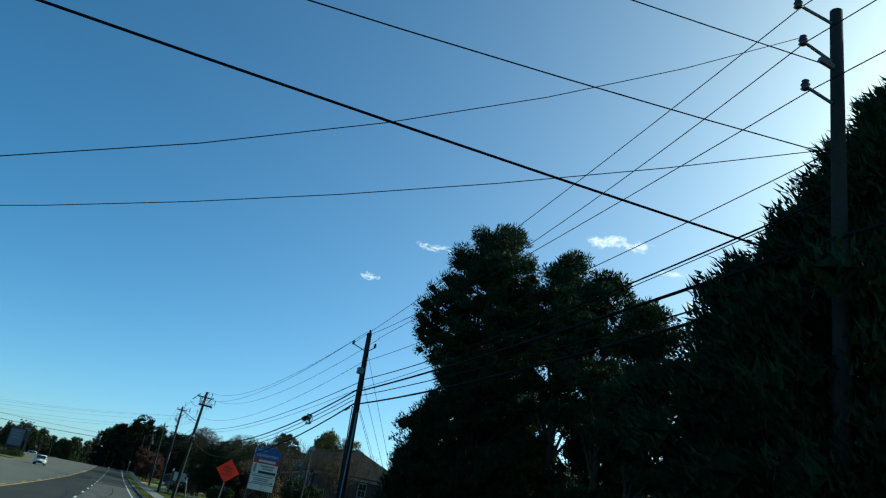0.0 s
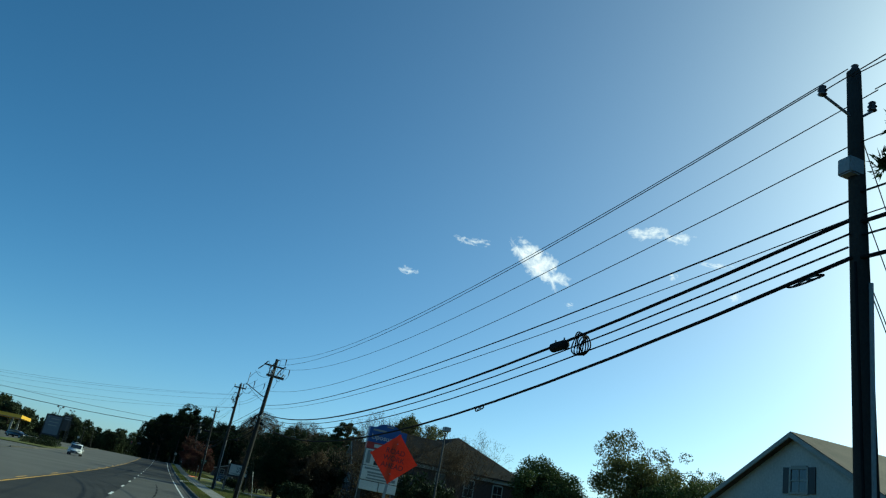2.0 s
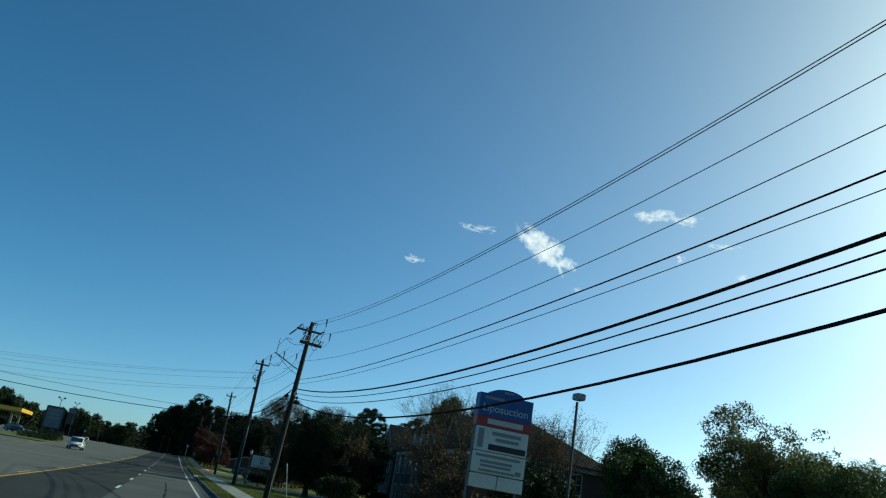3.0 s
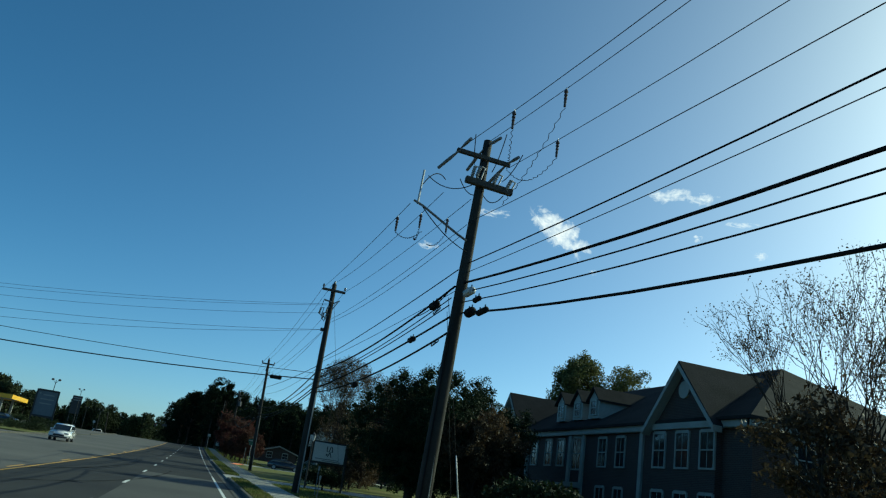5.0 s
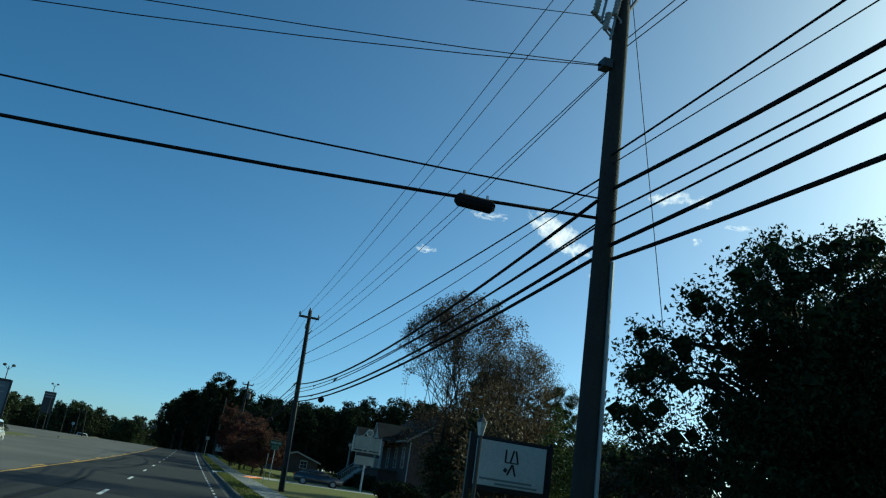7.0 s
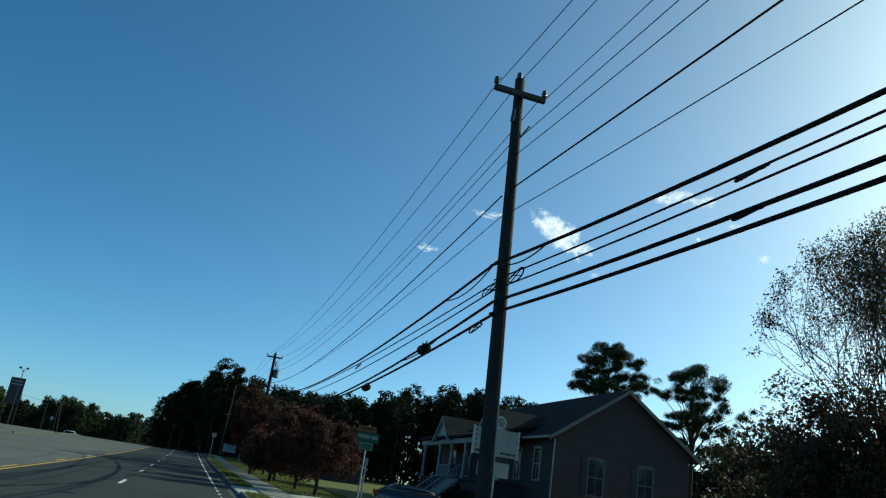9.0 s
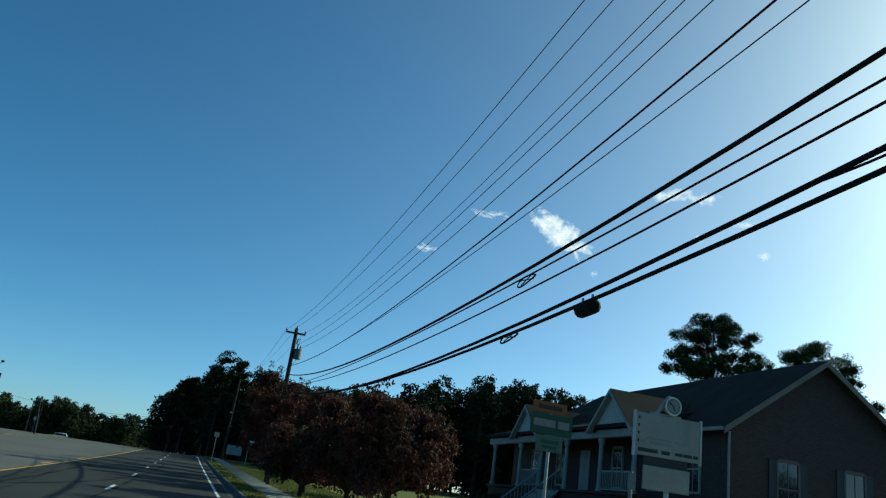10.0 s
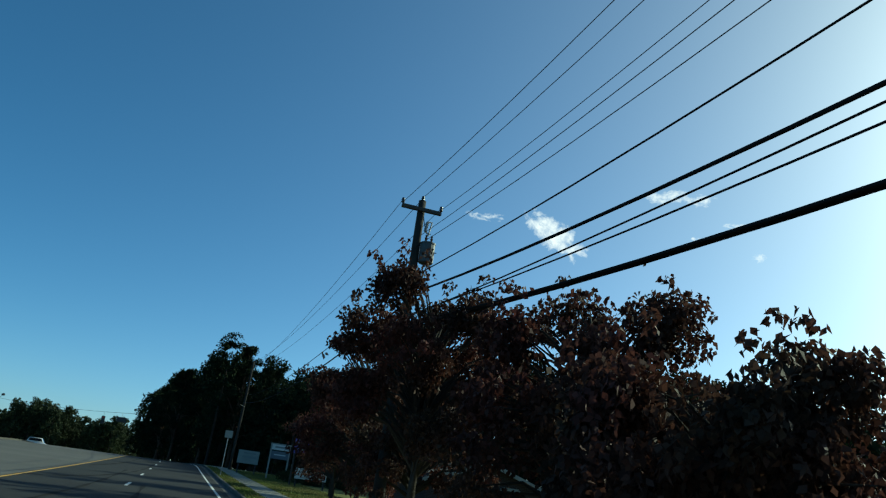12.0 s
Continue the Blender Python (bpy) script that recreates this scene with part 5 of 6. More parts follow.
ob.scale = (0.87, 0.87, 0.92)
bars(made[0], [(-1.2, 5.7, 0.25, 0.25), (0.2, 5.5, 1.8, 0.2), (0.1, 4.8, 2.2, 0.18), (0.0, 4.1, 1.9, 0.18)], "sign_grey", -0.051)
ob, made = panel_sign(-27.2, 264.5, 2.4, [(3.0, 7.1, 2.1, "dark_metal")], (-0.9, 0.9), "dark pylon sign beside the forecourt", "pylon_sign")
bars(made[0], [(0, 6.6, 1.7, 0.2), (0, 6.1, 1.7, 0.2)], "sign_grey", -0.051)


def street_sign_post(x, y, h, label, round_face=False, turn=0.0, mat="pale_box", r=0.38):
    ob = thing("road_sign", x, y, 0.1, label, "road sign", turn=turn)
    part("post", tubed([(0, 0.03, -0.3), (0, 0.03, h)], 0.03, 6), M["steel"], ob)
    if round_face:
        bm = lathe(bmesh.new(), [(r, -0.005), (r, 0.005)], (0, 0, 0), 8)
        bmesh.ops.transform(bm, matrix=pose(0, -0.01, h - r, 90, 0, 0), verts=bm.verts)
    else:
        bm = boxed(-r, r, -0.012, -0.004, h - 1.9 * r, h)
    part("sign_face", bm, M[mat], ob)
    return ob


street_sign_post(2.95, 234.0, 3.25, "small grey square road sign seen beside the kerb", mat="sign_dull", r=0.27)
street_sign_post(-26.5, 300.0, 2.9, "round pale road sign on the far side", True)
for x, y, h in ((6.6, 107.9, 1.5), (5.6, 153.2, 2.0), (6.2, 104.5, 1.1)):
    ob = thing("marker_post", x, y, 0.1, "thin weathered marker post in the grass", "marker post", "marker posts")
    part("post", tubed([(0, 0, -0.2), (0, 0, h)], 0.024, 6), M["polymer"], ob)
    part("tag", boxed(-0.05, 0.05, -0.03, -0.025, h - 0.22, h - 0.02), M["sign_grey"], ob)
ob = thing("barrier_net", 5.2, 161.2, 0.1, "orange plastic safety netting lying by the driveway", "safety net")
bm = bmesh.new()
for k in range(9):
    tube(bm, [(-0.5 + 0.1 * k, 0.6 * math.sin(k), 0.02), (0.2 + 0.12 * k, 1.0 + 0.3 * math.cos(k), 0.09 + 0.03 * math.sin(2 * k))], 0.03, 5)
part("mesh_strips", bm, M["hydrant"], ob)


# lot lamps, traffic signals, forecourt canopy
def lot_lamp(x, y, h, label="tall lot lamp with two round heads"):
    ob = thing("lot_lamp", x, y, 0.1, label, "lamp post", "lot lamps")
    part("post", tubed([(0, 0, -0.3), (0, 0, h)], [0.09, 0.05], 8), M["dark_metal"], ob)
    for k in (-1, 1):
        part("arm", tubed([(0, 0, h - 0.5), (k * 0.45, 0, h + 0.05)], 0.03, 6), M["dark_metal"], ob)
        part("lamp_head", lathe(bmesh.new(), [(0.12, -0.1), (0.24, 0.0), (0.22, 0.14), (0.08, 0.22)], (k * 0.5, 0, h + 0.05), 10), M["dark_metal"], ob)
    return ob


lot_lamp(-22.4, 203.0, 7.6), lot_lamp(-26.6, 263.0, 8.5), lot_lamp(-24.8, 293.0, 5.5), lot_lamp(-33.0, 330.0, 7.0)


def signal(x, y, z, label, sign=False):
    ob = thing("traffic_signal", x, y, z, label, "traffic light", "traffic signals")
    if sign:
        part("panel", boxed(-0.55, 0.55, -0.03, 0.03, -0.55, 0.0, bevel=0.01), M["dark_metal"], ob)
    else:
        part("housing", boxed(-0.2, 0.2, -0.15, 0.15, -0.9, 0.0, bevel=0.03), M["dark_metal"], ob)
        for k in range(3):
            bm = lathe(bmesh.new(), [(0.12, 0), (0.12, 0.06)], (0, 0, 0), 12)
            bmesh.ops.transform(bm, matrix=pose(0, -0.15, -0.17 - 0.28 * k, 90, 0, 0), verts=bm.verts)
            part("lens", bm, M["tail"] if k == 0 else M["dark_metal"], ob)
    part("hanger", tubed([(0, 0, -0.02), (0, 0, 0.5)], 0.02, 5), M["steel"], ob)
    return ob


span = ((5.0, 259.0, 5.6), (-34.0, 303.0, 6.4), 1.45)
wire(*span, MID, "wire", "span wire carrying the traffic signals")


def on_span(x):
    (xa, ya, za), (xb, yb, zb), sag = span
    t = (x - xa) / (xb - xa)
    return ya + (yb - ya) * t, za + (zb - za) * t - 4 * sag * t * (1 - t)


for x, lab, flat in ((-9.6, "dark traffic signal hung from a span wire", False), (-7.4, "dark lane sign hung from a span wire", True)):
    y, z = on_span(x)
    signal(x, y, z - 0.49, lab, flat)


def canopy():
    ob = thing("fuel_canopy", -38.0, 232.0, 0.0, "flat fuel canopy with a yellow fascia on posts", "canopy")
    part("deck", boxed(-6, 5.6, -7, 7, 4.0, 4.5), M["trim"], ob)
    for a in ((-6.05, 5.65, -7.05, -7.002), (-6.05, 5.65, 7.002, 7.05)):
        part("fascia", boxed(*a, 3.85, 4.6), M["canopy_yellow"], ob, "yellow fascia")
    for a in ((5.602, 5.65, -7, 7), (-6.05, -6.002, -7, 7)):
        part("fascia", boxed(*a, 3.85, 4.6), M["canopy_yellow"], ob, "yellow fascia")
    for x in (-4, 3.6):
        for y in (-4.5, 4.5):
            part("column", boxed(x - 0.2, x + 0.2, y - 0.2, y + 0.2, 0, 4.0), M["trim"], ob)
    return ob


canopy()


# ---- vehicles ----
def car(x, y, turn, paint, label, tall=1.68, length=4.6, width=1.85):
    """A five-door car facing -y before turn: body, glasshouse, four wheels, lamps."""
    ob = thing("car", x, y, 0.0, label, "car", turn=turn)
    L, W, H = length / 2, width / 2, tall
    side = [(-L, 0.35), (-L + 0.02, 0.62), (-L + 0.12, 0.82), (-L + 1.0, 0.98), (L - 0.25, 1.02), (L - 0.02, 0.85), (L, 0.4), (L - 0.1, 0.28), (-L + 0.1, 0.28)]
    bm = prism(bmesh.new(), side, "x", -W, W)
    bmesh.ops.bevel(bm, geom=bm.edges[:], offset=0.06, segments=2, affect="EDGES")
    part("body", bm, M[paint], ob, smooth=True)
    roof = [(-L + 1.0, 0.97), (-L + 1.75, H - 0.08), (-L + 2.2, H), (L - 0.9, H - 0.02), (L - 0.25, 1.02)]
    bm = prism(bmesh.new(), roof, "x", -W * 0.82, W * 0.82)
    for v in bm.verts:
        if v.co.z < 1.1:
            v.co.x *= 1.14
    bmesh.ops.bevel(bm, geom=bm.edges[:], offset=0.04, segments=2, affect="EDGES")
    cabin = part("cabin", bm, M[paint], ob, smooth=True)
    glass = [(-L + 1.06, 1.02), (-L + 1.74, H - 0.13), (-L + 1.79, H - 0.13), (-L + 1.12, 1.0)]
    part("windscreen", prism(bmesh.new(), [(a - 0.025, b + 0.02) for a, b in glass], "x", -W * 0.8, W * 0.8), M["glass"], cabin)
    for k in (-1, 1):
        x0, x1 = sorted((k * W * 0.86, k * (W * 0.9)))
        part("side_glass", prism(bmesh.new(), [(-L + 1.3, 1.06), (-L + 1.85, H - 0.16), (L - 1.0, H - 0.16), (L - 0.6, 1.08)], "x", x0, x1), M["glass"], cabin)
        part("headlight", boxed(*sorted((k * (W - 0.45), k * (W - 0.06))), -L - 0.01, -L + 0.12, 0.66, 0.8, bevel=0.02), M["lamp_glass"], ob)
        part("tail_lamp", boxed(*sorted((k * (W - 0.3), k * (W - 0.04))), L - 0.08, L + 0.01, 0.75, 0.98, bevel=0.02), M["tail"], ob)
        part("mirror", boxed(*sorted((k * W * 0.98, k * (W + 0.18))), -L + 1.3, -L + 1.42, 1.02, 1.16, bevel=0.03), M[paint], ob)
        for y2 in (-L + 0.85, L - 0.85):
            bm = lathe(bmesh.new(), [(0.2, -0.11), (0.33, -0.11), (0.345, -0.07), (0.345, 0.07), (0.33, 0.11), (0.2, 0.11)], (0, 0, 0), 20)
            bmesh.ops.transform(bm, matrix=pose(k * (W - 0.1), y2, 0.345, 0, 90, 0), verts=bm.verts)
            wheel = part("wheel", bm, M["rubber"], ob)
            bm = lathe(bmesh.new(), [(0.2, -0.115), (0.05, -0.13), (0.05, 0.13), (0.2, 0.115)], (0, 0, 0), 12)
            bmesh.ops.transform(bm, matrix=pose(k * (W - 0.1), y2, 0.345, 0, 90, 0), verts=bm.verts)
            part("rim", bm, M["steel"], wheel)
    part("grille", boxed(-0.5, 0.5, -L - 0.015, -L + 0.05, 0.45, 0.62, bevel=0.01), M["dark_metal"], ob)
    part("bumper", boxed(-W + 0.1, W - 0.1, -L - 0.02, -L + 0.1, 0.3, 0.42, bevel=0.02), M["dark_metal"], ob)
    return ob


car(-12.4, 155.0, 0, "car_white", "white compact SUV driving in the far lanes")
car(11.6, 167.6, 84, "car_dark", "dark saloon parked on the driveway", 1.36, 4.3, 1.75)
car(-36.0, 404.0, 90, "car_white", "white van parked beyond the far lanes", 2.2, 5.6, 2.0)
car(-30.0, 212.0, 60, "car_dark", "dark car parked on the forecourt", 1.5)


# ---- trees ----
def unit(rng, n):
    v = rng.normal(size=(n, 3))
    return v / np.linalg.norm(v, axis=1, keepdims=True)


def leaf_faces(centres, radii, per, length, width, rng, mode="ball", squash=0.8, corners=3):
    """Small leaves of three or four corners scattered in clumps: mode ball has any direction, radial points outwards, spray up and outwards."""
    counts = np.maximum(5, per * (radii / radii.mean()) ** 2).astype(int)
    n = int(counts.sum())
    c, r = np.repeat(centres, counts, 0), np.repeat(radii, counts)[:, None]
    out = unit(rng, n)
    shell = rng.uniform(0.2, 1.0, (n, 1)) ** 0.6
    p = c + out * shell * r * np.array([1, 1, squash])
    if mode == "radial":
        way = out + 0.5 * unit(rng, n) + np.array([0, 0, 0.35])
    elif mode == "spray":
        flat = c - c.mean(0) * np.array([1, 1, 0])
        flat[:, 2] = 0
        flat /= np.linalg.norm(flat, axis=1, keepdims=True) + 1e-6
        way = flat * 0.8 + np.array([0, 0, 0.7]) + 0.6 * unit(rng, n)
    elif mode == "droop":
        way = 0.75 * unit(rng, n) + np.array([0, 0, -0.8])
    else:
        way = unit(rng, n) + np.array([0, 0, -0.3])
    way /= np.linalg.norm(way, axis=1, keepdims=True)
    side = np.cross(way, unit(rng, n))
    side /= np.linalg.norm(side, axis=1, keepdims=True) + 1e-9
    le, wi = length * rng.uniform(0.6, 1.3, (n, 1)), width * rng.uniform(0.6, 1.3, (n, 1))
    if corners == 3:
        return np.stack([p + side * wi * 0.6, p - side * wi * 0.6, p + way * le], 1)
    fold = np.cross(way, side) * wi * 0.18
    mid = p + way * le * 0.4 + fold
    return np.stack([p, mid + side * wi / 2, p + way * le, mid - side * wi / 2], 1)


def inner_sprays(centres, radii, share=0.7):
    """Dense inner foliage: three crossed lozenges in the heart of each clump."""
    r = (radii * share)[:, None]
    x, y, z = r * np.array([1, 0, 0]), r * np.array([0, 1, 0]), r * np.array([0, 0, 0.8])
    out = []
    for a, b in ((x, y), (y, z), (z, x)):
        out += [np.stack([centres + a, centres + b, centres - a], 1), np.stack([centres - a, centres - b, centres + a], 1)]
    return np.concatenate(out)


def crown(name, parent, verts, mat):
    """All leaves of one plant as one mesh."""
    ob = new(name, raw_mesh(name, verts.reshape(-1, 3), np.arange(verts.shape[0] * verts.shape[1]).reshape(-1, verts.shape[1]), [M[mat]]))
    ob.parent = parent
    return ob


def limbs(bm, h, r0, targets, rng, low=0.3, curve=0.15):
    """Branches from the trunk up to the given places."""
    for t in targets:
        z0 = max(min(t[2] * rng.uniform(0.55, 0.85), h * 0.95), h * low * 0.6)
        a = Vector((0, 0, z0))
        b = Vector(t)
        mid = a.lerp(b, 0.5) + Vector((0, 0, curve * (b - a).length))
        r = r0 * (1 - z0 / h) * 0.5 + 0.02
        tube(bm, [a, mid, b], [r, r * 0.55, 0.008], 5, caps=False)


def tree(name, label, x, y, h, r0, clumps, radii, per, leaf, mode, leaf_mat, bark_mat, seed, group="", limb_share=0.5, top=0.93, squash=0.8, lean=(0, 0), corners=3):
    rng = np.random.default_rng(seed)
    ob = thing(name, x, y, 0.05, label, "tree", group)
    bm = bmesh.new()
    pts, k = [], 8
    for i in range(k + 1):
        t = i / k
        wob = 0.04 * h * np.array([math.sin(seed + 2.3 * t), math.cos(1.7 * seed + 2.9 * t)]) * t * (1 - t)
        pts.append((wob[0] + lean[0] * t, wob[1] + lean[1] * t, -0.3 + (h * top + 0.3) * t))
    tube(bm, pts, [r0 * (1.35 if i == 0 else 1) * (1 - 0.9 * (i / k) ** 1.2) + 0.01 for i in range(k + 1)], 9)
    inner = int(len(clumps) * 0.75)
    chosen = clumps[rng.permutation(inner)[: int(inner * limb_share)]]
    limbs(bm, h, r0, chosen, rng)
    part("trunk", bm, M[bark_mat], ob, smooth=True)
    leaves = leaf_faces(clumps, radii, per, *leaf, rng, mode, squash, corners)
    if corners == 3 and leaf_mat in ("needles", "cedar", "leaf_dark"):
        leaves = np.concatenate([leaves, inner_sprays(clumps[: inner], radii[: inner], 0.42 if leaf_mat == "leaf_dark" else 0.7)])
    crown("crown", ob, leaves, leaf_mat)
    return ob


def pine_clumps(h, base, spread, n, seed, tufts=13):
    """Rounded tufts gathered along the outer part of separate limbs, with gaps between the limbs."""
    rng = np.random.default_rng(seed + 100)
    out, rad = [], []
    count = max(9, n // tufts)
    for k in range(count):
        t = ((k + rng.uniform(0.1, 0.9)) / count) ** 0.85
        reach = spread * (0.45 + 0.75 * math.sin(math.pi * (0.16 + 0.72 * t))) * (1 - 0.6 * t ** 3) * rng.uniform(0.65, 1.1)
        a = 2.4 * k + rng.normal(0, 0.4)
        z = base + (h - base) * t * 0.96
        for _ in range(tufts):
            q, s = rng.uniform(0.08, 1.05), rng.normal(0, 0.17) * (reach + 0.5)
            out.append((reach * q * math.cos(a) - s * math.sin(a), reach * q * math.sin(a) + s * math.cos(a), z + 0.22 * reach * q * (1 - 0.6 * t) + rng.normal(0, 0.16)))
            rad.append(rng.uniform(0.28, 0.55) * (0.75 + 0.1 * spread))
    return np.array(out), np.array(rad)


def cone_clumps(h, spread, n, seed, flat=0.45, power=0.9, low=0.25):
    rng = np.random.default_rng(seed + 200)
    t = rng.uniform(low / h, 1.0, n) ** 0.9
    reach = spread * np.minimum(1, (1 - t) / flat) ** power * rng.uniform(0.86, 1.1, n)
    a, q = rng.uniform(0, math.tau, n), rng.uniform(0.3, 1.0, n) ** 0.4
    c = np.stack([reach * q * np.cos(a), reach * q * np.sin(a), t * h * 0.98], 1)
    return c, rng.uniform(0.3, 0.6, n) * (0.7 + 0.5 * (1 - t))


def round_clumps(h, base, rx, ry, n, seed, lumps=7, shoots=0.17):
    """A lumpy broad crown: several overlapping rounded masses."""
    rng = np.random.default_rng(seed + 300)
    mid, half = (h + base) / 2, (h - base) / 2
    cores = unit(rng, lumps) * np.array([rx * 0.5, ry * 0.5, half * 0.5]) + np.array([0, 0, mid])
    k = rng.integers(0, lumps, n)
    d = unit(rng, n) * rng.uniform(0.35, 1.0, (n, 1)) ** 0.5
    c = cores[k] + d * np.array([rx * 0.55, ry * 0.55, half * 0.52])
    c[:, 0] *= rx * 0.9 / np.abs(c[:, 0]).max()
    c[:, 1] *= ry * 0.9 / np.abs(c[:, 1]).max()
    c[:, 2] = mid + (c[:, 2] - mid) * (half - 0.3) / (c[:, 2].max() - mid)
    c[:, 2] = np.clip(c[:, 2], base * 0.8, None)
    r = rng.uniform(0.22, 0.62, n)
    # loose shoots that break the outline
    outer = np.argsort(-np.linalg.norm((c - np.array([0, 0, mid])) / np.array([rx, ry, half]), axis=1))[: int(n * shoots)]
    away = c[outer] - np.array([0, 0, mid])
    away /= np.linalg.norm(away, axis=1, keepdims=True)
    tips = c[outer] + (away * 0.7 + np.array([0, 0, 0.9])) * rng.uniform(0.08, 0.36, (len(outer), 1))
    return np.concatenate([c, tips]), np.concatenate([r, rng.uniform(0.1, 0.22, len(outer))])


def pine(x, y, h, base, spread, n, per, seed, r0=0.2, leaf=(0.15, 0.045), label="tall pine with tufted dark crown and bare lower trunk", mat="needles", **k):
    c, r = pine_clumps(h, base, spread, n, seed)
    k.setdefault("limb_share", 0.14)
    return tree("pine_tree", label, x, y, h, r0, c, r, per, leaf, "radial", mat, "bark_pine", seed, "pines", **k)


def cypress(x, y, h, spread, n, per, seed, flat=0.45, power=0.9, leaf=(0.30, 0.07), label="dense dark cypress with feathery upright sprays", low=0.25):
    c, r = cone_clumps(h, spread, n, seed, flat, power, low)
    return tree("cypress_tree", label, x, y, h, 0.22, c, r, per, leaf, "spray", "cedar", "bark", seed, "cypresses", limb_share=0.1)


def broadleaf(x, y, h, base, rx, ry, n, per, seed, mat, label, leaf=(0.16, 0.12), r0=0.2, lumps=7, limb_share=0.25, name="broadleaf_tree", group="broadleaf trees", puff=1.0):
    c, r = round_clumps(h, base, rx, ry, n, seed, lumps)
    return tree(name, label, x, y, h, r0, c, r * puff, per, leaf, "ball", mat, "bark", seed, group, limb_share, top=0.7)


def bare_tree(x, y, h, spread, seed, label, leaf_mat=None, leaves=0, leaf=(0.12, 0.08), depth=5, r0=0.13, stems=3, within=None, lift=0.18):
    """A tree of forking twigs that has lost most of its leaves; within: the crown's reach, middle and half height."""
    rng = np.random.default_rng(seed)
    ob = thing("bare_tree", x, y, 0.05, label, "tree", "bare trees")
    bm, tips = bmesh.new(), []

    def grow(p, d, length, r, level):
        d = d.normalized()
        end = p + d * length
        if within and level > 1:
            reach, mid_z, half = within
            for _ in range(5):
                if math.hypot(end.x, end.y) ** 2 / reach ** 2 + (end.z - mid_z) ** 2 / half ** 2 < rng.uniform(0.8, 1.1):
                    break
                end = p.lerp(end, 0.72)
            else:
                tips.append(p)
                return
        mid = p.lerp(end, 0.5) + Vector(rng.normal(0, 0.05, 3).tolist()) * length
        tube(bm, [p, mid, end], [r, r * 0.85, r * 0.68], 5 if level < 2 else 3, caps=False)
        if level >= depth:
            tips.append(end)
            return
        if level >= 2:
            tips.append(end)
        for k in range(3 if level < 3 else 2):
            turn = Vector(rng.normal(0, 1, 3).tolist())
            turn -= turn.dot(d) * d
            nd = (d + turn.normalized() * rng.uniform(0.35, 0.75) * spread + Vector((0, 0, lift))).normalized()
            grow(end, nd, length * rng.uniform(0.62, 0.84), max(r * 0.62, 0.007), level + 1)

    for s in range(stems):
        a = math.tau * s / stems + rng.uniform(0, 1)
        grow(Vector((0, 0, -0.2)), Vector((math.cos(a) * 0.3, math.sin(a) * 0.3, 1)), h * 0.27, r0, 0)
    part("trunk", bm, M["bark"], ob)
    if leaves:
        t = np.array([tuple(p) for p in tips])
        crown("crown", ob, leaf_faces(t, np.full(len(t), 0.3), leaves, *leaf, rng, "ball"), leaf_mat)
    return ob


# the dark cypress beside the first pole, and the grove behind the second
cypress(10.95, 8.0, 11.1, 4.1, 1400, 124, 1, 0.545, 0.95, leaf=(0.19, 0.045))
cypress(16.5, 12.0, 14.0, 4.2, 760, 56, 2, 0.5, 0.9)
cypress(17.0, 16.0, 11.0, 3.0, 420, 60, 3, 0.5, 0.9)
pine(12.8, 30.0, 15.2, 6.0, 3.0, 560, 150, 11, 0.24)
pine(14.9, 27.0, 13.6, 6.0, 2.4, 330, 140, 12, 0.2)
pine(15.2, 24.2, 12.4, 5.2, 1.9, 200, 140, 13, 0.18)
pine(17.6, 24.8, 11.6, 4.0, 2.0, 180, 120, 14, 0.16)
pine(14.0, 20.2, 9.8, 2.4, 2.2, 230, 140, 15, 0.17)
pine(18.6, 20.4, 11.0, 3.0, 2.2, 190, 110, 16, 0.17)
cypress(12.5, 28.8, 9.0, 3.0, 760, 90, 21, 0.42, 0.8, leaf=(0.15, 0.045))
cypress(10.7, 29.4, 5.6, 1.9, 300, 60, 27, 0.85, 0.9)
cypress(15.2, 31.6, 10.6, 2.8, 460, 60, 22, 0.6, 0.85)
cypress(15.6, 32.5, 9.2, 2.6, 360, 50, 23, 0.6, 0.9)
cypress(16.4, 26.0, 7.5, 2.3, 300, 50, 24, 0.6, 0.9)
broadleaf(17.2, 19.8, 5.5, 0.4, 2.6, 2.6, 160, 90, 25, "leaf_rust", "rust-leaved shrub growing under the pines", name="shrub", group="shrubs")
broadleaf(18.0, 22.5, 4.6, 0.3, 2.2, 2.2, 110, 90, 26, "leaf_dark", "dark evergreen shrub under the pines", name="shrub", group="shrubs")

# trees behind the pale house and the clinic sign
for k, (x, y, h, r, m) in enumerate(((40.6, 84.0, 12.2, 5.2, "leaf_olive"), (33.0, 88.0, 8.6, 3.8, "leaf"), (46.5, 92.0, 9.6, 4.6, "leaf"), (54.0, 95.0, 10.0, 4.8, "leaf_olive"), (60.0, 100.0, 12.0, 4.0, "leaf"), (70.0, 103.0, 13.4, 4.2, "leaf_olive"), (31.9, 125.8, 14.0, 4.2, "leaf_olive"), (42.0, 105.0, 9.0, 4.0, "leaf"), (80.0, 96.0, 12.5, 4.5, "leaf"), (40.0, 78.0, 8.0, 3.2, "leaf"))):
    broadleaf(x, y, h, h * 0.3, r, r, 640 if k == 6 else 300, 120 if k == 6 else 85, 40 + k, m, "full-crowned tree, olive green, behind the houses", (0.17, 0.11), 0.22, 11, puff=1.75)
bare_tree(13.4, 75.5, 7.4, 1.0, 60, "small bare tree behind the clinic sign", "leaf_rust", 1, (0.07, 0.05), r0=0.06)
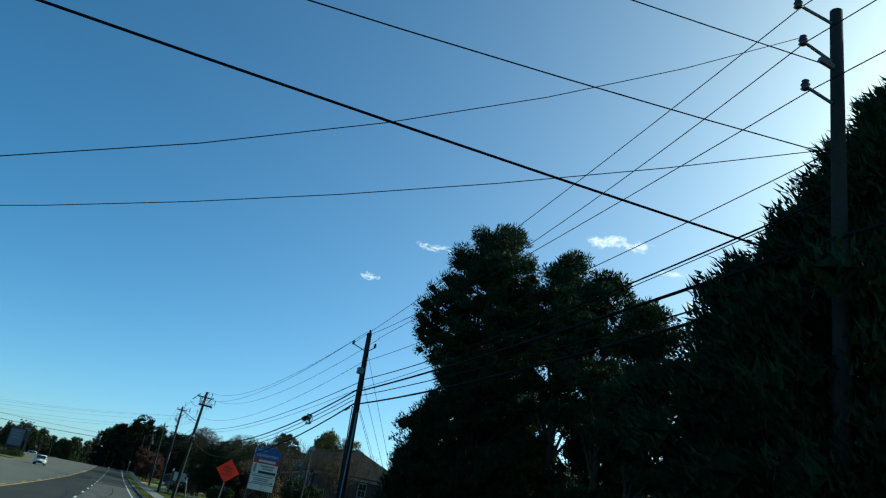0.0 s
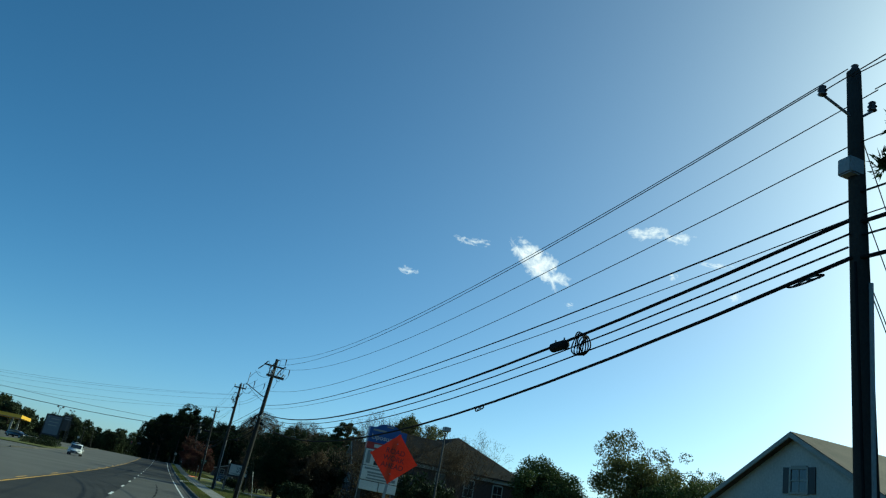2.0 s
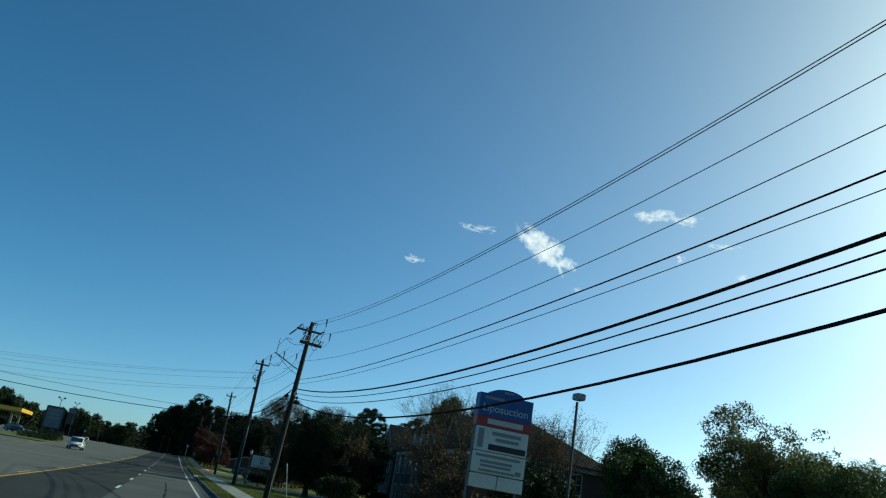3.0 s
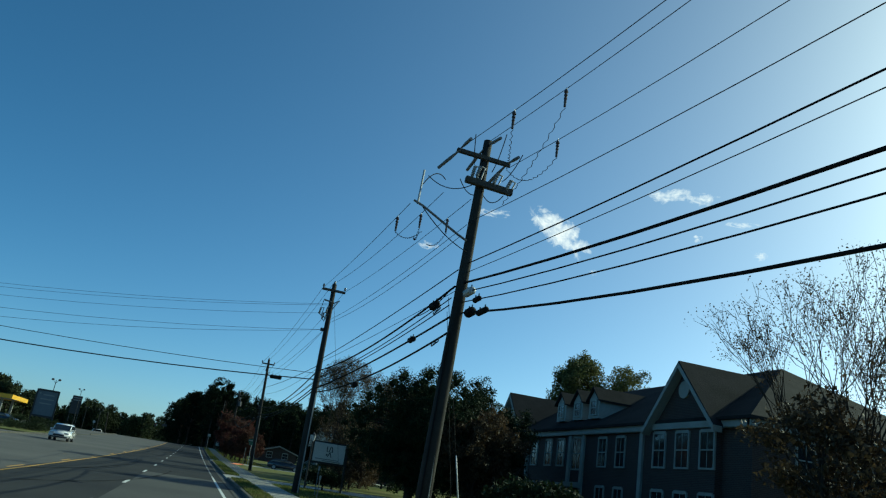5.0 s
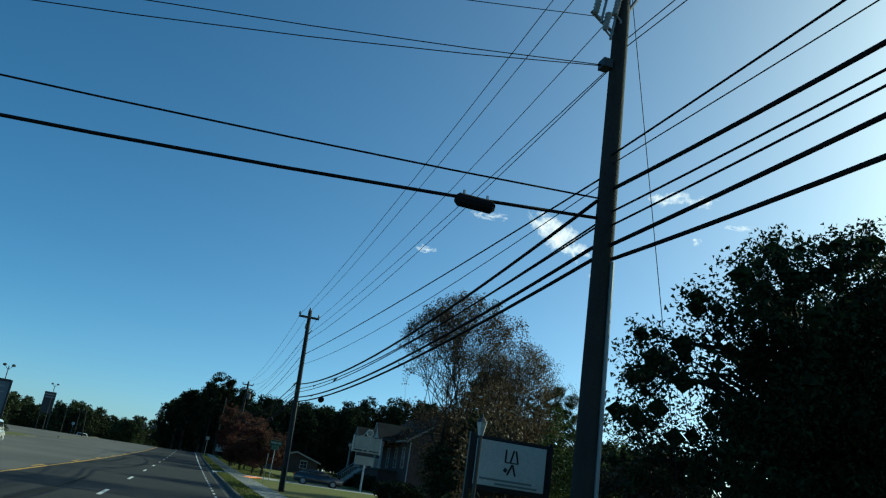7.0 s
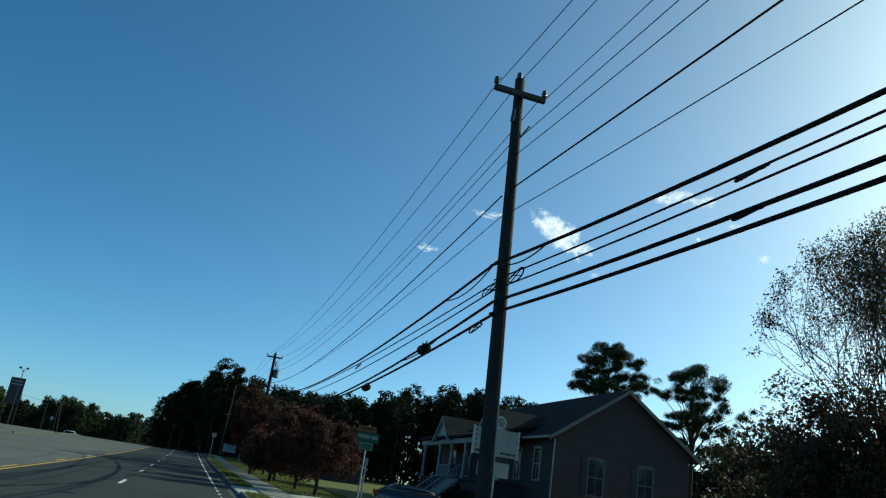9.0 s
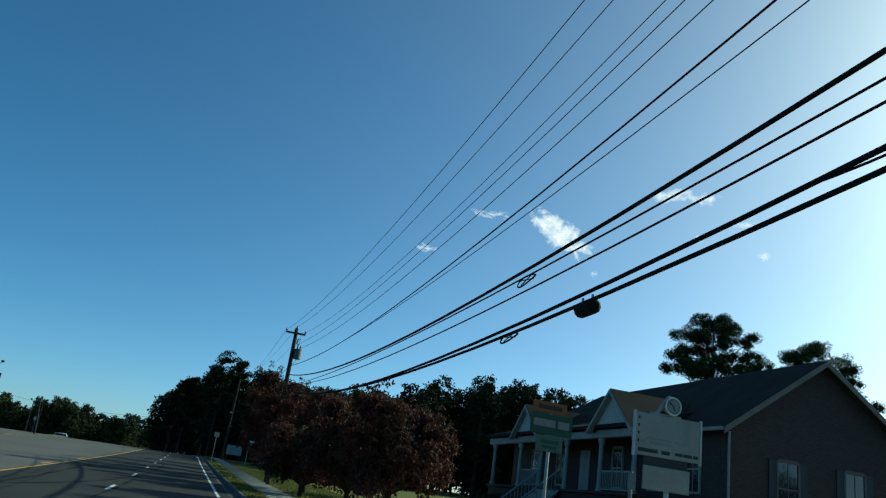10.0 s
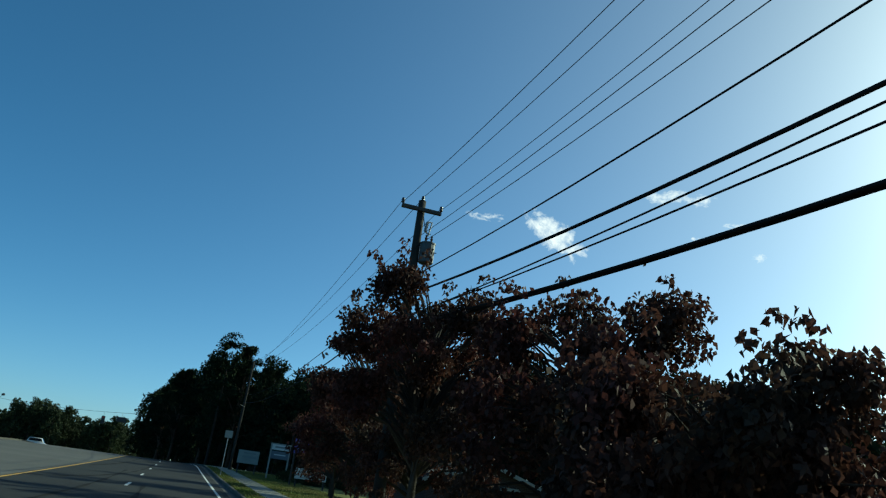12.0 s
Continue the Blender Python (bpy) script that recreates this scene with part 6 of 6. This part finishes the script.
for k, (x, y, h, r, m) in enumerate(((12.2, 71.5, 4.3, 1.9, "leaf_rust"), (15.0, 69.0, 4.0, 2.0, "leaf_dark"), (14.7, 82.8, 5.4, 2.6, "leaf_rust"), (17.5, 74.0, 2.8, 2.0, "leaf_rust"), (18.5, 80.0, 2.4, 1.8, "leaf_rust"), (20.0, 66.5, 3.4, 2.0, "leaf_dark"), (11.0, 91.5, 2.2, 1.5, "leaf_dark"))):
    broadleaf(x, y, h, 0.3, r, r, 130, 45, 70 + k, m, "rust and green shrub in leaf" if m == "leaf_rust" else "dark evergreen shrub growing beside the lot", (0.13, 0.1), 0.08, 6, name="shrub", group="shrubs")
bare_tree(16.3, 83.6, 9.0, 0.75, 61, "wide half-bare tree with a few brown leaves", "leaf_rust", 2, (0.055, 0.04), r0=0.06, depth=6, stems=4)
bare_tree(21.6, 81.2, 8.6, 0.8, 62, "slender bare tree beside the house", "leaf_rust", 2, (0.06, 0.045), r0=0.07, depth=6)
bare_tree(19.8, 77.7, 7.2, 0.8, 63, "slender bare tree beside the house", "leaf_rust", 2, (0.06, 0.045), r0=0.06, depth=6)

# the dark oak before the brick house, and growth along that lot
broadleaf(12.3, 110.9, 7.9, 0.5, 4.8, 4.0, 900, 85, 80, "leaf_dark", "broad dark evergreen oak with a low rounded crown", (0.10, 0.06), 0.28, 22, puff=1.2)
broadleaf(17.4, 113.0, 8.5, 0.6, 3.3, 2.8, 420, 80, 81, "leaf_dark", "dark evergreen tree with a rounded crown beside the oak", (0.12, 0.07), 0.18, 12, puff=1.15)
broadleaf(15.0, 108.4, 6.0, 0.4, 3.0, 2.6, 260, 80, 82, "leaf_rust", "rust-tinged shrub by the house", (0.13, 0.09), 0.1, 8, name="shrub", group="shrubs")
for k, (x, y, h, r, m) in enumerate(((10.2, 124.0, 4.8, 2.2, "leaf_rust"), (12.6, 130.0, 5.0, 2.6, "leaf_dark"), (8.7, 118.6, 1.4, 1.4, "leaf_dark"), (15.5, 122.0, 4.2, 2.2, "leaf_rust"), (14.6, 136.0, 5.6, 2.6, "leaf_rust"), (18.0, 131.0, 6.0, 3.0, "leaf"), (12.4, 143.0, 1.5, 1.6, "leaf_dark"), (19.0, 94.5, 2.2, 1.6, "leaf_dark"), (20.3, 100.0, 1.5, 1.1, "leaf_dark"), (20.3, 105.5, 1.5, 1.1, "leaf_dark"), (20.3, 115.0, 1.5, 1.1, "leaf_dark"))):
    broadleaf(x, y, h, 0.2, r, r, 140, 40, 90 + k, m, "rust and green shrub in leaf" if m == "leaf_rust" else "dark evergreen shrub growing beside the lot", (0.13, 0.1), 0.08, 6, name="shrub", group="shrubs")

# tall thinning autumn trees on the next lot
bare_tree(11.9, 131.8, 11.5, 0.95, 65, "tall autumn tree with thin, half-fallen brown leaves", "leaf_rust", 6, (0.08, 0.058), depth=7, r0=0.065, stems=5, within=(3.6, 6.0, 4.5), lift=0.12)
broadleaf(12.6, 132.4, 7.4, 0.6, 3.4, 2.8, 480, 34, 118, "leaf_rust", "lower autumn tree in thin rust and olive leaf", (0.085, 0.06), 0.1, 14)
bare_tree(20.0, 146.0, 12.0, 0.85, 66, "autumn tree with fine twigs and scattered leaves", "leaf_rust", 5, (0.075, 0.055), depth=7, r0=0.065, stems=6, within=(4.6, 6.2, 5.4), lift=0.26)
broadleaf(19.2, 146.6, 7.8, 0.6, 4.0, 3.4, 460, 40, 117, "leaf_rust", "rust and olive autumn tree in thin leaf", (0.09, 0.065), 0.1, 12)
for k, (x, y, h, r, m) in enumerate(((15.6, 139.6, 6.2, 2.2, "leaf_rust"), (17.6, 147.0, 5.8, 2.2, "leaf_rust"), (18.4, 140.6, 6.6, 2.5, "leaf_rust"),  (24.0, 154.0, 5.5, 2.8, "leaf_rust"), (27.5, 158.0, 6.2, 3.0, "leaf_dark"), (17.4, 148.5, 5.0, 2.0, "leaf_rust"), (30.0, 163.0, 5.0, 2.6, "leaf"), (36.0, 166.0, 6.5, 3.2, "leaf"), (43.0, 172.0, 8.0, 3.6, "leaf"), (50.0, 176.0, 9.0, 4.0, "leaf_olive"))):
    broadleaf(x, y, h, 0.2, r, r, 150, 40, 110 + k, m, "rust and green shrub in leaf" if m == "leaf_rust" else "leafy green shrub behind the autumn trees", (0.14, 0.1), 0.08, 6, name="shrub", group="shrubs")

broadleaf(19.0, 139.5, 8.6, 0.8, 3.0, 3.0, 240, 60, 119, "leaf_rust", "rust and olive tree still in thin leaf", (0.08, 0.055), 0.1, 9)

# pines behind the porch house
pine(35.7, 192.8, 16.6, 8.8, 4.0, 250, 260, 130, 0.28, (0.13, 0.05))
pine(46.2, 194.6, 16.8, 7.6, 4.8, 230, 250, 131, 0.26, (0.13, 0.05))
for k, (x, y, h, r) in enumerate(((42.5, 183.0, 9.4, 3.6), (48.5, 184.0, 9.8, 4.0), (55.0, 187.0, 9.4, 4.2))):
    broadleaf(x, y, h, 0.8, r, r, 300, 70, 132 + k, "leaf_dark", "dark leafy tree behind the porch house", (0.17, 0.11), 0.2, 11, puff=1.4)

# the row of red-leaved street trees
def street_tree(x, y, h, base, r, seed, near):
    """A small tree on forking stems: lumpy crown of drooping leaves, ragged on top, open near its foot."""
    rng = np.random.default_rng(seed)
    lumps = 11
    t = np.linspace(0.12, 0.92, lumps)
    turn = 2.4 * np.arange(lumps) + rng.uniform(0, 6)
    reach = r * (0.25 + 0.5 * np.sin(np.pi * (0.15 + 0.7 * t)))
    cores = np.stack([reach * np.cos(turn), reach * np.sin(turn), base + (h - base) * t], 1)
    size = rng.uniform(0.30, 0.52, lumps) * r * (1.15 - 0.5 * t)
    n = 300
    k = rng.integers(0, lumps, n)
    c = cores[k] + unit(rng, n) * (rng.uniform(0.2, 1, (n, 1)) ** 0.5) * size[k][:, None] * np.array([1, 1, 0.85])
    tips = cores[rng.integers(lumps // 2, lumps, 70)] + unit(rng, 70) * np.array([0.6, 0.6, 0.3]) * r * 0.6 + np.stack([np.zeros(70), np.zeros(70), rng.uniform(0.1, 0.75, 70)], 1)
    c = np.concatenate([c, tips])
    q = np.concatenate([rng.uniform(0.16, 0.42, n), rng.uniform(0.08, 0.2, 70)])
    return tree("red_leaved_tree", "small street tree in red-brown autumn leaf on a short trunk", x, y, h, 0.11, c, q, 48 if near else 30, (0.125, 0.085) if near else (0.15, 0.10), "droop", "leaf_red", "bark", seed, "street trees", 0.6, 0.72, corners=4)


STREET_TREES = ((6.9, 170.3, 4.0, 1.25, 1.8, 1), (6.5, 175.2, 3.9, 1.25, 1.8, 1), (5.7, 182.2, 3.2, 1.0, 1.9, 1), (6.5, 186.8, 5.2, 1.5, 2.3, 1), (5.2, 192.6, 6.4, 2.2, 2.2, 1), (6.6, 197.5, 6.4, 1.3, 2.4, 1),
                (6.4, 204.0, 6.7, 1.0, 2.6, 0), (7.2, 213.0, 6.4, 1.0, 2.4, 0), (8.8, 222.0, 6.0, 1.2, 2.3, 0))
for k, (x, y, h, base, r, near) in enumerate(STREET_TREES):
    street_tree(x, y, h, base, r, 140 + k, near)

# hedges and planting
def hedge(name, x0, x1, y0, y1, h, n, seed, mat, label):
    rng = np.random.default_rng(seed)
    c = np.stack([rng.uniform(x0, x1, n), rng.uniform(y0, y1, n), rng.uniform(0.1, h, n)], 1)
    ob = thing(name, 0, 0, 0.1, label, "hedge", "hedges")
    for k in range(max(2, int((x1 - x0 + y1 - y0) / 0.7))):
        t = (k + 0.5) / max(2, int((x1 - x0 + y1 - y0) / 0.7))
        p = Vector((x0 + (x1 - x0) * t, y0 + (y1 - y0) * t, -0.1))
        part("stem", tubed([p, p + Vector((0.05, 0.03, h * 0.7))], [0.03, 0.012], 5), M["bark"], ob)
    crown("foliage", ob, leaf_faces(c, np.full(n, 0.3), 60, 0.1, 0.07, rng, "ball"), mat)
    return ob


hedge("hedge", 7.8, 14.0, 240.0, 241.2, 0.85, 160, 160, "leaf_dark", "low clipped dark hedge before the signs")
hedge("hedge", -26.0, -19.4, 195.0, 197.5, 1.6, 190, 161, "leaf_dark", "dark planting under the display sign")
hedge("hedge", -24.0, -18.4, 178.0, 186.0, 0.9, 200, 162, "leaf_dark", "low planting on the far island")
hedge("hedge", 17.0, 18.4, 174.5, 180.0, 1.3, 120, 163, "leaf_dark", "dark shrubs before the porch")
hedge("hedge", 17.0, 18.4, 184.0, 191.0, 1.3, 140, 164, "leaf_dark", "dark shrubs before the porch")


# ---- woods in the distance ----
def woods(name, spots, mat, label, seed, leaf=0.55, per=16):
    """Many trees as one mass: lumpy crowns of leaf clusters over trunks. spots: x, y, height, spread, first green height."""
    rng = np.random.default_rng(seed)
    vs, trunks = [], bmesh.new()
    for x, y, h, r, base in spots:
        n = int(34 + 5 * r + 2 * h)
        t = rng.uniform(0, 1, n) ** 0.8
        reach = r * (0.55 + 0.6 * np.sin(np.pi * (0.12 + 0.76 * t))) * (1 - 0.5 * t ** 3)
        a, q = rng.uniform(0, math.tau, n), rng.uniform(0.2, 1, n) ** 0.5
        c = np.stack([x + reach * q * np.cos(a), y + reach * q * np.sin(a), base + (h - base) * t], 1)
        vs.append(leaf_faces(c, rng.uniform(0.5, 1.15, n) * (0.5 + 0.14 * r), per, leaf, leaf * 0.6, rng, "ball"))
        vs.append(inner_sprays(c[::3] * np.array([0.75, 0.75, 0.93]) + np.array([x * 0.25, y * 0.25, 0]), np.full(len(c[::3]), 0.3 * r)))
        tube(trunks, [(x, y, -0.2), (x + 0.2, y, h * 0.8)], [0.22, 0.06], 5, caps=False)
    verts = np.concatenate(vs)
    ob = new(name, raw_mesh(name, verts.reshape(-1, 3), np.arange(verts.shape[0] * verts.shape[1]).reshape(-1, verts.shape[1]), [M[mat]]))
    tagged(ob, label, "woods", kind="stuff")
    stems = tagged(new(name + "_trunks", finish(trunks, name + "_trunks", M["bark"])), "slender trunks inside the distant woods", "woods", kind="stuff")
    return ob


def scatter(x0, x1, y0, y1, n, height, seed, spread=(2.2, 3.8), low=0.06):
    rng = np.random.default_rng(seed)
    out = []
    for _ in range(n):
        x, y = rng.uniform(x0, x1), rng.uniform(y0, y1)
        h = height(x) * rng.uniform(0.8, 1.04)
        out.append((x, y, h, rng.uniform(*spread), h * rng.uniform(low * 0.3, low * 1.3)))
    return out


def ramp(points):
    xs, zs = zip(*points)
    return lambda x: float(np.interp(x, xs, zs))


woods("woods_ahead", scatter(1.5, 34, 290, 326, 56, ramp(((-9, 13), (-2, 16.5), (3, 18.6), (6.5, 19.8), (9, 18.5), (12, 16.5), (18, 16.5), (34, 17))), 1, (2.0, 3.4)) + scatter(9, 34, 266, 290, 30, ramp(((6, 9), (12, 11), (18, 12.5), (34, 14))), 2, (1.8, 3.0)), "woods", "dark mixed woods beside the road ahead", 1, 0.44, 23)
woods("woods_right", scatter(16, 66, 236, 262, 70, ramp(((14, 11.5), (19, 11.5), (24, 12.6), (32, 15.5), (40, 16.2), (60, 16.6), (66, 18))), 3, (1.8, 3.2)), "woods", "dark pine woods behind the lots", 2, 0.42, 24)
woods("woods_back", scatter(45, 130, 190, 232, 40, ramp(((40, 9), (130, 13))), 6, (3, 4.6)) + scatter(70, 160, 110, 180, 34, ramp(((60, 10), (160, 14))), 7, (3, 5)), "woods", "distant tree line beyond the houses", 3, 0.8, 10)
# far-side trees wear the foliage copy with sunlight in its colour
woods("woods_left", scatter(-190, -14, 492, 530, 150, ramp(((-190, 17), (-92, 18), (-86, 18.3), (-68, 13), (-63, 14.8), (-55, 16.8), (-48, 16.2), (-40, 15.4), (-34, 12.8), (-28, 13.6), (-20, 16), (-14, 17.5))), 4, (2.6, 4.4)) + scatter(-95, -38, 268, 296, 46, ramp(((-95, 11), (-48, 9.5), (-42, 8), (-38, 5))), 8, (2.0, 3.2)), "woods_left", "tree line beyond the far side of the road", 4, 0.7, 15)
woods("woods_bend", [(bend(y) + 6.4 + 4.5 * (k % 4) + 0.8 * math.sin(3.0 * k), y, 15.8 + 0.03 * (y - 332) + 1.8 * math.sin(1.7 * k), 3.0, 0.6) for k, y in enumerate([316 + 1.6 * i for i in range(40)])], "woods", "dark woods along the outer side of the bend", 11, 0.6, 20)
woods("woods_end", scatter(-90, -6, 575, 630, 70, ramp(((-90, 15), (-6, 15.5))), 5, (3.2, 5.0), 0.02), "woods", "woods closing the end of the road", 5, 0.9, 10)
woods("woods_behind", scatter(-90, -30, -40, 110, 40, ramp(((-90, 13), (-30, 9))), 9, (3, 5)) + scatter(24, 70, -50, 10, 26, ramp(((24, 12), (70, 14))), 10, (3, 5)), "woods", "trees standing along the road behind", 6, 1.2, 5)
for k, (x, y, h, r) in enumerate(((-4.6, 338.0, 15.4, 3.2), (-2.0, 322.0, 17.0, 3.4), (2.6, 308.0, 18.2, 3.6), (6.7, 296.0, 19.0, 3.8))):
    pine(x, y, h, h * 0.2, r, 230, 46, 170 + k, 0.25, (0.36, 0.13), "tall dark pine at the edge of the woods", "woods")


# ---- clouds ----
def cloud(azimuth, elevation, wide, high, tilt, seed, thick=0.0):
    """A small fair-weather cloud: a billowed sheet of vapour far away. Angles in degrees."""
    far, n, m = 4550.0, 40, 24
    a, e = radians(azimuth), radians(elevation)
    way = Vector((math.cos(e) * math.sin(a), math.cos(e) * math.cos(a), math.sin(e)))
    centre = Vector((0.2, 85.0, 1.6)) + way * far
    right = way.cross(Vector((0, 0, 1))).normalized()
    up = right.cross(way)
    c, s = math.cos(radians(tilt)), math.sin(radians(tilt))
    u, v = right * c + up * s, up * c - right * s
    w, h = far * math.tan(radians(wide / 2)), far * math.tan(radians(high / 2))
    verts, dens = [], []
    for j in range(m + 1):
        for i in range(n + 1):
            p, q = 2 * i / n - 1, 2 * j / m - 1
            wob = noise.noise(Vector((p * 2.2 + seed * 7.3, q * 2.2, seed)))
            verts.append(tuple(u * w * p * 1.35 + v * h * q * 1.35 + way * 60 * wob))
            dens.append(0.78 + thick - 0.62 * (p * p * 1.6 + q * q * 1.6) ** 0.75 + 0.28 * wob)
    faces = [(j * (n + 1) + i, j * (n + 1) + i + 1, (j + 1) * (n + 1) + i + 1, (j + 1) * (n + 1) + i) for j in range(m) for i in range(n)]
    me = raw_mesh("cloud", verts, faces, [M["cloud"]])
    me.attributes.new("vapour", "FLOAT", "POINT").data.foreach_set("value", dens)
    ob = new("cloud", me)
    ob.location = centre
    return tagged(ob, "small bright fair-weather cloud", "cloud", "clouds", "structure")


for args in ((23.1, 20.6, 2.6, 1.6, -30, 1, 0.08), (24.3, 19.8, 2.8, 2.2, -32, 11, 0.10), (25.6, 18.9, 2.8, 1.5, -24, 2, -0.02), (18.8, 20.7, 3.2, 0.9, -2, 3, -0.16), (14.2, 17.6, 2.2, 0.9, -8, 4, -0.18), (32.3, 23.0, 3.4, 1.2, 4, 5, -0.04), (34.7, 22.8, 2.4, 1.0, -4, 6, -0.08), (37.6, 21.0, 2.6, 0.6, -6, 7, -0.14), (39.0, 18.9, 1.2, 0.9, -30, 8, -0.16), (27.0, 17.1, 1.4, 0.8, -20, 9, -0.26), (34.6, 20.0, 1.0, 0.8, 0, 10, -0.22)):
    cloud(*args)

# ---- pavement slabs, last ----
slab_mesh = finish(boxed(-0.76, 0.76, -0.742, 0.742, -0.1, 0.03, bevel=0.012), "slab", M["concrete"])
walkway = tagged(new("pavement", finish(loft(bmesh.new(), [(3.76, -0.06), (5.29, -0.06), (5.29, 0.09), (3.76, 0.09)], -60, 420), "pavement", M["soil"])), "concrete pavement of separate slabs behind the verge", "pavement", kind="structure")
for k in range(190):
    ob = new("slab", slab_mesh)
    ob.parent = walkway
    ob.location = (4.525 + bend(28.0 + 1.5 * k), 28.0 + 1.5 * k, 0.112 + 0.004 * math.sin(k * 2.7))

# ---- the whole place laid on the climbing road ----
for ob in [o for o in scene.objects if o.parent is None and o.type in ("MESH", "EMPTY") and not o.name.startswith("cloud")]:
    if ob.type == "MESH":
        flat = np.empty(len(ob.data.vertices) * 3)
        ob.data.vertices.foreach_get("co", flat)
        flat[2::3] += rise(flat[1::3])
        ob.data.vertices.foreach_set("co", flat)
        ob.data.update()
        for piece in ob.children:
            piece.location.z += rise(piece.location.y)
    else:
        ys = [v.co.y for c in ob.children if c.type == "MESH" for v in c.data.vertices]
        ob.location.z += rise(ob.location.y + sum(ys) / len(ys))
